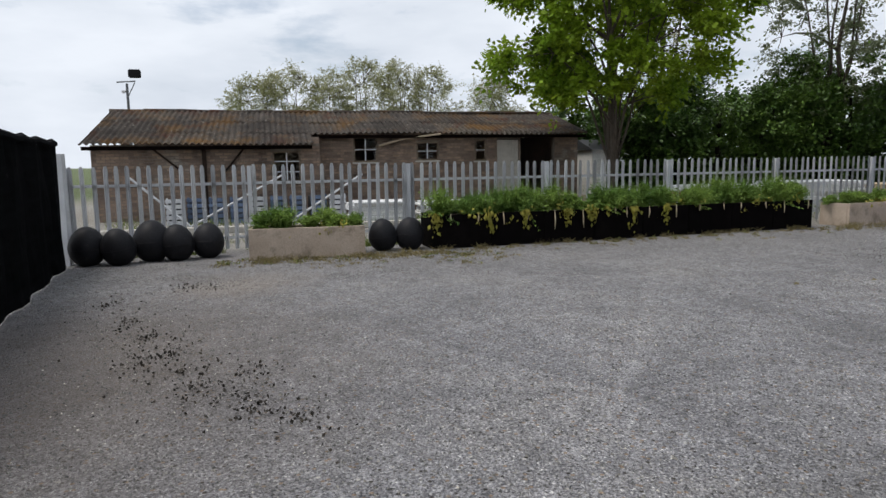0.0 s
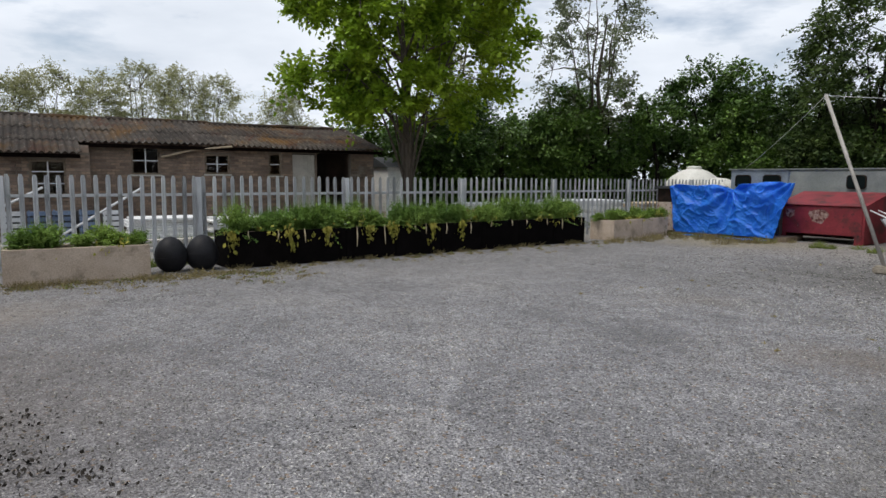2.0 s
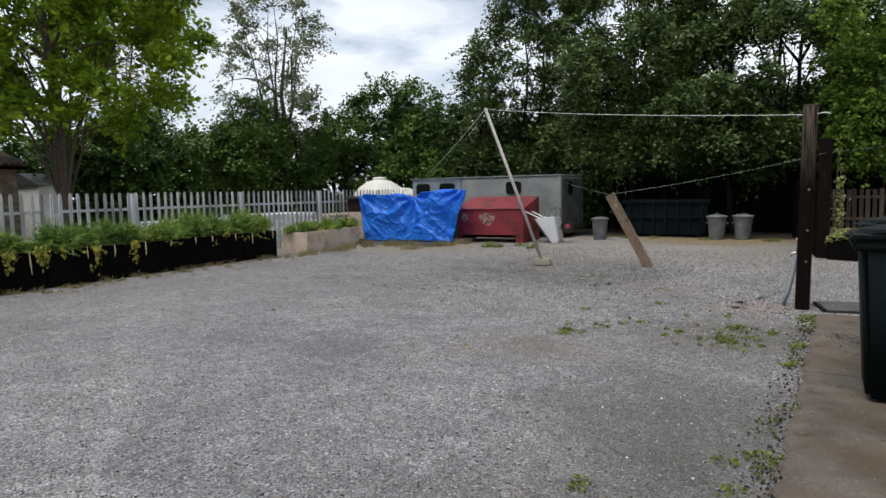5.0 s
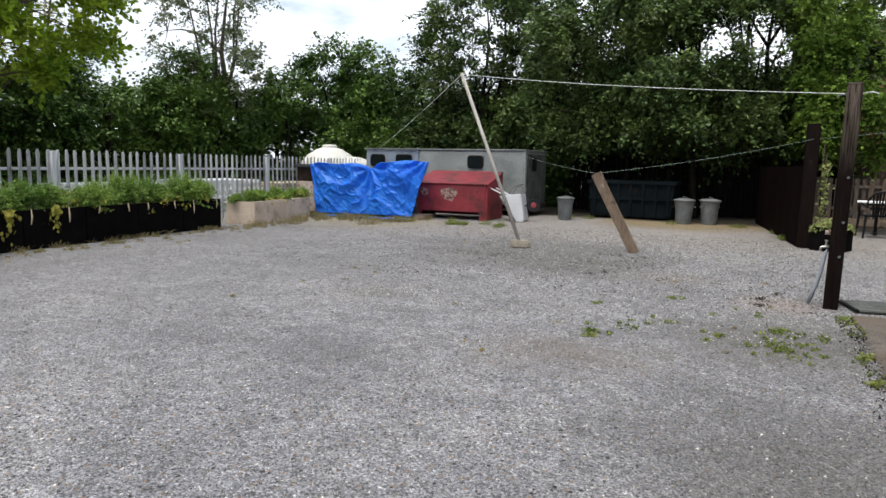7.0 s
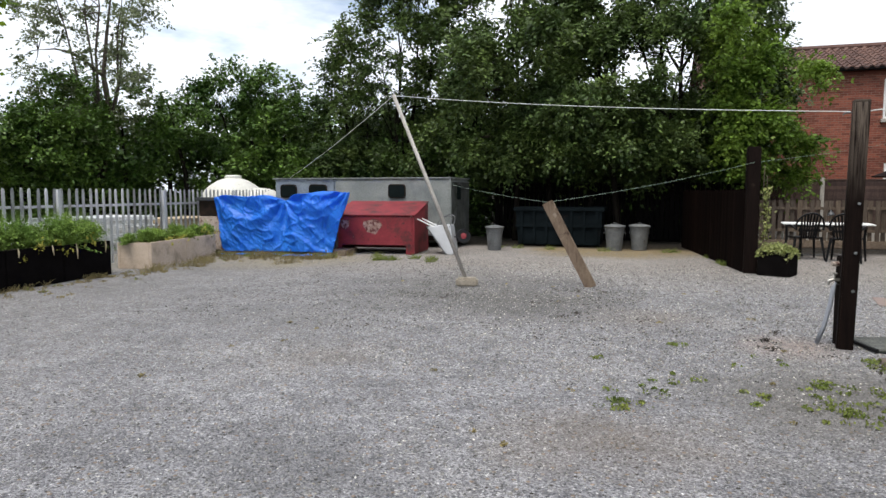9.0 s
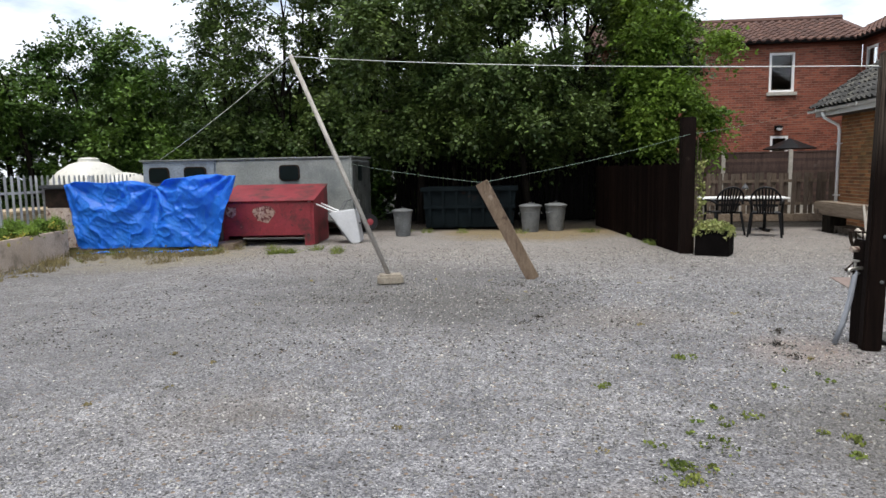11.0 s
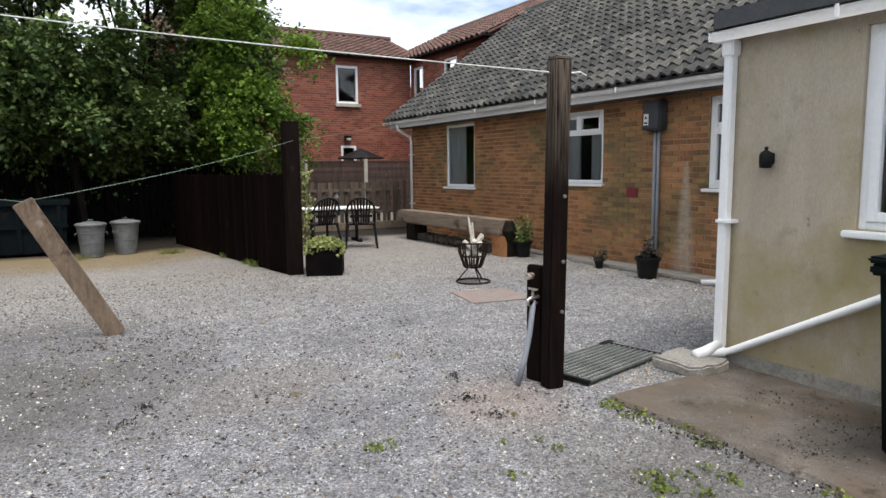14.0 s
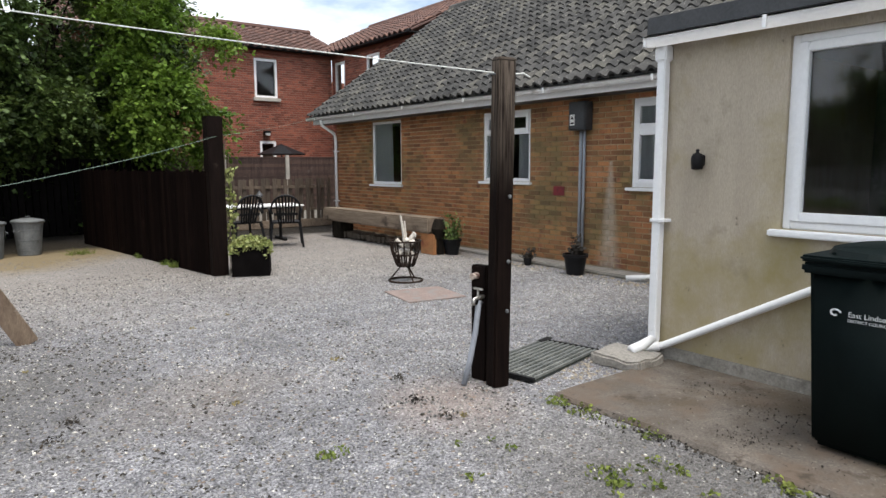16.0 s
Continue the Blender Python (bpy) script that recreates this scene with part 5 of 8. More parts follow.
pf = thing("picket_fence", pose(2.3, 19.0, 0), "weathered brown hit-and-miss picket fence on sleepers", "fence")
pk = mesh_of("picket", boxed(-0.052, -0.01, 0, 0.052, 0.01, 1.05, bevel=0.005), M["picket"])
rng = np.random.default_rng(17)
for k in range(38):
    piece("picket", pk, pf, pose(0.08 + k * 0.15, -0.03 if k % 2 else 0.035, 0.2 + rng.uniform(-0.015, 0.015), 0, rng.uniform(-1.2, 1.2), 0))
for z in (0.42, 1.0):
    part("rail", boxed(0, -0.018, z, 5.7, 0.022, z + 0.075, bevel=0.004), M["picket"], pf)
part("sleeper", boxed(0, -0.09, 0, 5.7, 0.09, 0.2, bevel=0.02), M["beam"], pf)

for k in range(5):
    pn = thing("fence_panel", pose(0.41 + 1.85 * k, 21.3, 0), "brown overlap fence panel between concrete posts", "fence", "panel fence bays")
    if k == 0:
        lap = mesh_of("lap_board", boxed(0.11, -0.012, 0, 1.85, 0.012, 0.1), M["panel"])
        cp = mesh_of("concrete_post", boxed(-0.055, -0.055, 0, 0.055, 0.055, 1.88, bevel=0.012), M["block"])
        gb = mesh_of("gravel_board", boxed(0.06, -0.025, 0, 1.79, 0.025, 0.3, bevel=0.006), M["block"])
        cap = mesh_of("capping", boxed(0.06, -0.03, 0, 1.79, 0.03, 0.03), M["panel"])
    piece("concrete_post", cp, pn, pose(0, 0, 0))
    piece("gravel_board", gb, pn, pose(0, 0, 0))
    for j in range(17):
        piece("lap_board", lap, pn, pose(-0.055, 0.004 * (j % 2), 0.3 + 0.088 * j, 4))
    piece("capping", cap, pn, pose(0, 0, 1.80))

# ---- washing-line props and lines ----
pole = thing("line_prop", pose(-1.60, 9.55, 0), "leaning grey metal pole propping the washing line", "pole")
part("pole_tube", tube(bmesh.new(), [(0, 0, 0.12), (-1.34, 0.40, 3.04)], 0.031, 10), M["pole"], pole, smooth=True)
blk = thing("footing_block", pose(-1.58, 9.56, 0, 0, 0, 12), "square grey stone block at the foot of the pole", "block")
part("body", boxed(-0.17, -0.12, -0.01, 0.17, 0.12, 0.13, bevel=0.03), M["rubble"], blk)
pl = thing("line_plank", pose(0.29, 9.92, 0), "leaning weathered plank propping the thin line", "plank")
d = Vector((-0.67, -0.12, 1.30))
t = boxed(-0.085, -0.024, 0, 0.085, 0.024, d.length, bevel=0.006)
zz = d.normalized()
xx = Vector((0.12, 1, 0)).cross(zz).normalized()
bmesh.ops.transform(t, matrix=Matrix((xx, zz.cross(xx), zz)).transposed().to_4x4(), verts=t.verts)
part("board", t, M["plank"], pl)


def sagging(p, q, sag, n=14):
    p, q = Vector(p), Vector(q)
    return [p.lerp(q, k / n) - Vector((0, 0, 4 * sag * (k / n) * (1 - k / n))) for k in range(n + 1)]


wl_ob = new("washing_line", mesh_of("washing_line", tube(bmesh.new(), sagging((-2.94, 9.95, 3.03), (2.80, 6.55, 2.18), 0.05), 0.0042, 6), M["line"]))
tagged(wl_ob, "white washing line strung from pole to post", "washing line")
guy = new("guy_line", mesh_of("guy_line", tube(bmesh.new(), sagging((-2.94, 9.95, 3.03), (-8.3, 15.9, 1.85), 0.05), 0.0045, 6), M["line"]))
tagged(guy, "pale guy rope running down from the pole top", "rope")
thin = bmesh.new()
for p, q, s in (((-3.74, 16.0, 1.66), (-0.38, 9.80, 1.30), 0.03), ((-0.38, 9.80, 1.30), (2.88, 12.5, 1.98), 0.05), ((2.88, 12.5, 1.98), (7.08, 17.9, 2.72), 0.04)):
    tube(thin, sagging(p, q, s), 0.003, 5)
tagged(new("thin_line", mesh_of("thin_line", thin, M["greenline"])), "thin green line strung over plank and post", "line")


# ---- palisade fence ----
def palisade():
    pale_bm = bmesh.new()
    prof = [(-0.036, 0.0), (-0.022, 0.014), (-0.010, 0.002), (0.010, 0.002), (0.022, 0.014), (0.036, 0.0)]
    low = [pale_bm.verts.new((y * 1.0, x, 0.04)) for x, y in prof]
    mid = [pale_bm.verts.new((y, x, 1.46)) for x, y in prof]
    tip = [pale_bm.verts.new((y, x * 0.55, 1.52)) for x, y in prof]
    for a, b in ((low, mid), (mid, tip)):
        for i in range(5):
            pale_bm.faces.new((a[i], a[i + 1], b[i + 1], b[i]))
    bmesh.ops.solidify(pale_bm, geom=pale_bm.faces, thickness=0.004)
    pale = mesh_of("pale", pale_bm, M["pale"])
    rail = mesh_of("rail", join(boxed(-0.02, 0.04, 0, -0.014, 2.87, 0.05), boxed(-0.06, 0.04, 0, -0.014, 2.87, 0.005)), M["pale"])
    post = mesh_of("fence_post", join(boxed(-0.06, -0.034, 0, -0.052, 0.034, 1.5), join(boxed(0.044, -0.034, 0, 0.05, 0.034, 1.5), boxed(-0.052, -0.004, 0, 0.044, 0.004, 1.5))), M["pale"])
    rng = np.random.default_rng(2)
    for k in range(11):
        bay = thing("palisade_bay", pose(-8.3 - 0.052 * 2.9 * k, -5.45 + 2.9 * k, 0, 0, 0, 2.98), "galvanised steel palisade fence bay with rounded pales", "fence", "palisade fence")
        piece("fence_post", post, bay, pose(-0.02, 0, 0))
        for z in (0.22, 1.17):
            piece("rail", rail, bay, pose(0, 0, z))
        for j in range(17):
            piece("pale", pale, bay, pose(-0.008, 0.088 + j * 0.1705 + rng.uniform(-0.004, 0.004), rng.uniform(-0.008, 0.008), rng.uniform(-0.6, 0.6), 0, 0))


palisade()

# netting-covered side fence
nf = thing("netting_fence", pose(-7.2, -5.25, 0), "dark shade netting on a steel side fence", "fence")
bm = bmesh.new()
n = 60
rng = np.random.default_rng(9)
rows = []
for k in range(n + 1):
    x = 9.5 * k / n
    y = 0.12 * x
    rows.append([bm.verts.new((x, y + 0.03 * math.sin(k * 0.8) + rng.uniform(-0.02, 0.02), z + (rng.uniform(-0.05, 0.03) if z > 1 else 0))) for z in (0.01, 0.5, 1.0, 1.5, 1.86)])
for a, b in zip(rows, rows[1:]):
    for i in range(4):
        bm.faces.new((a[i], a[i + 1], b[i + 1], b[i]))
bmesh.ops.solidify(bm, geom=bm.faces, thickness=0.01)
part("netting", bm, M["mesh"], nf)
for k in range(5):
    part("upright", boxed(2.3 * k - 0.03, 0.276 * k - 0.09, 0, 2.3 * k + 0.03, 0.276 * k - 0.04, 1.75), M["pale"], nf)
part("top_fold", tube(bmesh.new(), [(9.5 * k / 30, 1.14 * k / 30 + 0.02 * math.sin(k), 1.86 + 0.02 * math.sin(k * 2.1)) for k in range(31)], 0.05, 7), M["mesh"], nf)
gp = thing("corner_post", pose(-7.55, -5.3, 0), "wide grey steel gate post at the fence corner", "post")
part("post", boxed(-0.1, -0.06, 0, 0.1, 0.06, 1.72, bevel=0.006), M["pale"], gp)
part("hinge_strap", boxed(-0.12, -0.075, 1.2, 0.12, -0.06, 1.26), M["pale"], gp)


# ---- black eggs and planters ----
def egg(m, label):
    pts = [(0.001, 0.0)]
    for k in range(1, 20):
        a = math.pi * k / 20
        pts.append((0.27 * math.sin(a) * (1 + 0.10 * math.cos(a)), 0.315 - 0.315 * math.cos(a)))
    pts.append((0.001, 0.63))
    e = thing("plastic_float", m, label, "float", "row of black floats")
    part("shell", lathe(pts, 28), M["egg"], e, smooth=True)
    part("seam", tube(bmesh.new(), [(0.272 * math.cos(a), 0.272 * math.sin(a), 0.30) for a in np.linspace(0, 2 * math.pi, 33)], 0.005, 5, False), M["egg"], e)
    return e


egg_1 = egg(pose(-7.45, -4.98, -0.02, 0, 4, 0), "large black egg-shaped plastic float beside the fence")
for x, y, sc, rx, rz in ((-7.35, -4.48, 0.95, 9, 30), (-7.62, -4.09, 1.08, -3, 60), (-7.58, -3.67, 0.96, 4, 10), (-7.72, -3.24, 0.95, -6, 80), (-7.60, -0.31, 0.92, 5, 20), (-7.56, 0.13, 0.94, -4, 50)):
    copy_thing(egg_1, pose(x, y, -0.02, rx, 0, rz)).scale = (sc, sc, sc)


def trough(name, m, length, width, height, material, label, wall=0.06, seams=0):
    """An open planter: x along its length, its front lower corner at the origin, y inward."""
    p = thing(name, m, label, "planter")
    n = max(1, seams)
    for k in range(n):
        part("front_panel", boxed(length * k / n + 0.004, 0, 0, length * (k + 1) / n - 0.004, wall, height, bevel=0.008), material, p)
    part("back_panel", boxed(0, width - wall, 0, length, width, height, bevel=0.008), material, p)
    part("end_panel", boxed(0.002, wall, 0, wall, width - wall, height - 0.004, bevel=0.004), material, p)
    part("end_panel", boxed(length - wall, wall, 0, length - 0.002, width - wall, height - 0.004, bevel=0.004), material, p)
    part("soil", boxed(wall, wall, 0.02, length - wall, width - wall, height - 0.05), M["soil"], p)
    return p


def feathery(parent, length, width, height, n, tall, seed):
    """Fern-like tufts filling a planter and hanging over its edge."""
    g = np.random.default_rng(seed)
    tufts = max(5, int(length * 4.2))
    tx = (np.arange(tufts) + g.uniform(0.1, 0.9, tufts)) * length / tufts
    ty, th = g.uniform(0.08, width - 0.1, tufts), tall * g.uniform(0.5, 1.1, tufts)
    m = n // 2
    idx = g.integers(0, tufts, m)
    root = np.stack([tx[idx] + g.normal(0, 0.05, m), ty[idx] + g.normal(0, 0.05, m), np.full(m, height - 0.04) + g.uniform(0, 0.06, m)], 1)
    ang, lean = g.uniform(0, 2 * np.pi, m), np.abs(g.normal(0, 0.55, m))
    way = np.stack([np.cos(ang) * np.sin(lean), np.sin(ang) * np.sin(lean), np.cos(lean)], 1)
    long = th[idx] * g.uniform(0.55, 1.15, m)
    tip = root + way * long[:, None] - np.array([0.0, 0.0, 0.3]) * (long * np.sin(lean))[:, None]
    v = [blades(g, root, tip, 0.004), sprays(g, root, way, long, 26, 0.034, 0.32)]
    ob = new("foliage", quads_mesh("foliage", np.concatenate(v), M["feather"]))
    ob.parent = parent
    m = max(40, n // 34)
    c = np.stack([g.uniform(0, length, m), g.normal(0.0, 0.05, m), height + g.normal(0.0, 0.07, m)], 1)
    clump = np.repeat(c[:: 12], 12, axis=0)[:m] + g.normal(0, 0.05, (m, 3))
    ob = new("yellow_leaves", quads_mesh("yellow_leaves", leaves(g, clump, 0.06, 0.8), M["yellow"]))
    ob.parent = parent


def along(p, q, z=0.0):
    p, q = Vector((*p, z)), Vector((*q, z))
    return Matrix.Translation(p) @ Matrix.Rotation(math.atan2(q.y - p.y, q.x - p.x), 4, "Z"), (q - p).length


m, L = along((-7.05, -2.57), (-7.02, -0.72))
p = trough("concrete_planter", m, L, 0.62, 0.50, M["concrete"], "buff concrete trough planter with low feathery plants")
feathery(p, L, 0.62, 0.50, 1300, 0.40, 41)
m, L = along((-7.36, 0.52), (-7.98, 9.1))
p = trough("black_planter", m, L, 0.75, 0.60, M["black"], "long black-clad planter overgrown with feathery plants", 0.03, 8)
feathery(p, L, 0.75, 0.60, 11000, 0.62, 42)
g = np.random.default_rng(43)
for k in range(16):
    x, h = L * (k + g.uniform(0.2, 0.8)) / 16, g.uniform(0.12, 0.38)
    bm = bmesh.new()
    tube(bm, [(x, -0.02, 0.62), (x + g.uniform(-0.01, 0.01), -0.035, 0.62 - h * 0.5), (x + g.uniform(-0.02, 0.02), -0.03, 0.62 - h)], [0.006, 0.014, 0.004], 5)
    part("hanging_stalk", bm, M["root"], p)
for k in range(7):
    x = L * (0.02 + 0.09 * k + g.uniform(-0.02, 0.02)) if k else 0.05
    n = 60
    c = np.stack([x + g.normal(0, 0.05, n), -0.03 + g.normal(0, 0.02, n), 0.62 - np.abs(g.normal(0, 0.16, n))], 1)
    ob = new("withered_leaves", quads_mesh("withered_leaves", leaves(g, c, 0.075, 2.5), M["yellow"]))
    ob.parent = p
m, L = along((-7.85, 9.95), (-8.28, 12.5))
p = trough("concrete_planter", m, L, 0.7, 0.50, M["concrete"], "pale concrete trough planter with grassy plants", 0.06, 2)
feathery(p, L, 0.62, 0.50, 2200, 0.34, 44)

# ---- tarpaulin-covered stack, red bin, trailer and their neighbours ----
st = thing("pallet_stack", pose(-6.95, 13.2, 0, 0, 0, 8), "old machine with painted panels under a blue sheet", "machine")
part("side_panel", boxed(-2.1, 0.0, 0.10, -1.45, 0.95, 0.88, bevel=0.02), M["cream"], st, "pale pink flaking painted panel")
part("body", boxed(-1.35, 0.40, 0.12, 1.12, 0.95, 1.0, bevel=0.03), M["box"], st)
part("top_board", boxed(-2.2, 0.0, 1.25, -0.5, 1.0, 1.33, bevel=0.02), M["box"], st, "dark flat top board")
part("bracket", boxed(-2.15, 0.1, 0.88, -1.5, 0.6, 1.28, bevel=0.03), M["rust"], st)
for x in (-1.5, -0.3, 1.0):
    part("bearer", boxed(x, -0.05, 0.0, x + 0.5, 0.95, 0.12, bevel=0.008), M["beam"], st)


def tarpaulin():
    """A sheet laid over the stack: its front hangs to the ground, its top dips in the middle."""
    bm = bmesh.new()
    nu, nv = 170, 110
    grid = []
    for i in range(nu + 1):
        u = i / nu
        x_top, x_low = -1.67 + 3.28 * u, -1.40 + 2.62 * u
        valley = math.exp(-((u - 0.5) / 0.07) ** 2)
        crest = 1.33 + 0.15 * u - 0.17 * valley + 0.025 * math.sin(u * 17)
        row = []
        for j in range(nv + 1):
            v = j / nv
            if v < 0.62:
                s = v / 0.62
                z = 0.09 + (crest - 0.09) * s
                y = -0.16 + 0.12 * s + 0.22 * valley * (0.35 + 0.65 * s)
                xx = x_low + (x_top - x_low) * s
            else:
                s = (v - 0.62) / 0.38
                z, y, xx = crest - 0.05 * s - (0.1 + 0.25 * max(0.0, (u - 0.75) * 4)) * s * s, -0.04 + 1.0 * s + 0.2 * valley * (1 - s), x_top - 0.5 * s * max(0.0, (u - 0.75) * 4)
            # folds fan out from the two upper corners and from the dip
            fan = 0.0
            for cu, cz, k in ((-1.67, 1.36, 9.0), (1.61, 1.5, 11.0), (-0.03, 1.2, 8.0)):
                ang, dist = math.atan2(cz - z + 0.05, xx - cu), math.hypot(cz - z, xx - cu)
                fan += 0.065 * math.sin(ang * k + noise.noise(Vector((xx * 1.5, z * 1.5, k))) * 3.0) * math.exp(-dist * 0.9) * min(1.0, dist * 3)
            q = Vector((xx, y, z))
            slant = Vector((xx * 0.8 + z * 0.9, z * 0.45 - xx * 0.25, y))
            fold = fan + noise.noise(q * 1.2) * 0.085 + (1 - abs(noise.noise(slant * 1.9 + Vector((4, 1, 7))))) ** 4 * 0.04
            crease = (1 - abs(noise.noise(q * 3.6))) ** 8 * 0.035 + (1 - abs(noise.noise(slant * 7.5))) ** 8 * 0.02 + (1 - abs(noise.noise(q * 14.0))) ** 6 * 0.012
            row.append(bm.verts.new((xx, y - fold - crease, max(0.03, z + fold * 0.25))))
        grid.append(row)
    for a, b in zip(grid, grid[1:]):
        for j in range(nv):
            bm.faces.new((a[j], b[j], b[j + 1], a[j + 1]))
    bmesh.ops.solidify(bm, geom=bm.faces, thickness=0.003)
    ob = new("tarpaulin", mesh_of("tarpaulin", bm, M["tarp"], True))
    ob.matrix_basis = pose(-6.95, 13.2, 0, 0, 0, 8)
    tagged(ob, "creased bright blue tarpaulin draped over a stack", "tarpaulin")
    hem = tube(bmesh.new(), [(-1.42 + 2.64 * k / 24, -0.30 - 0.05 * math.sin(k * 0.9) - 0.04 * math.sin(k * 2.3), 0.03 + 0.012 * math.sin(k * 1.7)) for k in range(25)], 0.02, 6)
    part("hem", hem, M["tarp"], ob, "rolled hem lying on the ground")
    for u in (0.03, 0.35, 0.65, 0.97):
        part("eyelet", lathe([(0.012, 0), (0.02, 0), (0.02, 0.006), (0.012, 0.006)], 10, pose(-1.40 + 2.62 * u, -0.335, 0.14, 90)), M["galv"], ob)


tarpaulin()

sk = thing("grit_bin", pose(-5.1, 14.72, 0, 0, 0, 4), "faded red metal hopper bin with sloping lid", "bin")
side = [(-0.68, 0.02), (-0.68, 0.90), (0.62, 1.20), (0.62, 0.02)]
part("side_panel", prism([(y, z) for y, z in side], 0.05, pose(-0.95, 0, 0, 0, 0, 90)), M["red"], sk)
part("side_panel", prism([(y, z) for y, z in side], 0.05, pose(1.0, 0, 0, 0, 0, 90)), M["red"], sk)
part("front_panel", boxed(-0.95, -0.70, 0.21, 0.95, -0.66, 0.885, bevel=0.008), M["red"], sk)
part("front_leg", boxed(-0.95, -0.70, 0.0, -0.78, -0.62, 0.22, bevel=0.006), M["red"], sk)
part("front_leg", boxed(0.80, -0.70, 0.0, 0.95, -0.62, 0.22, bevel=0.006), M["red"], sk)
part("back_panel", boxed(-0.95, 0.55, 0.05, 0.95, 0.6, 1.18), M["red"], sk)
part("floor_panel", boxed(-0.95, -0.6, 0.30, 0.95, 0.55, 0.33), M["rust"], sk)
lid = boxed(-1.02, -0.74, -0.012, 1.02, 0.64, 0.012, bevel=0.006, m=pose(0, 0, 1.075, math.degrees(math.atan2(0.3, 1.3))))
part("lid", lid, M["red"], sk, "sloping red lid with worn paint")
badge = [(-0.11, 0.2), (0.11, 0.2), (0.1, 0.05), (0, -0.02), (-0.1, 0.05)]
part("faded_badge", prism(badge, 0.003, pose(-0.7, -0.7045, 0.6)), M["flake"], sk, "faded shield-shaped badge")
worn = [(0.22 * math.cos(a) * (1 + 0.2 * math.sin(3 * a)), 0.17 * math.sin(a) * (1 + 0.15 * math.cos(5 * a))) for a in np.linspace(0, 6.1, 18)]
part("faded_patch", prism(worn, 0.003, pose(-0.02, -0.7045, 0.65)), M["flake"], sk, "flaked remains of a painted emblem")

tl = thing("horse_trailer", pose(-6.1, 16.0, 0), "weathered grey box trailer with small rounded windows", "trailer")


def rounded(w, h, r, n=4):
    out = []
    for cx, cz, a0 in ((w / 2 - r, h / 2 - r, 0), (-w / 2 + r, h / 2 - r, 90), (-w / 2 + r, -h / 2 + r, 180), (w / 2 - r, -h / 2 + r, 270)):
        out += [(cx + r * math.cos(radians(a0 + 90 * k / n)), cz + r * math.sin(radians(a0 + 90 * k / n))) for k in range(n + 1)]
    return out


part("body", boxed(-0.9, 0, 0.32, 2.36, 1.9, 1.80, bevel=0.04), M["trailer"], tl)
part("front_body", boxed(-2.75, 0.02, 0.32, -0.905, 1.88, 1.84, bevel=0.04), M["trailer_blue"], tl, "bluish grey front section")
part("roof_lip", boxed(-2.8, -0.03, 1.80, 2.40, 1.95, 1.84, bevel=0.015), M["trailer"], tl)
for x, w in ((0.9, 0.44), (-1.4, 0.5), (-2.3, 0.46)):
    fr = part("window", prism(rounded(w + 0.05, 0.37, 0.09), 0.03, pose(x, -0.035, 1.48)), M["rust"], tl)
    part("pane", prism(rounded(w, 0.32, 0.08), 0.012, pose(x, -0.045, 1.48)), M["bin"], fr)
fr = part("window", prism(rounded(0.42, 0.45, 0.1), 0.03, pose(2.365, 0.75, 1.45, 0, 0, -90) @ Matrix.Rotation(radians(180), 4, "Z")), M["rust"], tl)
part("pane", prism(rounded(0.36, 0.38, 0.08), 0.012, pose(2.392, 0.75, 1.45, 0, 0, -90) @ Matrix.Rotation(radians(180), 4, "Z")), M["bin"], fr)
part("tail_ramp", boxed(2.362, 0.14, 0.34, 2.376, 1.86, 1.72, bevel=0.004), M["trailer_end"], tl, "mouldy tail ramp, its shade put into a darker grey")
for y in (0.5, 1.2):
    part("ramp_batten", boxed(2.376, y, 0.4, 2.388, y + 0.05, 1.16), M["trailer_end"], tl)
part("corner_strip", boxed(2.33, -0.02, 0.35, 2.38, 0.03, 1.8, bevel=0.008), M["trailer"], tl)
for x in (-0.8, 0.1):
    part("wheel", lathe([(0.1, -0.09), (0.3, -0.09), (0.32, -0.05), (0.32, 0.05), (0.3, 0.09), (0.1, 0.09)], 22, pose(x, 0.12, 0.32, 90)), M["chair"], tl)
part("chassis", boxed(-2.6, 0.3, 0.18, 2.5, 1.6, 0.33), M["rust"], tl)
for x in (-2.3, 2.3):
    part("prop_leg", boxed(x - 0.05, 0.4, 0, x + 0.05, 0.5, 0.2), M["rust"], tl)

wb = thing("wheelbarrow", pose(-3.47, 14.35, 0, 0, 0, 6), "pale steel wheelbarrow tipped up on its nose", "wheelbarrow")
part("tray", prism([(-0.34, 0.64), (0.2, 0.70), (0.30, 0.04), (0.26, 0.0), (0.12, 0.0)], 0.56, None, 0.02), M["pale"], wb, "pale scratched steel tray")
part("rim", tube(bmesh.new(), [(-0.35, -0.02, 0.65), (0.11, -0.02, 0.0), (0.11, 0.58, 0.0), (-0.35, 0.58, 0.65), (-0.35, -0.02, 0.65)], 0.012, 6, False), M["galv"], wb)
for y in (0.06, 0.5):
    part("handle", tube(bmesh.new(), [(0.22, y, 0.50), (-0.30, y, 0.69), (-0.52, y + 0.02, 0.79), (-0.78, y + 0.03, 0.90)], 0.017, 8), M["white"], wb)
    part("stand", tube(bmesh.new(), [(-0.12, y, 0.68), (-0.02, y, 0.86), (0.14, y, 0.93), (0.24, y, 0.86), (0.20, y, 0.68)], 0.015, 8), M["galv"], wb)
part("stand_tie", tube(bmesh.new(), [(0.14, 0.06, 0.93), (0.14, 0.5, 0.93)], 0.013, 6), M["galv"], wb)
part("fork", tube(bmesh.new(), [(0.24, 0.28, 0.40), (0.46, 0.28, 0.42)], 0.016, 8), M["galv"], wb)
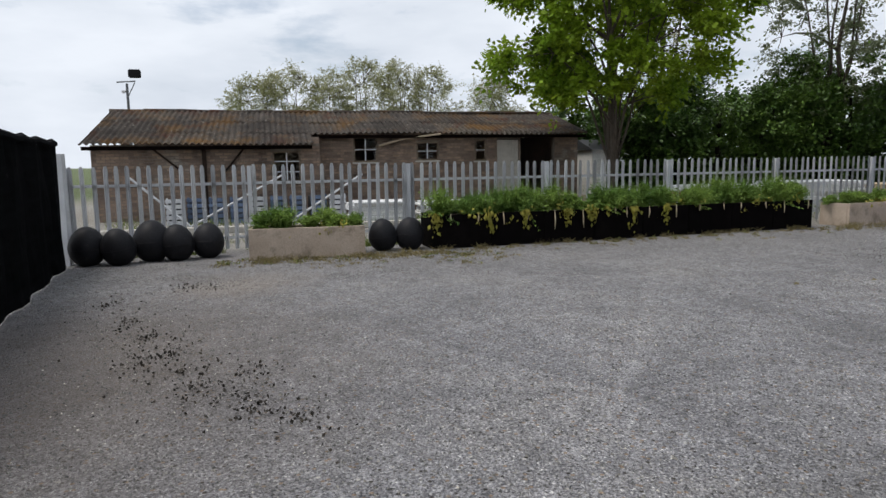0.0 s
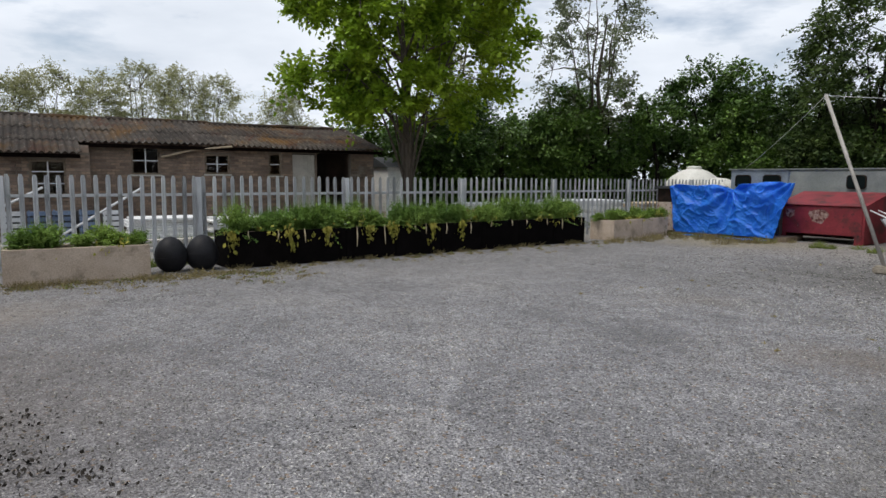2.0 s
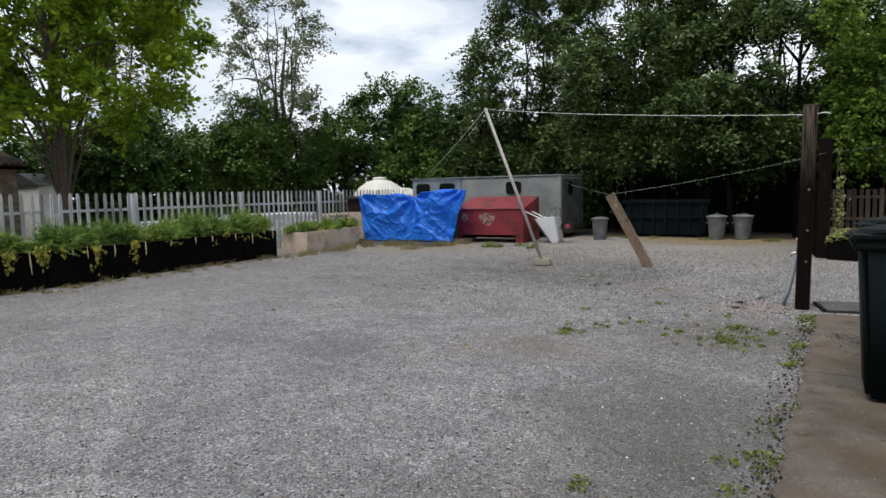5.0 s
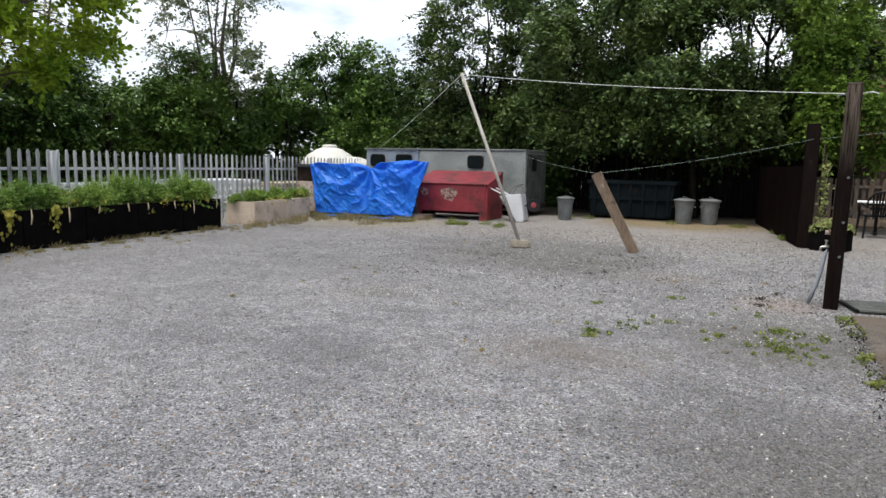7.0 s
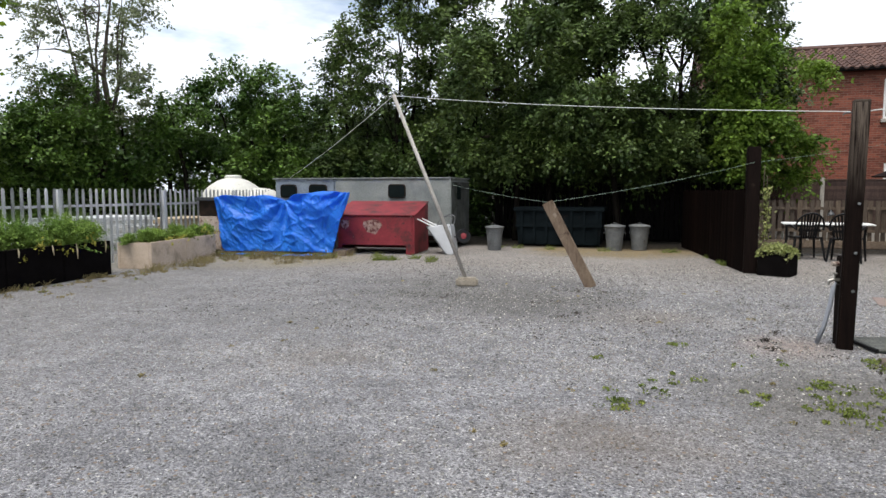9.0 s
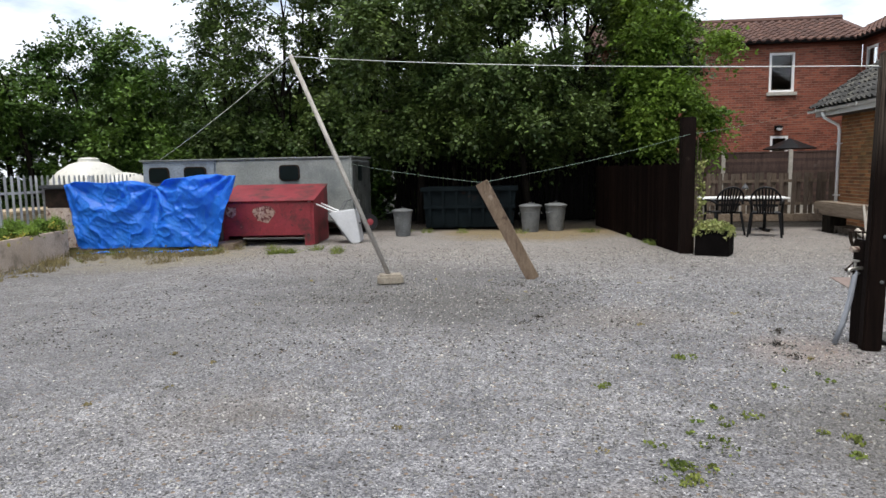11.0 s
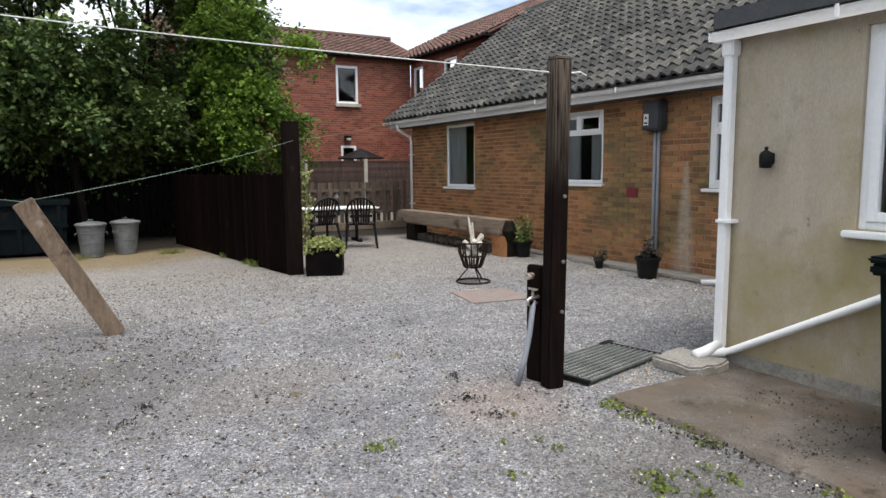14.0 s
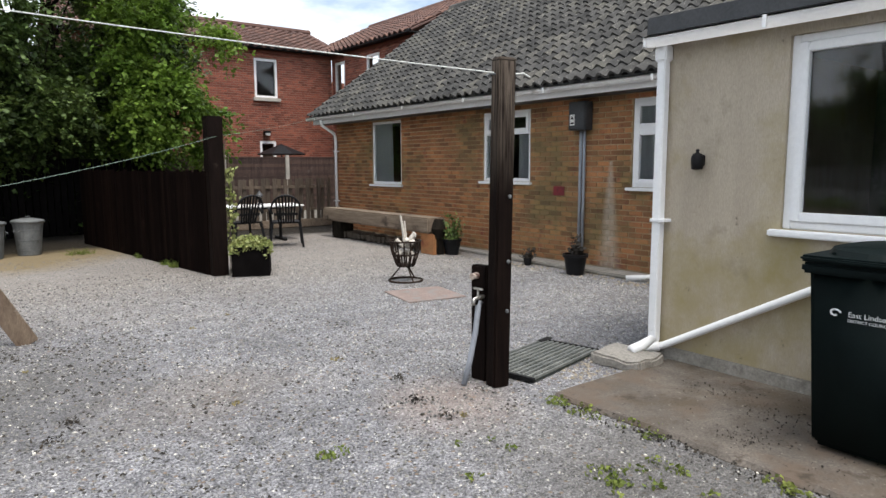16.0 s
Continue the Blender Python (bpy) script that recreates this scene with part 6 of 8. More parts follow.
wh = part("wheel", lathe([(0.10, -0.04), (0.16, -0.045), (0.178, 0), (0.16, 0.045), (0.10, 0.04)], 22, pose(0.47, 0.28, 0.42, 78, 0, 20)), M["chair"], wb)
part("hub", lathe([(0.02, -0.05), (0.12, -0.03), (0.12, 0.03), (0.02, 0.05)], 18, pose(0.47, 0.28, 0.42, 78, 0, 20)), M["red"], wh, "red wheel disc")


def dustbin(m, label):
    b = thing("dustbin", m, label, "dustbin", "metal dustbins")
    prof = [(0.17, 0.0), (0.185, 0.01)]
    for k in range(3):
        z = 0.08 + k * 0.18
        prof += [(0.19 + 0.016 * k, z), (0.196 + 0.016 * k, z + 0.012), (0.194 + 0.016 * k, z + 0.03)]
    prof += [(0.243, 0.57), (0.252, 0.58), (0.252, 0.6)]
    part("body", lathe(prof, 26), M["galv"], b)
    part("lid", lathe([(0.265, 0.585), (0.27, 0.61), (0.25, 0.63), (0.1, 0.66), (0.0, 0.665)], 26), M["galv"], b)
    part("lid_handle", tube(bmesh.new(), [(-0.05, 0, 0.66), (-0.04, 0, 0.69), (0.04, 0, 0.69), (0.05, 0, 0.66)], 0.008, 6), M["galv"], b)
    for s in (-1, 1):
        part("side_handle", tube(bmesh.new(), [(s * 0.235, -0.06, 0.46), (s * 0.27, -0.05, 0.43), (s * 0.27, 0.05, 0.43), (s * 0.235, 0.06, 0.46)], 0.008, 6), M["galv"], b)
    return b


bin_a = dustbin(pose(0.34, 16.70, 0), "dull galvanised metal dustbin with its lid on")
copy_thing(bin_a, pose(0.93, 16.95, 0, 0, 1, 40))
copy_thing(bin_a, pose(-2.55, 15.9, 0, 0, 0, 80)).scale = (0.9, 0.9, 0.95)

ct = thing("waste_skip", pose(-1.15, 18.0, 0), "dark blue-green steel skip, its paint blackened for deep shade", "skip")
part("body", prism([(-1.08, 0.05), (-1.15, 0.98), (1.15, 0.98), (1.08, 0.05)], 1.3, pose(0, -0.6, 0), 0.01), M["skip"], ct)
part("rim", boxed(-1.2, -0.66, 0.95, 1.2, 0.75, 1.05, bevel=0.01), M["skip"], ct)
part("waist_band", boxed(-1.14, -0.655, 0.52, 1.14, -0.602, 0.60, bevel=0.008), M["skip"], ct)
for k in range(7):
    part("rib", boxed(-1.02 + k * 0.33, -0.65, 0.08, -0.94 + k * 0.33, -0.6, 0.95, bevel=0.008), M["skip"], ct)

tk = thing("cream_tank", pose(-10.6, 16.6, 0), "cream domed plastic tank beyond the palisade fence", "tank")
part("tank_body", lathe([(0.85, 0.0), (0.9, 0.05), (0.92, 1.3), (0.88, 1.42), (0.7, 1.62), (0.42, 1.8), (0.22, 1.86), (0.2, 1.86)], 32), M["tank"], tk, smooth=True)
part("tank_lid", lathe([(0.24, 1.85), (0.24, 1.92), (0.18, 1.95), (0.02, 1.96)], 22), M["tank"], tk)
part("side_hump", lathe([(0.7, 0.0), (0.75, 1.2), (0.6, 1.42), (0.3, 1.55), (0.02, 1.58)], 26, pose(0.75, 0.2, 0)), M["tank"], tk, smooth=True)


# ---- clutter between fence and barn ----
def sheet_stack(m, w, d, n, material, label, seed, category="stack"):
    s = thing("sheet_stack", m, label, category, "stacks behind the fence")
    g = np.random.default_rng(seed)
    for k in range(n):
        dx, dy = g.uniform(-0.08, 0.08, 2)
        part("sheet", boxed(-w / 2 + dx, -d / 2 + dy, 0.06 * k, w / 2 + dx, d / 2 + dy, 0.06 * k + 0.05, bevel=0.008, m=pose(0, 0, 0, 0, 0, g.uniform(-4, 4))), M[material], s)
    return s


sheet_stack(pose(-13.6, 0.6, 0), 1.2, 1.6, 9, "white", "stacked white plastic sheets in the neighbouring yard", 1)
sheet_stack(pose(-13.8, 2.8, 0), 1.0, 2.2, 8, "white", "stacked pale boards in the neighbouring yard", 2)
sheet_stack(pose(-13.9, 5.4, 0), 1.0, 2.4, 9, "timber", "stacked sawn timber in the neighbouring yard", 3)
sheet_stack(pose(-12.6, 10.0, 0, 0, 0, 5), 1.4, 2.6, 13, "white", "long stack of white panels beyond the fence", 4)
sheet_stack(pose(-12.4, 13.2, 0, 0, 0, -4), 1.4, 2.6, 14, "white", "long stack of pale panels beyond the fence", 5)
sheet_stack(pose(-12.2, 16.2, 0), 1.2, 2.2, 12, "timber", "stacked pale planks beyond the fence", 6)
sheet_stack(pose(-11.4, 8.2, 0), 0.5, 0.6, 11, "red", "stacked reddish boards beyond the fence", 7)
g = np.random.default_rng(55)
for k in range(9):
    y = -4.6 + 0.52 * k
    c = thing("crate", pose(-14.6 + g.uniform(-0.2, 0.2), y, 0, 0, 0, g.uniform(-8, 8)), "slatted blue plastic crate stacked by the barn", "crate", "crates by the barn")
    for j in range(5):
        part("slat", boxed(0.2, -0.22, 0.14 * j + 0.01, 0.23, 0.22, 0.14 * j + 0.11), M["blue" if k % 4 else "pale"], c)
    for s in (-0.2, 0.17):
        part("upright", boxed(0.165, s, 0.0, 0.2, s + 0.04, 0.7), M["blue" if k % 4 else "pale"], c)
    part("core", boxed(-0.2, -0.22, 0, 0.15, 0.22, 0.66, bevel=0.01), M["box"], c)
for (p, q, label) in (((-13.2, -5.4, 1.25), (-13.2, -4.05, 0.3), "white steel bar leaning among the crates"), ((-13.2, -4.2, 0.25), (-13.2, -1.9, 1.25), "long white steel bar leaning among the crates"), ((-13.2, -1.9, 0.2), (-13.2, 0.1, 1.25), "white steel bar leaning beside the stacks")):
    b = new("steel_bar", mesh_of("steel_bar", tube(bmesh.new(), [(p[0], p[1], 0.0 if p[2] < 0.5 else p[2]), (q[0], q[1], 0.0 if q[2] < 0.5 else q[2])], 0.03, 6), M["pale"]))
    tagged(b, label, "bar", "leaning bars")
low_wall = solid("yard_kerb", boxed(-12.0, -6.0, 0, -11.7, 7.0, 0.14, bevel=0.02), M["block"], "low pale concrete kerb in the neighbouring yard", "kerb")

# ---- barn ----
BARN_R = [(0.36, 1.12, 1.55, 2.33), (2.37, 3.10, 1.58, 2.17), (4.31, 4.71, 1.55, 2.24), (5.08, 5.84, 0.0, 2.24), (5.9, 7.12, 0.0, 2.31)]
BARN_L = [(-2.1, -1.3, 1.0, 1.9)]
barn_r = solid("wall_barn", wall_cells(bmesh.new(), "y", -17.02, -0.22, -0.75, 7.97, 0.0, 2.5, BARN_R), M["barnmortar"], "old weathered brick barn wall with patched paint", "wall")
barn_l = solid("wall_barn_wing", wall_cells(bmesh.new(), "y", -16.02, -0.22, -6.85, -0.75, 0.0, 2.1, BARN_L), M["barnmortar"], "old brick wall of the barn wing", "wall")
bm = bmesh.new()
box(bm, -17.02, -0.97, 0, -16.24, -0.75, 2.3)
box(bm, -22.8, -6.85, 0, -16.24, -6.63, 2.1)
box(bm, -22.8, 7.75, 0, -17.24, 7.97, 2.45)
box(bm, -23.0, -6.85, 0, -22.8, 7.97, 2.4)
box(bm, -20.1, -6.8, 2.1, -19.7, -6.6, 3.2)
solid("wall_barn_ends", bm, M["barnbrick"], "rough brick end walls of the barn", "wall")
bf = solid("floor_barn", boxed(-22.8, -6.6, 0.0, -17.24, 7.75, 0.02), M["soil"], "earth floor inside the barn", "floor")


def corrugated(name, y0, y1, x_low, z_low, x_ridge, z_ridge, label, rows=3, seed=1):
    """Corrugated sheets from the eave to the ridge, lapped in rows."""
    r = thing(name, pose(0, 0, 0), label, "roof", "", "structure")
    pitch, g = 0.17, np.random.default_rng(seed)
    sheet_w = 1.02
    nx, nz = x_ridge - x_low, z_ridge - z_low
    for row in range(rows):
        k = 0
        y = y0
        while y < y1 - 0.05:
            w = min(sheet_w, y1 - y)
            bm = bmesh.new()
            n = max(6, int(w / pitch * 6))
            lift = 0.02 * row + g.uniform(0, 0.012)
            s0, s1 = row / rows - (0.03 if row else 0.0), (row + 1) / rows + 0.01
            s0 -= g.uniform(0, 0.012)
            a, b = [], []
            for i in range(n + 1):
                yy = y + w * i / n
                wave = 0.028 * math.sin(2 * math.pi * yy / pitch) + lift
                sag = 0.02 * math.sin(yy * 0.8)
                a.append(bm.verts.new((x_low + nx * s0, yy, z_low + nz * s0 + wave + sag)))
                b.append(bm.verts.new((x_low + nx * s1, yy, z_low + nz * s1 + wave + sag)))
            for i in range(n):
                bm.faces.new((a[i], a[i + 1], b[i + 1], b[i]))
            bmesh.ops.recalc_face_normals(bm, faces=bm.faces)
            bmesh.ops.solidify(bm, geom=bm.faces, thickness=0.012)
            part("roof_sheet", bm, M["corrugated"], r)
            y += sheet_w
    return r


rf = corrugated("roof_barn", -0.95, 8.2, -16.72, 2.42, -19.9, 3.25, "lichened corrugated cement roof of the barn", 2, 3)
corrugated("roof_barn_wing", -7.05, -0.95, -15.68, 2.09, -19.9, 3.25, "lichened corrugated roof over the barn wing", 3, 4)
corrugated("roof_barn_back", -7.05, 8.2, -23.4, 2.3, -19.9, 3.25, "corrugated back slope of the barn roof", 2, 5)
bm = bmesh.new()
for k in range(15):
    tube(bm, [(-19.9, -7.1 + k * 1.02, 3.29 + 0.02 * math.sin(k)), (-19.9, -6.06 + k * 1.02, 3.29 + 0.02 * math.sin(k * 1.7))], [0.075, 0.065], 8)
solid("ridge_cap", bm, M["corrugated"], "lapped ridge pieces along the barn roof", "ridge")
for y0, y1, x, z in ((-0.9, 8.15, -16.76, 2.33), (-7.0, -0.98, -15.72, 2.0)):
    solid("eave_board", boxed(x - 0.02, y0, z - 0.05, x + 0.02, y1, z + 0.05, bevel=0.005), M["dark"], "weathered board under the barn eaves", "board")


def barn_window(y0, y1, z0, z1, x, cols, rows, name, broken=False):
    w = thing(name, pose(x, y0, z0), "old grey painted barn window with missing panes", "window", "", "structure")
    a, h = y1 - y0, z1 - z0
    bm = bmesh.new()
    for d in ((0, 0, 0.05, h), (a - 0.05, 0, a, h), (0.05, 0, a - 0.05, 0.05), (0.05, h - 0.05, a - 0.05, h)):
        box(bm, -0.09, d[0], d[1], -0.02, d[2], d[3])
    part("window_frame", bm, M["beam"], w)
    for k in range(1, cols):
        part("glazing_bar", boxed(-0.08, a * k / cols - 0.018, 0.05, -0.03, a * k / cols + 0.018, h - 0.05), M["pale"], w)
    for k in range(1, rows):
        part("glazing_bar", boxed(-0.078, 0.05, h * k / rows - 0.015, -0.032, a - 0.05, h * k / rows + 0.015), M["pale"], w)
    for i in range(cols):
        for j in range(rows):
            if broken and i == 0:
                continue
            part("pane", boxed(-0.06, a * i / cols + 0.02, h * j / rows + 0.02, -0.055, a * (i + 1) / cols - 0.02, h * (j + 1) / rows - 0.02), M["glass"], w).visible_shadow = False
    part("window_sill", boxed(-0.05, -0.04, -0.05, 0.06, a + 0.04, -0.004), M["block"], w)


barn_window(*BARN_R[0], -17.02, 2, 2, "window_5", True)
barn_window(*BARN_R[1], -17.02, 2, 2, "window_6")
barn_window(*BARN_R[2], -17.02, 1, 2, "window_7")
barn_window(*BARN_L[0], -16.02, 2, 3, "window_8")
dr = thing("door_1", pose(-17.02, 5.08, 0), "grey boarded barn door standing shut", "door", "", "structure")
for k in range(6):
    part("board", boxed(-0.06, 0.01 + k * 0.125, 0.03, -0.03, 0.13 + k * 0.125, 2.22), M["block"], dr)
part("ledge", boxed(-0.03, 0.02, 1.6, -0.005, 0.74, 1.72), M["block"], dr)
part("ledge", boxed(-0.03, 0.02, 0.4, -0.005, 0.74, 0.52), M["block"], dr)
solid("barn_post", boxed(-15.98, -4.0, 0, -15.88, -3.9, 2.05), M["rust"], "rusty iron post against the barn wing", "post", "")
dp = thing("barn_downpipe", pose(-16.6, 1.1, 0), "bent pale drainpipe hanging under the barn eaves", "pipe")
part("pipe", tube(bmesh.new(), [(-0.1, 2.0, 2.40), (-0.2, 0.9, 2.28), (-0.3, 0.05, 2.05)], 0.035, 6), M["timber"], dp)
for (ya, za, yb, zb) in ((-5.3, 2.0, -4.6, 1.4), (-2.9, 1.95, -3.4, 1.35)):
    b = new("brace_bar", mesh_of("brace_bar", tube(bmesh.new(), [(-15.95, ya, za), (-15.95, yb, zb)], 0.03, 6), M["rust"]))
    tagged(b, "dark diagonal brace on the barn wing wall", "brace")

fl = thing("floodlight_mast", pose(-23.6, -7.2, 0.18), "steel mast with a black floodlight behind the barn", "floodlight")
part("mast", tube(bmesh.new(), [(0, 0, -0.18), (0, 0, 4.4)], [0.06, 0.045], 10), M["galv"], fl)
part("cross_arm", tube(bmesh.new(), [(0, -0.35, 4.45), (0, 0.3, 4.5)], 0.025, 8), M["galv"], fl)
part("stay", tube(bmesh.new(), [(0, 0, 3.9), (0, 0.28, 4.45)], 0.018, 6), M["galv"], fl)
part("lamp_head", boxed(-0.12, 0.08, 4.62, 0.12, 0.5, 4.92, bevel=0.03), M["iron"], fl)
part("camera_housing", boxed(-0.05, -0.2, 4.05, 0.05, -0.05, 4.16, bevel=0.02), M["white"], fl)

# pale outbuilding beyond the barn's end
ob_ = thing("outbuilding", pose(-20.0, 9.85, 0), "small white-walled outbuilding behind the tree", "building")
part("wall", boxed(-1, -0.3, 0, 1, 0.3, 1.9, bevel=0.01), M["white"], ob_)
part("roof", prism([(-1.2, 1.9), (1.2, 1.9), (0, 2.3)], 0.8, pose(0, -0.4, 0)), M["box"], ob_)

# slatted fence under the trees, its slats coloured black to carry the shade
sf = thing("slatted_fence", pose(-3.5, 20.2, 0), "slatted fence under the trees, slats blackened for the shade", "fence")
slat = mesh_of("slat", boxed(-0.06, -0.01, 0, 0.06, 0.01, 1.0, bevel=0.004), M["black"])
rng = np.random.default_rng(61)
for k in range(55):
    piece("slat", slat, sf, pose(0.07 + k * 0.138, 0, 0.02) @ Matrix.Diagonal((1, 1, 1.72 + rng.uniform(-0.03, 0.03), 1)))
for z in (0.4, 1.4):
    part("rail", boxed(0, 0.012, z, 7.6, 0.05, z + 0.08), M["dark"], sf)

# ---- two-storey brick house ----
h2 = thing("neighbour_house", pose(0, 0, 0), "two-storey red brick house with brown tiled roofs", "house")
H2W = [(8.78, 9.62, 3.97, 5.32), (8.9, 9.5, 1.5, 2.45)]
wall_a = part("wall", wall_cells(bmesh.new(), "x", 26.02, 0.25, 3.0, 11.8, 0.0, 5.62, H2W), M["redmortar"], h2)
H2S = [(25.0, 25.75, 4.12, 5.36), (22.6, 23.45, 4.12, 5.36), (25.1, 25.7, 1.6, 2.75)]
wall_b = part("wall", wall_cells(bmesh.new(), "y", 11.82, 0.25, 20.6, 26.02, 0.0, 5.62, H2S), M["redmortar"], h2)
for dims in ((12.07, 20.6, 0, 19, 20.85, 5.62), (3.0, 26.27, 0, 3.25, 33, 5.62), (3.25, 32.75, 0, 19, 33, 5.62)):
    part("wall", boxed(*dims), M["redbrick"], h2)
part("gable", prism([(12.07, 5.62), (19, 5.62), (15.6, 7.5)], 0.25, pose(0, 20.6, 0)), M["redbrick"], h2)


def stucco_window(parent, m, w, h, label):
    win = part("window", join(join(boxed(0, 0.02, 0, 0.08, 0.1, h), boxed(w - 0.08, 0.02, 0, w, 0.1, h)), join(boxed(0.08, 0.02, 0, w - 0.08, 0.1, 0.08), boxed(0.08, 0.02, h - 0.08, w - 0.08, 0.1, h))), M["upvc"], parent, label)
    win.matrix_basis = m
    part("pane", boxed(0.07, 0.05, 0.07, w - 0.07, 0.056, h - 0.07), M["glass"], win).visible_shadow = False
    part("window_sill", boxed(-0.08, -0.1, -0.12, w + 0.08, 0.05, -0.005, bevel=0.008), M["block"], win)


for x0, x1, z0, z1 in H2W:
    stucco_window(h2, pose(x0, 26.0, z0), x1 - x0, z1 - z0, "white framed window in red brick")
for y0, y1, z0, z1 in H2S:
    stucco_window(h2, Matrix.Translation((11.8, y1, z0)) @ Matrix.Rotation(radians(-90), 4, "Z"), y1 - y0, z1 - z0, "white framed window in red brick")
part("floor", boxed(3.2, 26.2, 2.85, 19, 32.8, 2.95), M["inside"], h2)
part("inner_wall", join(boxed(3.2, 28.5, 0, 12, 28.6, 5.6), boxed(14.2, 20.8, 0, 14.3, 28.5, 5.6)), M["inside"], h2)
part("eave_band", join(boxed(3.0, 25.94, 5.5, 11.78, 26.0, 5.62), boxed(11.74, 20.5, 5.5, 11.8, 26.0, 5.62)), M["redbrick"], h2)
part("soffit", boxed(2.8, 25.7, 5.62, 11.8, 26.1, 5.66), M["iron"], h2)
part("soffit", boxed(11.44, 20.3, 5.62, 11.9, 26.1, 5.655), M["iron"], h2)
part("gutter", tube(bmesh.new(), [(3.0, 25.72, 5.66), (11.5, 25.72, 5.66)], 0.06, 8), M["iron"], h2)
part("gutter", tube(bmesh.new(), [(11.5, 20.3, 5.66), (11.5, 25.75, 5.66)], 0.06, 8), M["iron"], h2)
part("wall_lamp", lathe([(0.001, -0.16), (0.10, -0.13), (0.14, -0.05), (0.14, 0.0), (0.001, 0.03)], 16, pose(9.13, 25.9, 2.8)), M["iron"], h2, "round black wall lamp")
part("lamp_glass", lathe([(0.001, -0.1), (0.09, -0.07), (0.1, 0.0), (0.001, 0.01)], 14, pose(9.13, 25.84, 2.72)), M["white"], h2, "white lamp globe")
RED_ROOF_A = slope_frame((2.8, 25.68, 5.68), (1, 0, 0), (0, 0.93, 0.367))
part("roof", boxed(0, 0, -0.05, 9.6, 3.6, -0.01, m=RED_ROOF_A), M["redtile"], h2)
part("roof", boxed(0, 0, -0.05, 9.6, 3.6, -0.01, m=slope_frame((12.4, 32.38, 5.68), (-1, 0, 0), (0, -0.93, 0.367))), M["redtile"], h2)
part("ridge", tube(bmesh.new(), [(2.8, 29.03, 7.02), (12.4, 29.03, 7.02)], 0.12, 8), M["redtile"], h2)
RED_ROOF_B = slope_frame((11.45, 29.5, 5.68), (0, -1, 0), (0.9, 0, 0.436))
part("roof", boxed(0, 0, -0.05, 9.2, 4.7, -0.01, m=RED_ROOF_B), M["redtile"], h2)
part("roof", boxed(0, 0, -0.05, 9.2, 4.7, -0.01, m=slope_frame((19.9, 20.3, 5.68), (0, 1, 0), (-0.9, 0, 0.436))), M["redtile"], h2)
part("ridge", tube(bmesh.new(), [(15.68, 20.2, 7.74), (15.68, 29.6, 7.74)], 0.12, 8), M["redtile"], h2)
um = thing("parasol", pose(8.65, 23.6, -0.1), "closed-in dark garden parasol beyond the panel fence", "parasol")
part("pole", tube(bmesh.new(), [(0, 0, 0.1), (0, 0, 2.3)], 0.025, 8), M["iron"], um)
part("canopy", lathe([(0.8, 2.02), (0.82, 2.05), (0.45, 2.2), (0.05, 2.36), (0.001, 2.38)], 8), M["chair"], um)


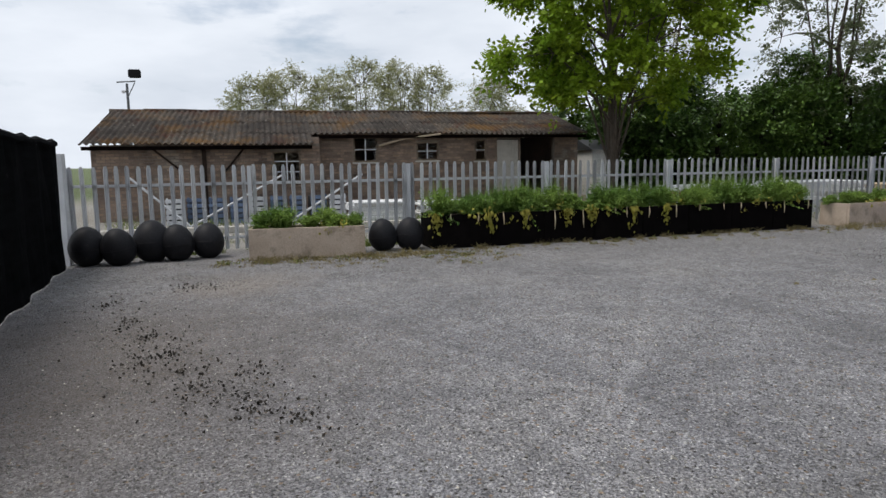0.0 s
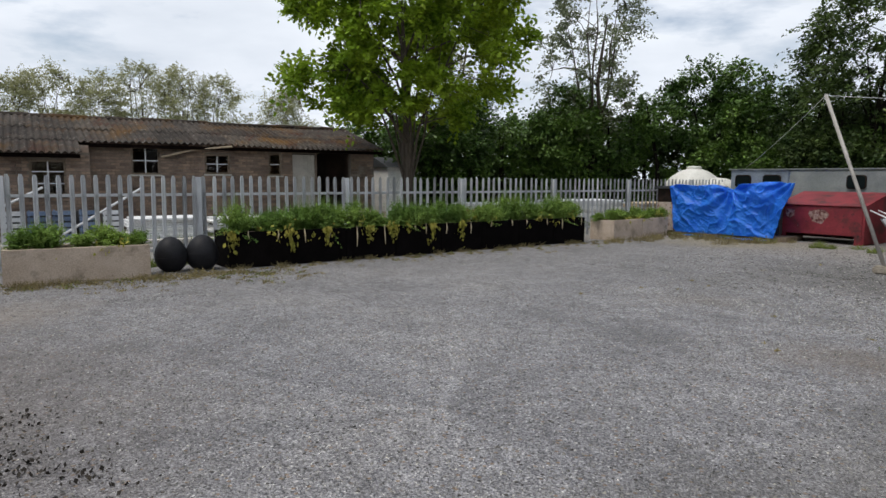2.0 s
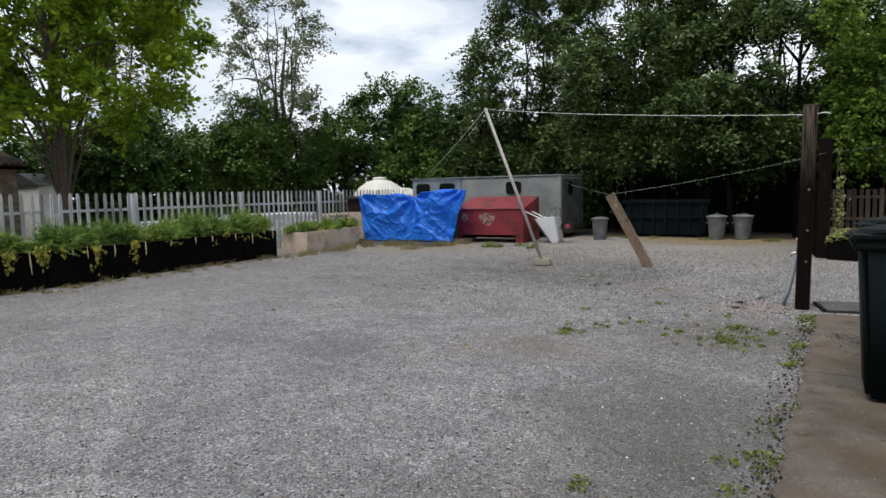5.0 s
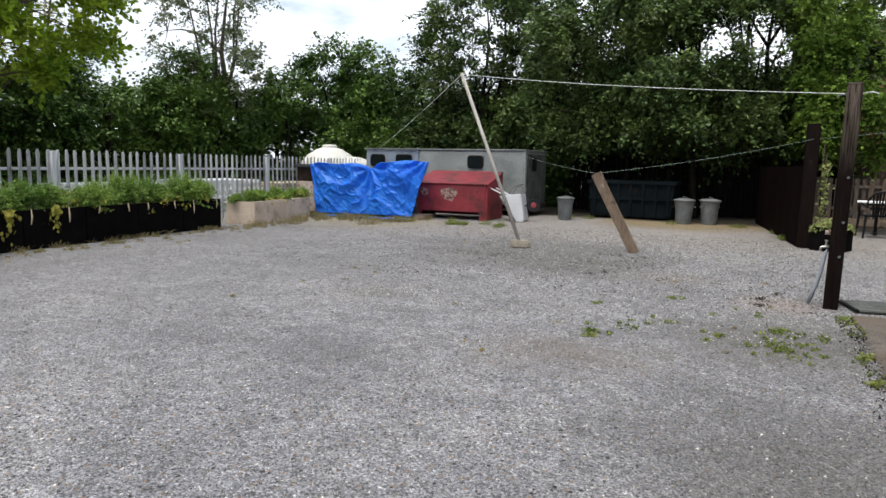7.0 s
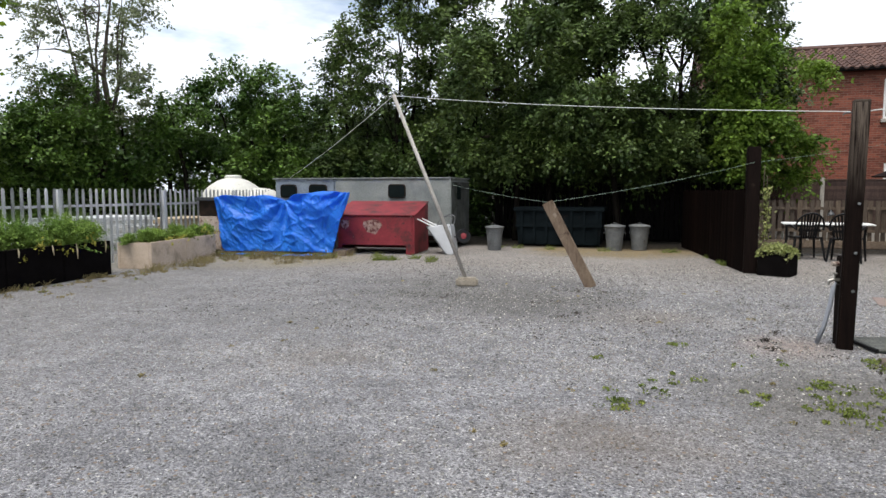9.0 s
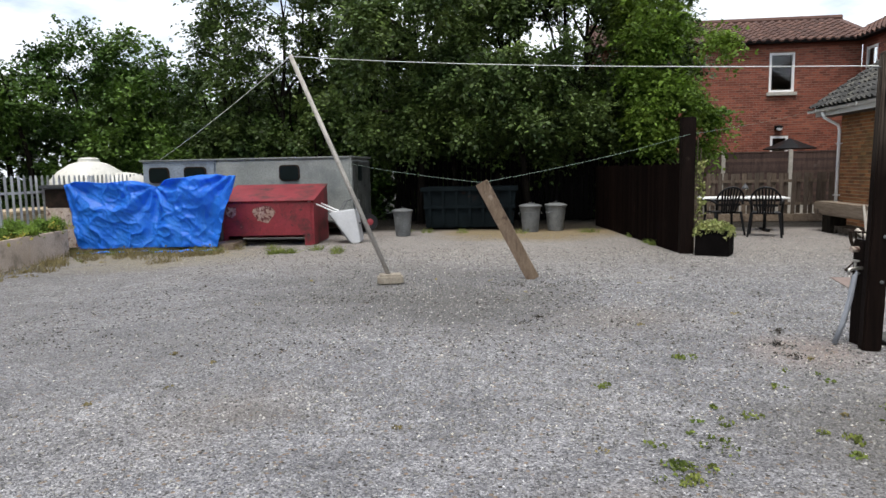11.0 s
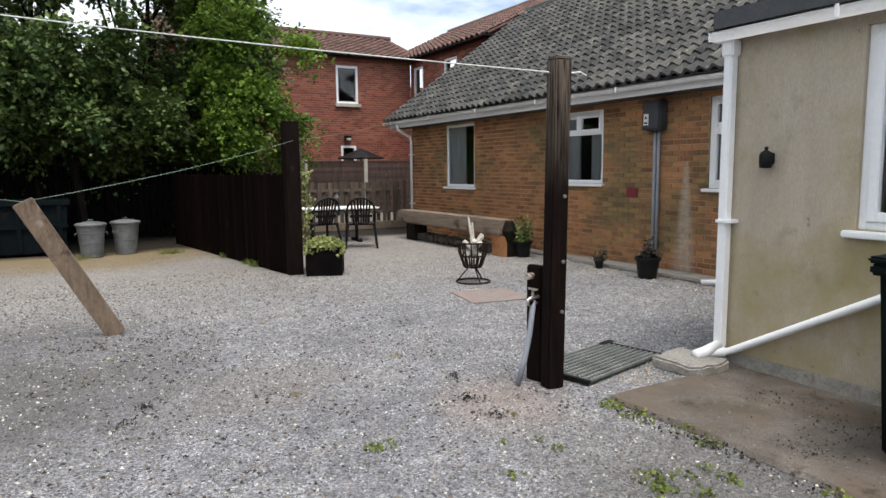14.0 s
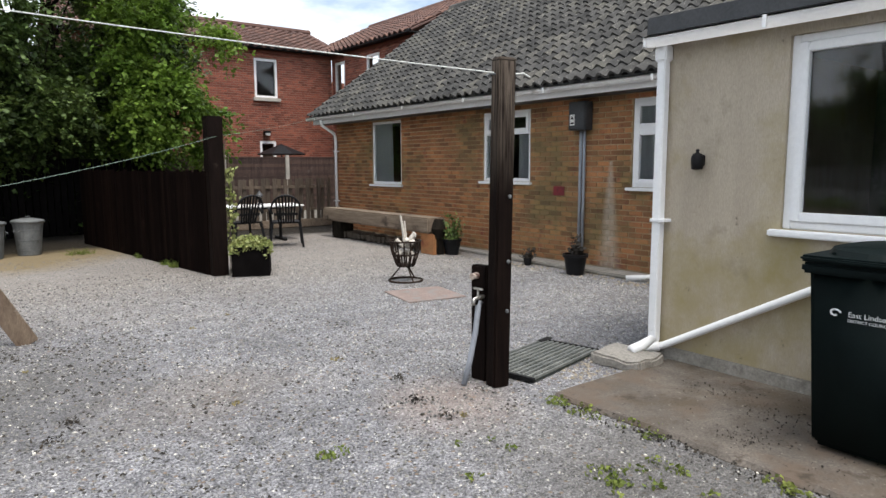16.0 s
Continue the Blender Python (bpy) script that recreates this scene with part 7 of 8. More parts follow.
# ---- trees ----
def tree(name, m, label, stems, height, spread, base, n_clumps, n_leaves, leaf, clump_r, material, seed, shape=1.0, wood="bark", droop=0.3, gaps=0.12):
    """Tapered stems that fork into limbs, and a crown of leaves gathered in clumps about the limb ends."""
    g = np.random.default_rng(seed)
    t = thing(name, m, label, "tree")
    bm = bmesh.new()
    ends = []
    for s in range(stems):
        a = g.uniform(0, 6.28)
        off = Vector((math.cos(a), math.sin(a), 0)) * (0.18 if stems > 1 else 0.0)
        top = Vector((off.x * 2.5 + g.normal(0, 0.3), off.y * 2.5 + g.normal(0, 0.3), height * 0.8))
        pts = [off.lerp(top, k / 6) + Vector((g.normal(0, 0.07), g.normal(0, 0.07), 0)) * (k > 0) for k in range(7)]
        r0 = 0.018 * height / math.sqrt(stems)
        tube(bm, pts, [r0 * (1 - 0.85 * k / 6) for k in range(7)], 8)
        ends.append(pts)
    points = [p for pts in ends for p in pts[2:]]
    for k in range(max(5, n_clumps // 12)):
        pts = ends[k % stems]
        j = int(g.integers(1, 5))
        a = k * 2.39996 + g.uniform(-0.3, 0.3)
        u = g.uniform(0.25, 0.9)
        far = Vector((math.cos(a), math.sin(a), 0)) * spread * 0.78 * math.sin(math.pi * min(0.95, u * 0.86 + 0.10)) ** 0.6
        far.z = max(pts[j].z + 0.5, base + (height - base) * u)
        run = [pts[j].lerp(far, f) + Vector((g.normal(0, 0.06), g.normal(0, 0.06), 0.35 * math.sin(math.pi * f) * (1 if f < 1 else 0))) for f in (0.0, 0.25, 0.5, 0.75, 1.0)]
        run[0] = pts[j]
        tube(bm, run, [0.010 * height * f / math.sqrt(stems) for f in (0.75, 0.55, 0.4, 0.26, 0.1)], 6, False)
        points += run[1:]
    centres = []
    for k in range(n_clumps):
        z = base + (height - base) * (k + 0.5) / n_clumps
        u = (z - base) / (height - base)
        rr = spread * (math.sin(math.pi * min(1.0, (u * 0.86 + 0.10) ** shape))) ** 0.6
        a = k * 2.39996 + g.uniform(-0.4, 0.4)
        rad = rr * math.sqrt(g.uniform(0.12, 1.0))
        c = Vector((rad * math.cos(a), rad * math.sin(a), z + g.normal(0, 0.2)))
        if noise.noise(c * 0.55 + Vector((seed, 0, 0))) < -gaps:
            continue
        centres.append(c)
        p = min(points, key=lambda q: (q - c).length + 0.6 * max(0.0, q.z - c.z))
        mid = p.lerp(c, 0.5) + Vector((g.normal(0, 0.08), g.normal(0, 0.08), 0.1))
        tube(bm, [p, mid, c], [0.018, 0.012, 0.004], 5, False)
    part("trunk", bm, M[wood], t)
    ci = np.array([c[:] for c in centres])
    size = g.uniform(0.45, 1.5, len(ci))
    n = n_leaves // 13
    pick = g.choice(len(ci), n, p=size ** 2 / (size ** 2).sum())
    out = ci[pick] * np.array([1.0, 1.0, 0.0])
    out /= np.linalg.norm(out, axis=1)[:, None] + 0.4
    way = turn_unit(g, n) * np.array([1.0, 1.0, 0.7]) + out * 0.55 + np.array([0.0, 0.0, 0.22])
    reach = clump_r * size[pick]
    root = ci[pick] + turn_unit(g, n) * (reach * 0.35)[:, None]
    ob = new("crown", quads_mesh("crown", sprays(g, root, way, reach * g.uniform(0.4, 1.2, n), 13, leaf, droop), M[material]))
    ob.parent = t
    return t


tree("maple_tree", pose(-14.3, 7.7, 0), "broad young maple in bright yellow-green leaf", 2, 9.4, 3.8, 3.2, 230, 76000, 0.15, 0.56, "leaf_bright", 101, 0.9, gaps=0.2)
tree("birch_tree", pose(-17.2, 18.2, 0), "slender airy tree with sparse grey-green leaves", 1, 10.2, 2.3, 3.0, 80, 17000, 0.11, 0.55, "leaf_grey", 102, 1.1, gaps=0.4)
tree("poplar_tree", pose(-20.5, 13.5, 0), "tall thin tree with pale sparse foliage", 1, 11.0, 1.9, 4.0, 70, 7000, 0.09, 0.55, "leaf_olive", 103, 1.0, gaps=0.4)
for k, (x, y, h, sp) in enumerate(((-46, -3.0, 7.4, 2.6), (-47, -0.4, 8.3, 2.8), (-46, 2.2, 7.8, 2.6), (-48, 5.0, 9.4, 2.9), (-46, 7.4, 8.8, 2.6), (-47, 10.0, 8.6, 2.7), (-40, 13.0, 7.2, 2.0))):
    tree("willow_tree", pose(x, y, 0), "distant rounded tree in thin pale young leaf", 3, h, sp, 2.2, 120, 20000, 0.11, 0.72, "leaf_olive", 110 + k, 0.8, "bark", 0.2, 0.3)


def hedge(name, line, label, n, leaf, material, seed, low=0.0, bottom_gap=0.0):
    """A run of dense trees: line holds (x, y, height, half thickness) stations; leaves in clumps fill it unevenly."""
    g = np.random.default_rng(seed)
    t = thing(name, pose(0, 0, 0), label, "trees")
    st = np.array(line, float)
    seg = np.r_[0, np.cumsum(np.hypot(*np.diff(st[:, :2], axis=0).T))]
    n_clump = int(seg[-1] * 50)
    s = g.uniform(0, seg[-1], n_clump)
    at = np.stack([np.interp(s, seg, st[:, k]) for k in range(4)], 1)
    u = g.uniform(0, 1, n_clump) ** 0.85
    z = low + (at[:, 2] - low) * u * g.uniform(0.86, 1.08, n_clump)
    thick = at[:, 3] * np.sqrt(np.clip(1.05 - u ** 2.6, 0.05, 1))
    thick *= 0.4 + 0.6 * np.clip((z - 1.2) / 2.0, 0, 1)
    around = g.uniform(0, 2 * np.pi, n_clump)
    rr = thick * np.sqrt(g.uniform(0.2, 1, n_clump))
    c = np.stack([at[:, 0] + rr * np.cos(around), at[:, 1] + rr * np.sin(around), z], 1)
    kept = np.array([noise.noise(Vector(q) * 0.62 + Vector((0, 0, seed))) > (-0.14 if leaf < 0.2 else -0.6) for q in c])
    c, at = c[kept], at[kept]
    n_clump = len(c)
    size = g.uniform(0.4, 1.6, n_clump)
    m = n // 13
    pick = g.choice(n_clump, m, p=size ** 2 / (size ** 2).sum())
    out = c[pick] - at[pick][:, :3] * np.array([1.0, 1.0, 0.0]) - np.array([0.0, 0.0, 1.0]) * c[pick][:, 2:]
    way = turn_unit(g, m) * np.array([1.0, 1.0, 0.7]) + out * 0.5 + np.array([0.0, 0.0, 0.25])
    reach = 0.5 * size[pick]
    p = c[pick] + turn_unit(g, m) * (reach * 0.4)[:, None]
    length = reach * g.uniform(0.5, 1.4, m)
    if bottom_gap:
        hem = np.array([noise.noise(Vector((a * 0.9, b * 0.9, seed))) for a, b in p[:, :2]])
        keep = p[:, 2] > bottom_gap + 0.75 * hem
        p, way, length = p[keep], way[keep], length[keep]
    for k in range(int(seg[-1] / 1.1)):
        q = [np.interp(k * 1.1 + 0.4, seg, st[:, j]) for j in range(4)]
        b = Vector((q[0] + g.normal(0, 0.2), q[1] + g.normal(0, 0.2), 0))
        bm = tube(bmesh.new(), [b, b + Vector((g.normal(0, 0.2), g.normal(0, 0.2), q[2] * 0.4)), b + Vector((g.normal(0, 0.5), g.normal(0, 0.5), q[2] * 0.85))], [0.11, 0.08, 0.02], 7)
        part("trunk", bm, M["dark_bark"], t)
    ob = new("foliage", quads_mesh("foliage", sprays(g, p, way, length, 13, leaf, 0.3), M[material]))
    ob.parent = t
    return t


hedge("tree_belt", [(-19.5, 10.5, 4.2, 1.3), (-18.5, 15.0, 4.6, 1.5), (-16.5, 19.5, 5.0, 1.7), (-13.5, 21.5, 5.6, 1.8), (-10.5, 21.5, 5.6, 1.8)], "dense dark green hedge of young trees", 170000, 0.125, "leaf_dark", 201)
for k, (x, y, h, sp, low, nc, nl) in enumerate((
        (-8.9, 21.6, 7.0, 1.5, 1.9, 60, 22000), (-7.0, 20.9, 9.2, 1.6, 2.0, 80, 30000), (-4.9, 21.4, 8.6, 1.9, 2.0, 95, 42000),
        (-2.7, 20.5, 9.6, 2.1, 2.1, 120, 56000), (-0.4, 20.9, 9.0, 2.1, 2.1, 120, 56000), (1.7, 20.3, 9.3, 2.0, 2.0, 115, 52000), (3.7, 20.9, 7.6, 1.6, 2.0, 75, 26000))):
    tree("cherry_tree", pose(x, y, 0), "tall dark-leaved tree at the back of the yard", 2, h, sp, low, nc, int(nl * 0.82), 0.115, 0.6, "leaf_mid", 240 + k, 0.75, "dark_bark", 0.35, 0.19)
hedge("tree_belt", [(-9.6, 21.6, 4.6, 1.2), (-6.0, 21.2, 4.4, 1.3), (4.0, 20.9, 4.4, 1.2)], "dark leafy laurel and cherry growth behind the yard", 70000, 0.10, "leaf_mid", 202, bottom_gap=1.95)
hedge("tree_belt", [(-22.0, 9.0, 3.4, 1.2), (-21.0, 15.0, 3.9, 1.3), (-18.5, 21.5, 4.3, 1.3), (-13.0, 24.0, 4.6, 1.3), (-9.5, 24.0, 4.6, 1.2)], "dark undergrowth behind the hedge", 60000, 0.22, "leaf_dark", 204)
hedge("tree_belt", [(-9.5, 23.6, 4.4, 1.2), (4.5, 23.4, 4.0, 1.2)], "dark undergrowth filling the back of the trees", 60000, 0.22, "leaf_dark", 203)
hedge("tree_belt", [(-9.5, 21.4, 3.0, 0.8), (1.0, 21.3, 3.0, 0.8), (3.9, 20.9, 2.7, 0.5)], "dark evergreen undergrowth behind the slatted fence", 70000, 0.13, "leaf_dark", 205)
hedge("tree_belt", [(-3.2, 19.3, 4.6, 1.2), (1.9, 19.2, 4.6, 1.1)], "low dense boughs hanging over the bins", 56000, 0.10, "leaf_mid", 206, low=2.0, bottom_gap=1.85)
g = np.random.default_rng(77)
ov = thing("overhanging_branches", pose(0, 0, 0), "leafy branches hanging out over the fence", "branches")
cs = []
for k in range(38):
    x = g.uniform(-4.6, 5.4)
    y = g.uniform(17.2, 19.0) if x < 3 else g.uniform(18.6, 20.4)
    z = g.uniform(2.2, 6.0)
    part("limb", tube(bmesh.new(), [(x * 0.9, 20.4, z + 0.4), (x, (y + 20.4) / 2, z + 0.3), (x, y, z)], [0.05, 0.03, 0.008], 5, False), M["bark"], ov)
    cs.append((x, y, z))
for k in range(9):
    x, y, z = g.uniform(3.2, 5.2), g.uniform(18.4, 20.2), g.uniform(1.9, 3.4)
    part("limb", tube(bmesh.new(), [(x * 0.9, 20.6, z + 0.7), (x, (y + 20.6) / 2, z + 0.5), (x, y, z)], [0.04, 0.025, 0.006], 5, False), M["bark"], ov)
    cs.append((x, y, z))
cs = np.array(cs)
pk_ = g.integers(0, len(cs), 4600)
tip = cs[pk_] + turn_unit(g, 4600) * g.uniform(0.0, 0.3, (4600, 1))
way = turn_unit(g, 4600) * np.array([1.0, 1.0, 0.7]) + np.array([0.0, -0.5, -0.1])
# Sprays towards the right take the leaf colour brightened as if sunlit.
for name, pick, material in (("foliage", tip[:, 0] < 2.6, "leaf_mid"), ("young_foliage", tip[:, 0] >= 2.6, "leaf_sunlit")):
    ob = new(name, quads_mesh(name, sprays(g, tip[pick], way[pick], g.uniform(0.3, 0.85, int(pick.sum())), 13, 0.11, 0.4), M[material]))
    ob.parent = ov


# ---- weeds, litter and loose stones ----
def tufts(name, spots, n, tall, spread, material, label, seed, width=0.004):
    g = np.random.default_rng(seed)
    roots, tops = [], []
    for x, y, r in spots:
        a, d = g.uniform(0, 6.28, n), r * np.sqrt(g.uniform(0, 1, n))
        p = np.stack([x + d * np.cos(a), y + d * np.sin(a), np.zeros(n)], 1)
        h = tall * g.uniform(0.35, 1.1, n)
        q = p + np.stack([g.normal(0, spread, n), g.normal(0, spread, n), h], 1)
        roots.append(p)
        tops.append(q)
    stuff(name, blades(g, np.concatenate(roots), np.concatenate(tops), width), M[material], label, "weeds")


def rosettes(name, spots, n, tall, size, material, label, seed):
    """Low leafy weeds: small leaves lying about each spot."""
    g = np.random.default_rng(seed)
    cs = []
    for x, y, r in spots:
        k = max(6, int(n * g.uniform(0.4, 1.3)))
        a, d = g.uniform(0, 6.28, k), r * np.sqrt(g.uniform(0, 1, k))
        cs.append(np.stack([x + d * np.cos(a), y + d * np.sin(a), 0.006 + tall * g.uniform(0, 1, k) * (1 - d / r * 0.7)], 1))
    stuff(name, leaves(g, np.concatenate(cs), size, 0.0), M[material], label, "weeds")


g = np.random.default_rng(88)
edge_spots = [(2.93 + g.normal(0, 0.05), y, g.uniform(0.04, 0.13)) for y in g.uniform(0.6, 6.3, 17)]
rosettes("path_edge_weeds", edge_spots, 30, 0.05, 0.026, "weed", "small green weeds along the path edge", 1)
CLUMPS = ((2.37, 4.51, 0.30, 26), (1.99, 4.72, 0.25, 9), (0.92, 4.2, 0.22, 9), (1.23, 4.65, 0.15, 5), (2.32, 5.11, 0.16, 12), (1.34, 6.24, 0.06, 4), (2.94, 6.05, 0.08, 5), (3.0, 5.84, 0.08, 5), (3.0, 5.30, 0.08, 6), (2.11, 5.77, 0.2, 4), (2.58, 5.11, 0.2, 6), (0.87, 4.34, 0.12, 7), (0.68, 5.51, 0.05, 3), (2.21, 1.03, 0.05, 3), (2.9, 1.69, 0.12, 6), (2.93, 3.83, 0.1, 8), (1.43, 5.02, 0.2, 5))
yard_spots = [(cx + g.normal(0, r * 0.6), cy + g.normal(0, r * 0.6), g.uniform(0.02, 0.07)) for cx, cy, r, k in CLUMPS for _ in range(k)]
rosettes("yard_weeds", yard_spots, 17, 0.035, 0.026, "weed", "low weeds sprouting in the gravel", 2)
rosettes("withered_weeds", [(g.uniform(-3, 2.5), g.uniform(3, 10), g.uniform(0.02, 0.05)) for _ in range(22)], 22, 0.02, 0.022, "dry", "small withered weeds in the gravel", 7)
base = [(-6.95 + g.normal(0, 0.1), y, 0.14) for y in g.uniform(-2.5, 0.6, 26)] + [(-7.3 - 0.07 * max(0, y) + g.normal(0, 0.07), y, 0.1) for y in g.uniform(0.5, 9, 30)]
tufts("planter_weeds", base, 40, 0.09, 0.05, "dry", "dry yellow grass along the planters", 3, 0.005)
back = [(g.uniform(-9, -5.4), 12.6 + g.normal(0, 0.45), 0.2) for _ in range(46)] + [(g.uniform(-8.2, -7.2), g.uniform(9.2, 12.8), 0.15) for _ in range(16)]
tufts("verge_grass", back, 60, 0.13, 0.05, "dry", "thin dry grass at the back of the yard", 4, 0.005)
back = [(g.uniform(-9, -3.0), 13.0 + g.normal(0, 0.3), 0.12) for _ in range(26)] + [(g.uniform(-3, 2.2), 16.9 + g.normal(0, 0.3), 0.15) for _ in range(6)] + [(-8.1 - 0.052 * (y + 5), y, 0.15) for y in g.uniform(-5, 20, 50)] + [(2.72 - 0.12 * (y - 12.6), y, 0.07) for y in g.uniform(12.6, 17, 4)]
tufts("verge_weeds", back, 56, 0.11, 0.06, "weed", "green weeds along fences and stored things", 5, 0.006)
far = [(g.uniform(-16, -9), g.uniform(-6, 18), 0.5) for _ in range(80)]
tufts("neighbour_weeds", far, 46, 0.2, 0.08, "weed", "patchy weeds in the neighbouring yard", 6, 0.008)


def scatter(name, n, box_, size, material, label, seed, flat=0.6, thin=None):
    """Loose low stones as irregular four-sided lumps."""
    g = np.random.default_rng(seed)
    x, y = g.uniform(box_[0], box_[1], n), g.uniform(box_[2], box_[3], n)
    if thin:
        keep = np.array([noise.noise(Vector((a * thin, b * thin, 5))) > 0.12 for a, b in zip(x, y)])
        x, y = x[keep], y[keep]
        n = len(x)
    s = size * g.uniform(0.5, 1.4, n)
    a = g.uniform(0, 6.28, n)
    ring = [np.stack([x + s * np.cos(a + k * 2.09) * g.uniform(0.6, 1.2, n), y + s * np.sin(a + k * 2.09) * g.uniform(0.6, 1.2, n), np.full(n, -0.002)], 1) for k in range(3)]
    top = np.stack([x + g.normal(0, 0.2, n) * s, y + g.normal(0, 0.2, n) * s, s * flat * g.uniform(0.5, 1.2, n)], 1)
    tri = np.stack([ring[0], ring[1], top, ring[1], ring[2], top, ring[2], ring[0], top], 1)
    stuff(name, tri.reshape(-1, 3), M[material], label, "stones", 3)


scatter("loose_gravel", 44000, (-3.0, 3.1, -2.0, 9.5), 0.0085, "chip", "loose grey stone chippings over the yard", 1)
scatter("loose_gravel_far", 60000, (-7.2, 7.2, -5.0, 16.0), 0.0145, "chip", "loose grey stone chippings towards the edges", 2)
scatter("pale_chippings", 8000, (-6.8, 6.8, -4.0, 15.0), 0.0105, "pale_chip", "scattered pale stone chips in the gravel", 3)
scatter("fresh_gravel", 30000, (-2.5, 6.9, 4.6, 13.0), 0.0135, "chip", "coarser grey chippings in the middle of the yard", 21, 0.75)
scatter("fresh_pale_chips", 5000, (-1.5, 6.9, 4.6, 13.0), 0.0125, "pale_chip", "pale chips among the coarser gravel", 22, 0.7)
scatter("leaf_litter", 9000, (-7.4, -4.6, -4.9, 0.8), 0.013, "litter", "dark dead leaves and twigs on the gravel", 4, 0.35, 1.1)
scatter("dark_litter", 900, (-3.5, 3.0, 7.5, 12.5), 0.02, "litter", "dark debris trodden into the gravel", 5, 0.4, 0.8)

scatter("wall_rubble", 260, (6.75, 7.5, 8.2, 11.6), 0.035, "rubble", "broken mortar and stones along the brick wall", 6, 0.6)
scatter("block_rubble", 120, (3.3, 4.2, 6.1, 6.6), 0.025, "rubble", "crumbled stones around the downpipe block", 8, 0.6)

g = np.random.default_rng(90)
c = np.stack([2.95 + g.normal(0, 0.06, 900), g.uniform(0.2, 6.0, 900), g.uniform(0.006, 0.025, 900)], 1)
stuff("path_edge_litter", leaves(g, c, 0.021, 0.0), M["litter"], "brown dead leaves and crumbs along the path edge", "leaves")
c = np.stack([3.75 + g.normal(0, 0.22, 200), 4.1 + g.normal(0, 0.9, 200), g.uniform(0.042, 0.046, 200)], 1)
heap = np.array([(3.24, 4.95, 0.07), (3.72, 5.0, 0.16), (3.85, 5.45, 0.12), (3.5, 4.6, 0.2)])[g.integers(0, 4, 420)]
d = g.normal(0, 1, (420, 2)) * heap[:, 2:]
c = np.concatenate([c, np.stack([heap[:, 0] + d[:, 0], heap[:, 1] + d[:, 1], g.uniform(0.042, 0.05, 420)], 1)])
c = c[(c[:, 0] < 4.2) & (c[:, 0] > 3.06)]
stuff("path_litter", leaves(g, c, 0.014, 0.0), M["litter"], "small dead leaves and crumbs on the path", "leaves")
g = np.random.default_rng(92)
spot = np.array([(2.36, 7.09), (2.2, 6.3), (0.17, 7.35), (0.3, 7.6), (2.19, 6.64)])[g.integers(0, 5, 220)]
c = np.stack([spot[:, 0] + g.normal(0, 0.04, 220), spot[:, 1] + g.normal(0, 0.04, 220), g.uniform(0.004, 0.03, 220)], 1)
stuff("yard_leaf_clumps", leaves(g, c, 0.022, 0.0), M["litter"], "small dark clumps of dead leaves on the gravel", "leaves")
g = np.random.default_rng(91)
heap = np.array([(-0.86, -2.75), (-0.35, -2.36), (-1.2, -2.35), (-1.79, -3.08), (-1.69, -3.24), (-0.63, -2.5), (-2.4, -3.3), (-3.1, -3.6), (-4.0, -4.0), (-1.3, -2.9), (-0.1, -2.1), (-4.8, -3.2)])[g.integers(0, 12, 900)]
u = g.normal(0, 1, (900, 2)) * g.uniform(0.05, 0.45, (900, 1))
c = np.stack([heap[:, 0] + u[:, 0] * 0.9, heap[:, 1] + u[:, 1] * 0.5, g.uniform(0.006, 0.03, 900)], 1)
stuff("dead_leaf_drift", leaves(g, c, 0.028, 0.0), M["litter"], "drift of dark dead leaves across the gravel", "leaves")
bank = [(-6.75 + g.normal(0, 0.16), y, 0.12) for y in g.uniform(-3.2, 1.4, 60)] + [(-7.05 - 0.07 * y + g.normal(0, 0.12), y, 0.08) for y in g.uniform(1.0, 9.5, 40)]
rosettes("planter_foot_weeds", bank, 40, 0.05, 0.03, "dry", "withered yellow weeds at the foot of the planters", 9)
rosettes("planter_foot_green", bank[::3], 20, 0.06, 0.03, "weed", "green weeds at the foot of the planters", 10)
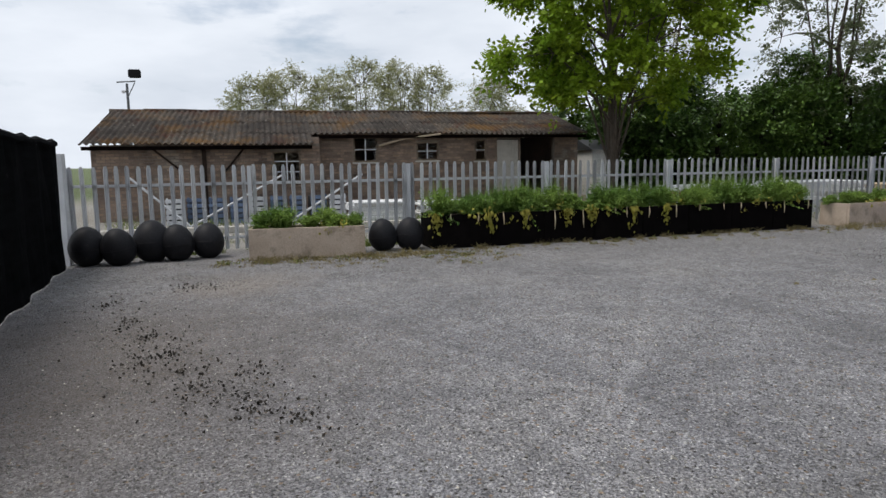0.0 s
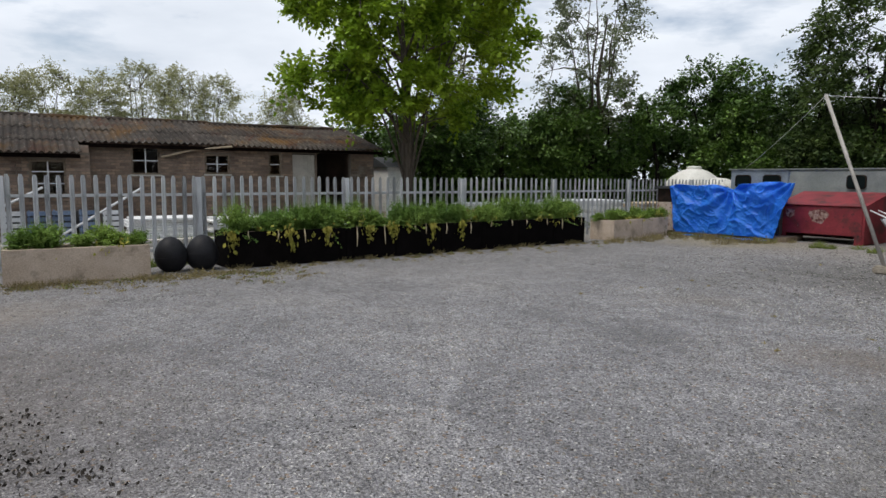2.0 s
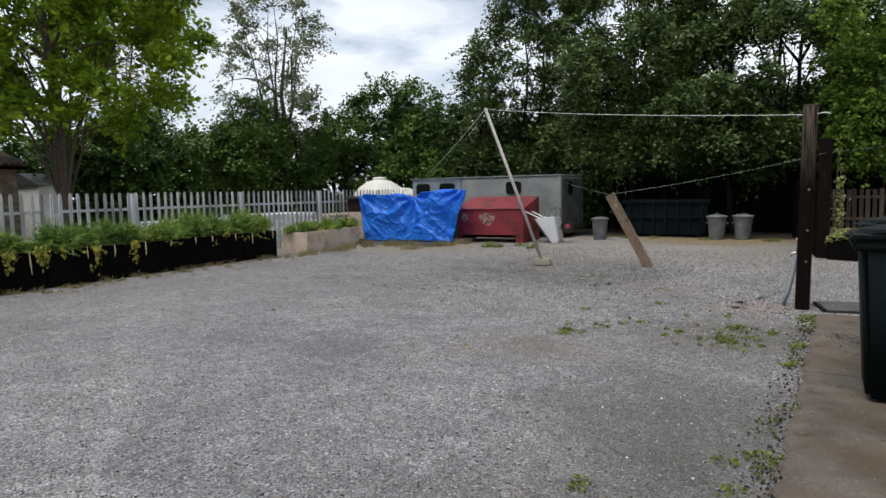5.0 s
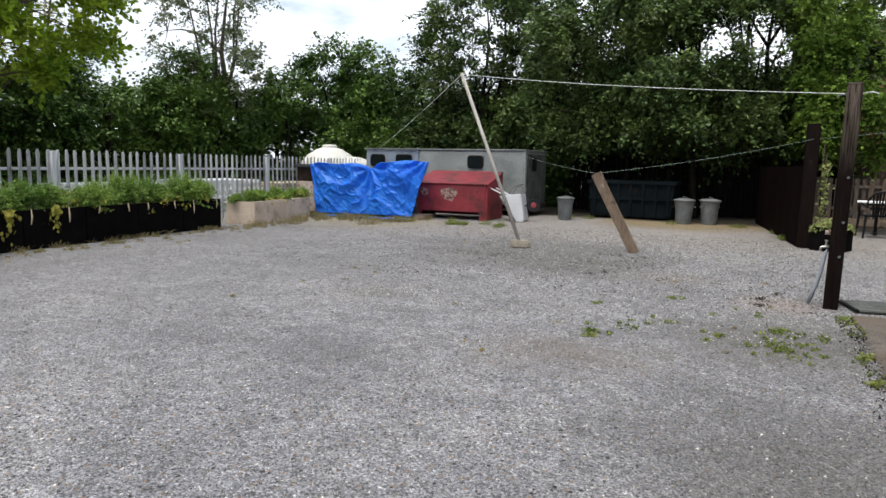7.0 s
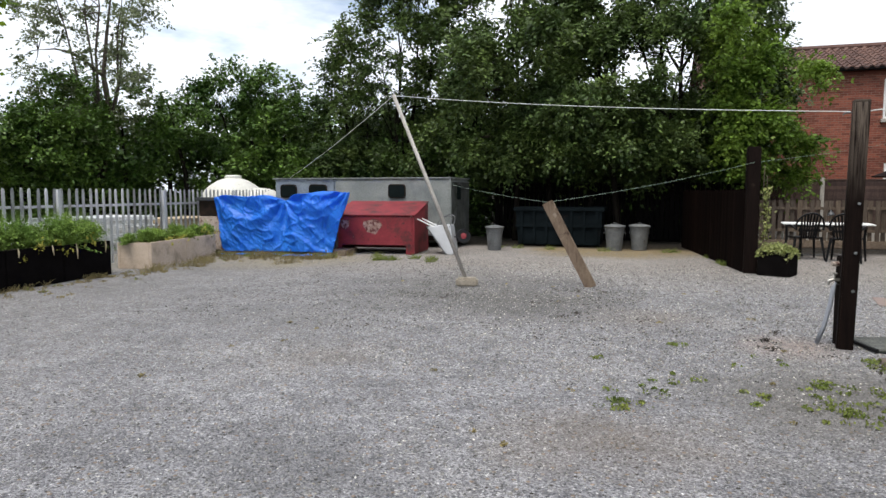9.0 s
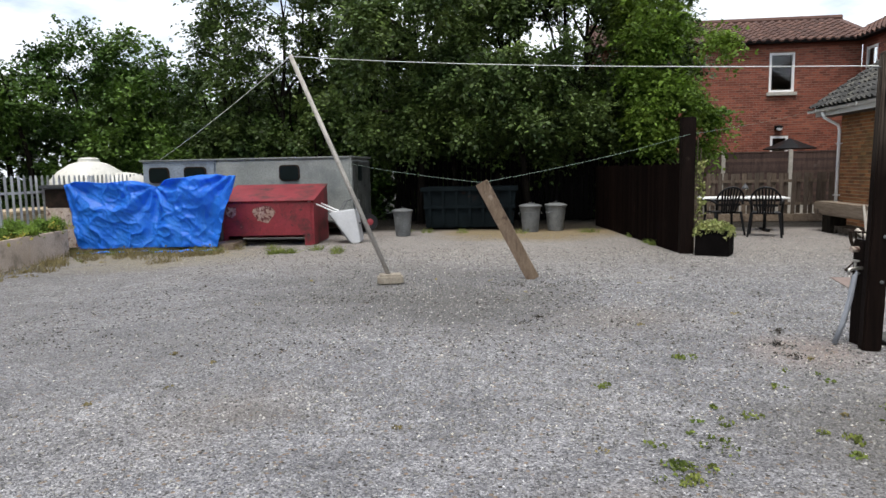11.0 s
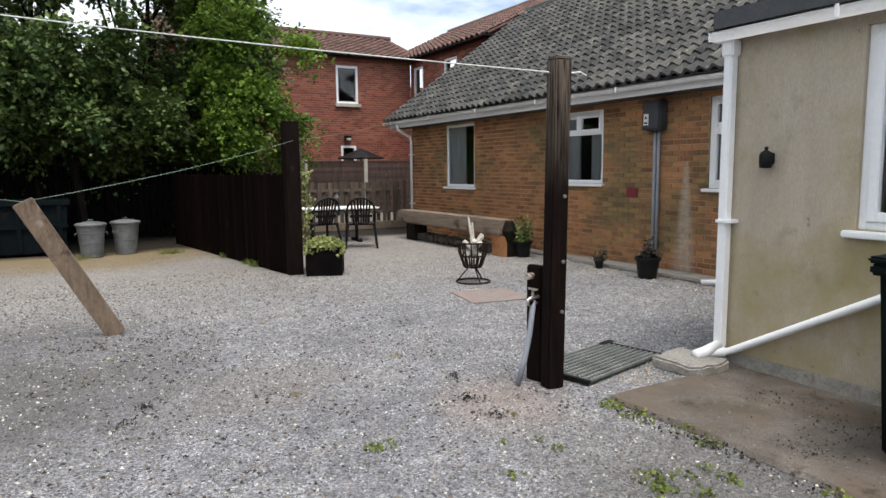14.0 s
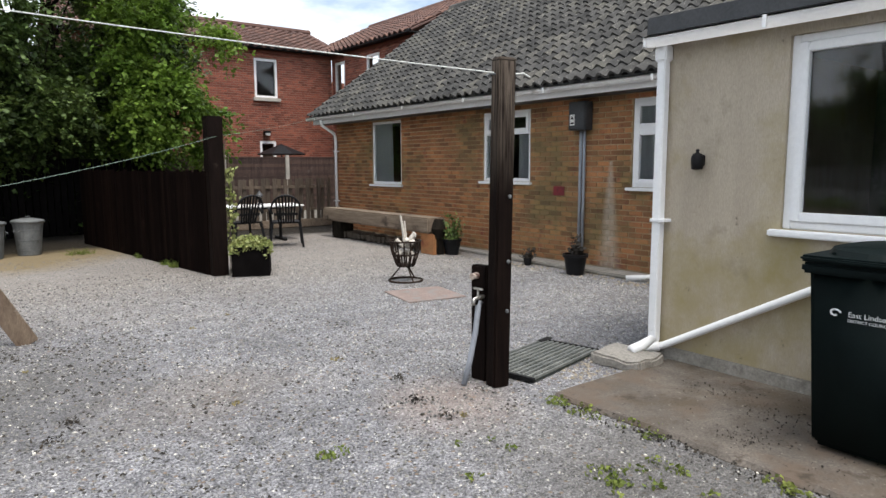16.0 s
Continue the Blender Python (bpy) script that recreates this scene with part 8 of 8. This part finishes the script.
wide = [(-6.3 + g.normal(0, 0.35), g.uniform(-1.6, 1.6), 0.09) for _ in range(60)] + [(-6.75 - 0.07 * y + g.normal(0, 0.3), y, 0.06) for y in g.uniform(1.2, 12.0, 70)]
rosettes("verge_withered", wide, 22, 0.04, 0.026, "dry", "thin brown weeds spreading into the gravel", 13)
rosettes("verge_green", wide[::4], 16, 0.05, 0.026, "weed", "small green weeds spreading into the gravel", 14)
scatter("trodden_debris", 5200, (-5.0, 3.0, 6.0, 13.5), 0.018, "litter", "dark stones and debris over the back of the yard", 11, 0.5)
scatter("prop_debris", 1500, (-2.4, 1.3, 8.2, 10.8), 0.02, "litter", "dark crumbs scattered round the line props", 15, 0.5, 0.9)
scatter("back_chippings", 1700, (-6.0, 5.0, 6.0, 14.0), 0.013, "pale_chip", "pale stone chips over the back of the yard", 12, 0.5)

# ---- pieces: bricks and tiles ----
rng = np.random.default_rng(400)
brickwork(house_wall, "y", 7.558, -1, 6.22, 17.74, 0.06, 2.62, BW, 0.235, 0.078, 0.013, M["brick"], rng, (9.0, 12.6))
brickwork(barn_r, "y", -17.01, 1, -0.75, 7.96, 0.0, 2.5, BARN_R, 0.235, 0.085, 0.012, M["barnbrick"], rng)
brickwork(barn_l, "y", -16.01, 1, -6.84, -0.75, 0.0, 2.1, BARN_L, 0.235, 0.085, 0.012, M["barnbrick"], rng)
brickwork(wall_a, "x", 26.01, -1, 3.0, 11.8, 1.2, 5.6, H2W, 0.24, 0.08, 0.012, M["redbrick"], rng)
brickwork(wall_b, "y", 11.81, -1, 20.6, 26.0, 1.2, 5.6, H2S, 0.24, 0.08, 0.012, M["redbrick"], rng)
tiled_roof(roof, slope_frame((7.08, 18.27, 2.765), (0, -1, 0), PITCH), 12.9, 5.4, 0.205, 0.255, M["tile"], rng, (0, 34, 0, 9))
bpy.context.view_layer.update()
for dec, fm, w, l in ((h2, RED_ROOF_A, 9.5, 3.6), (h2, RED_ROOF_B, 9.2, 4.7)):
    tiled_roof(dec, fm, w, l, 0.30, 0.34, M["redtile"], rng)
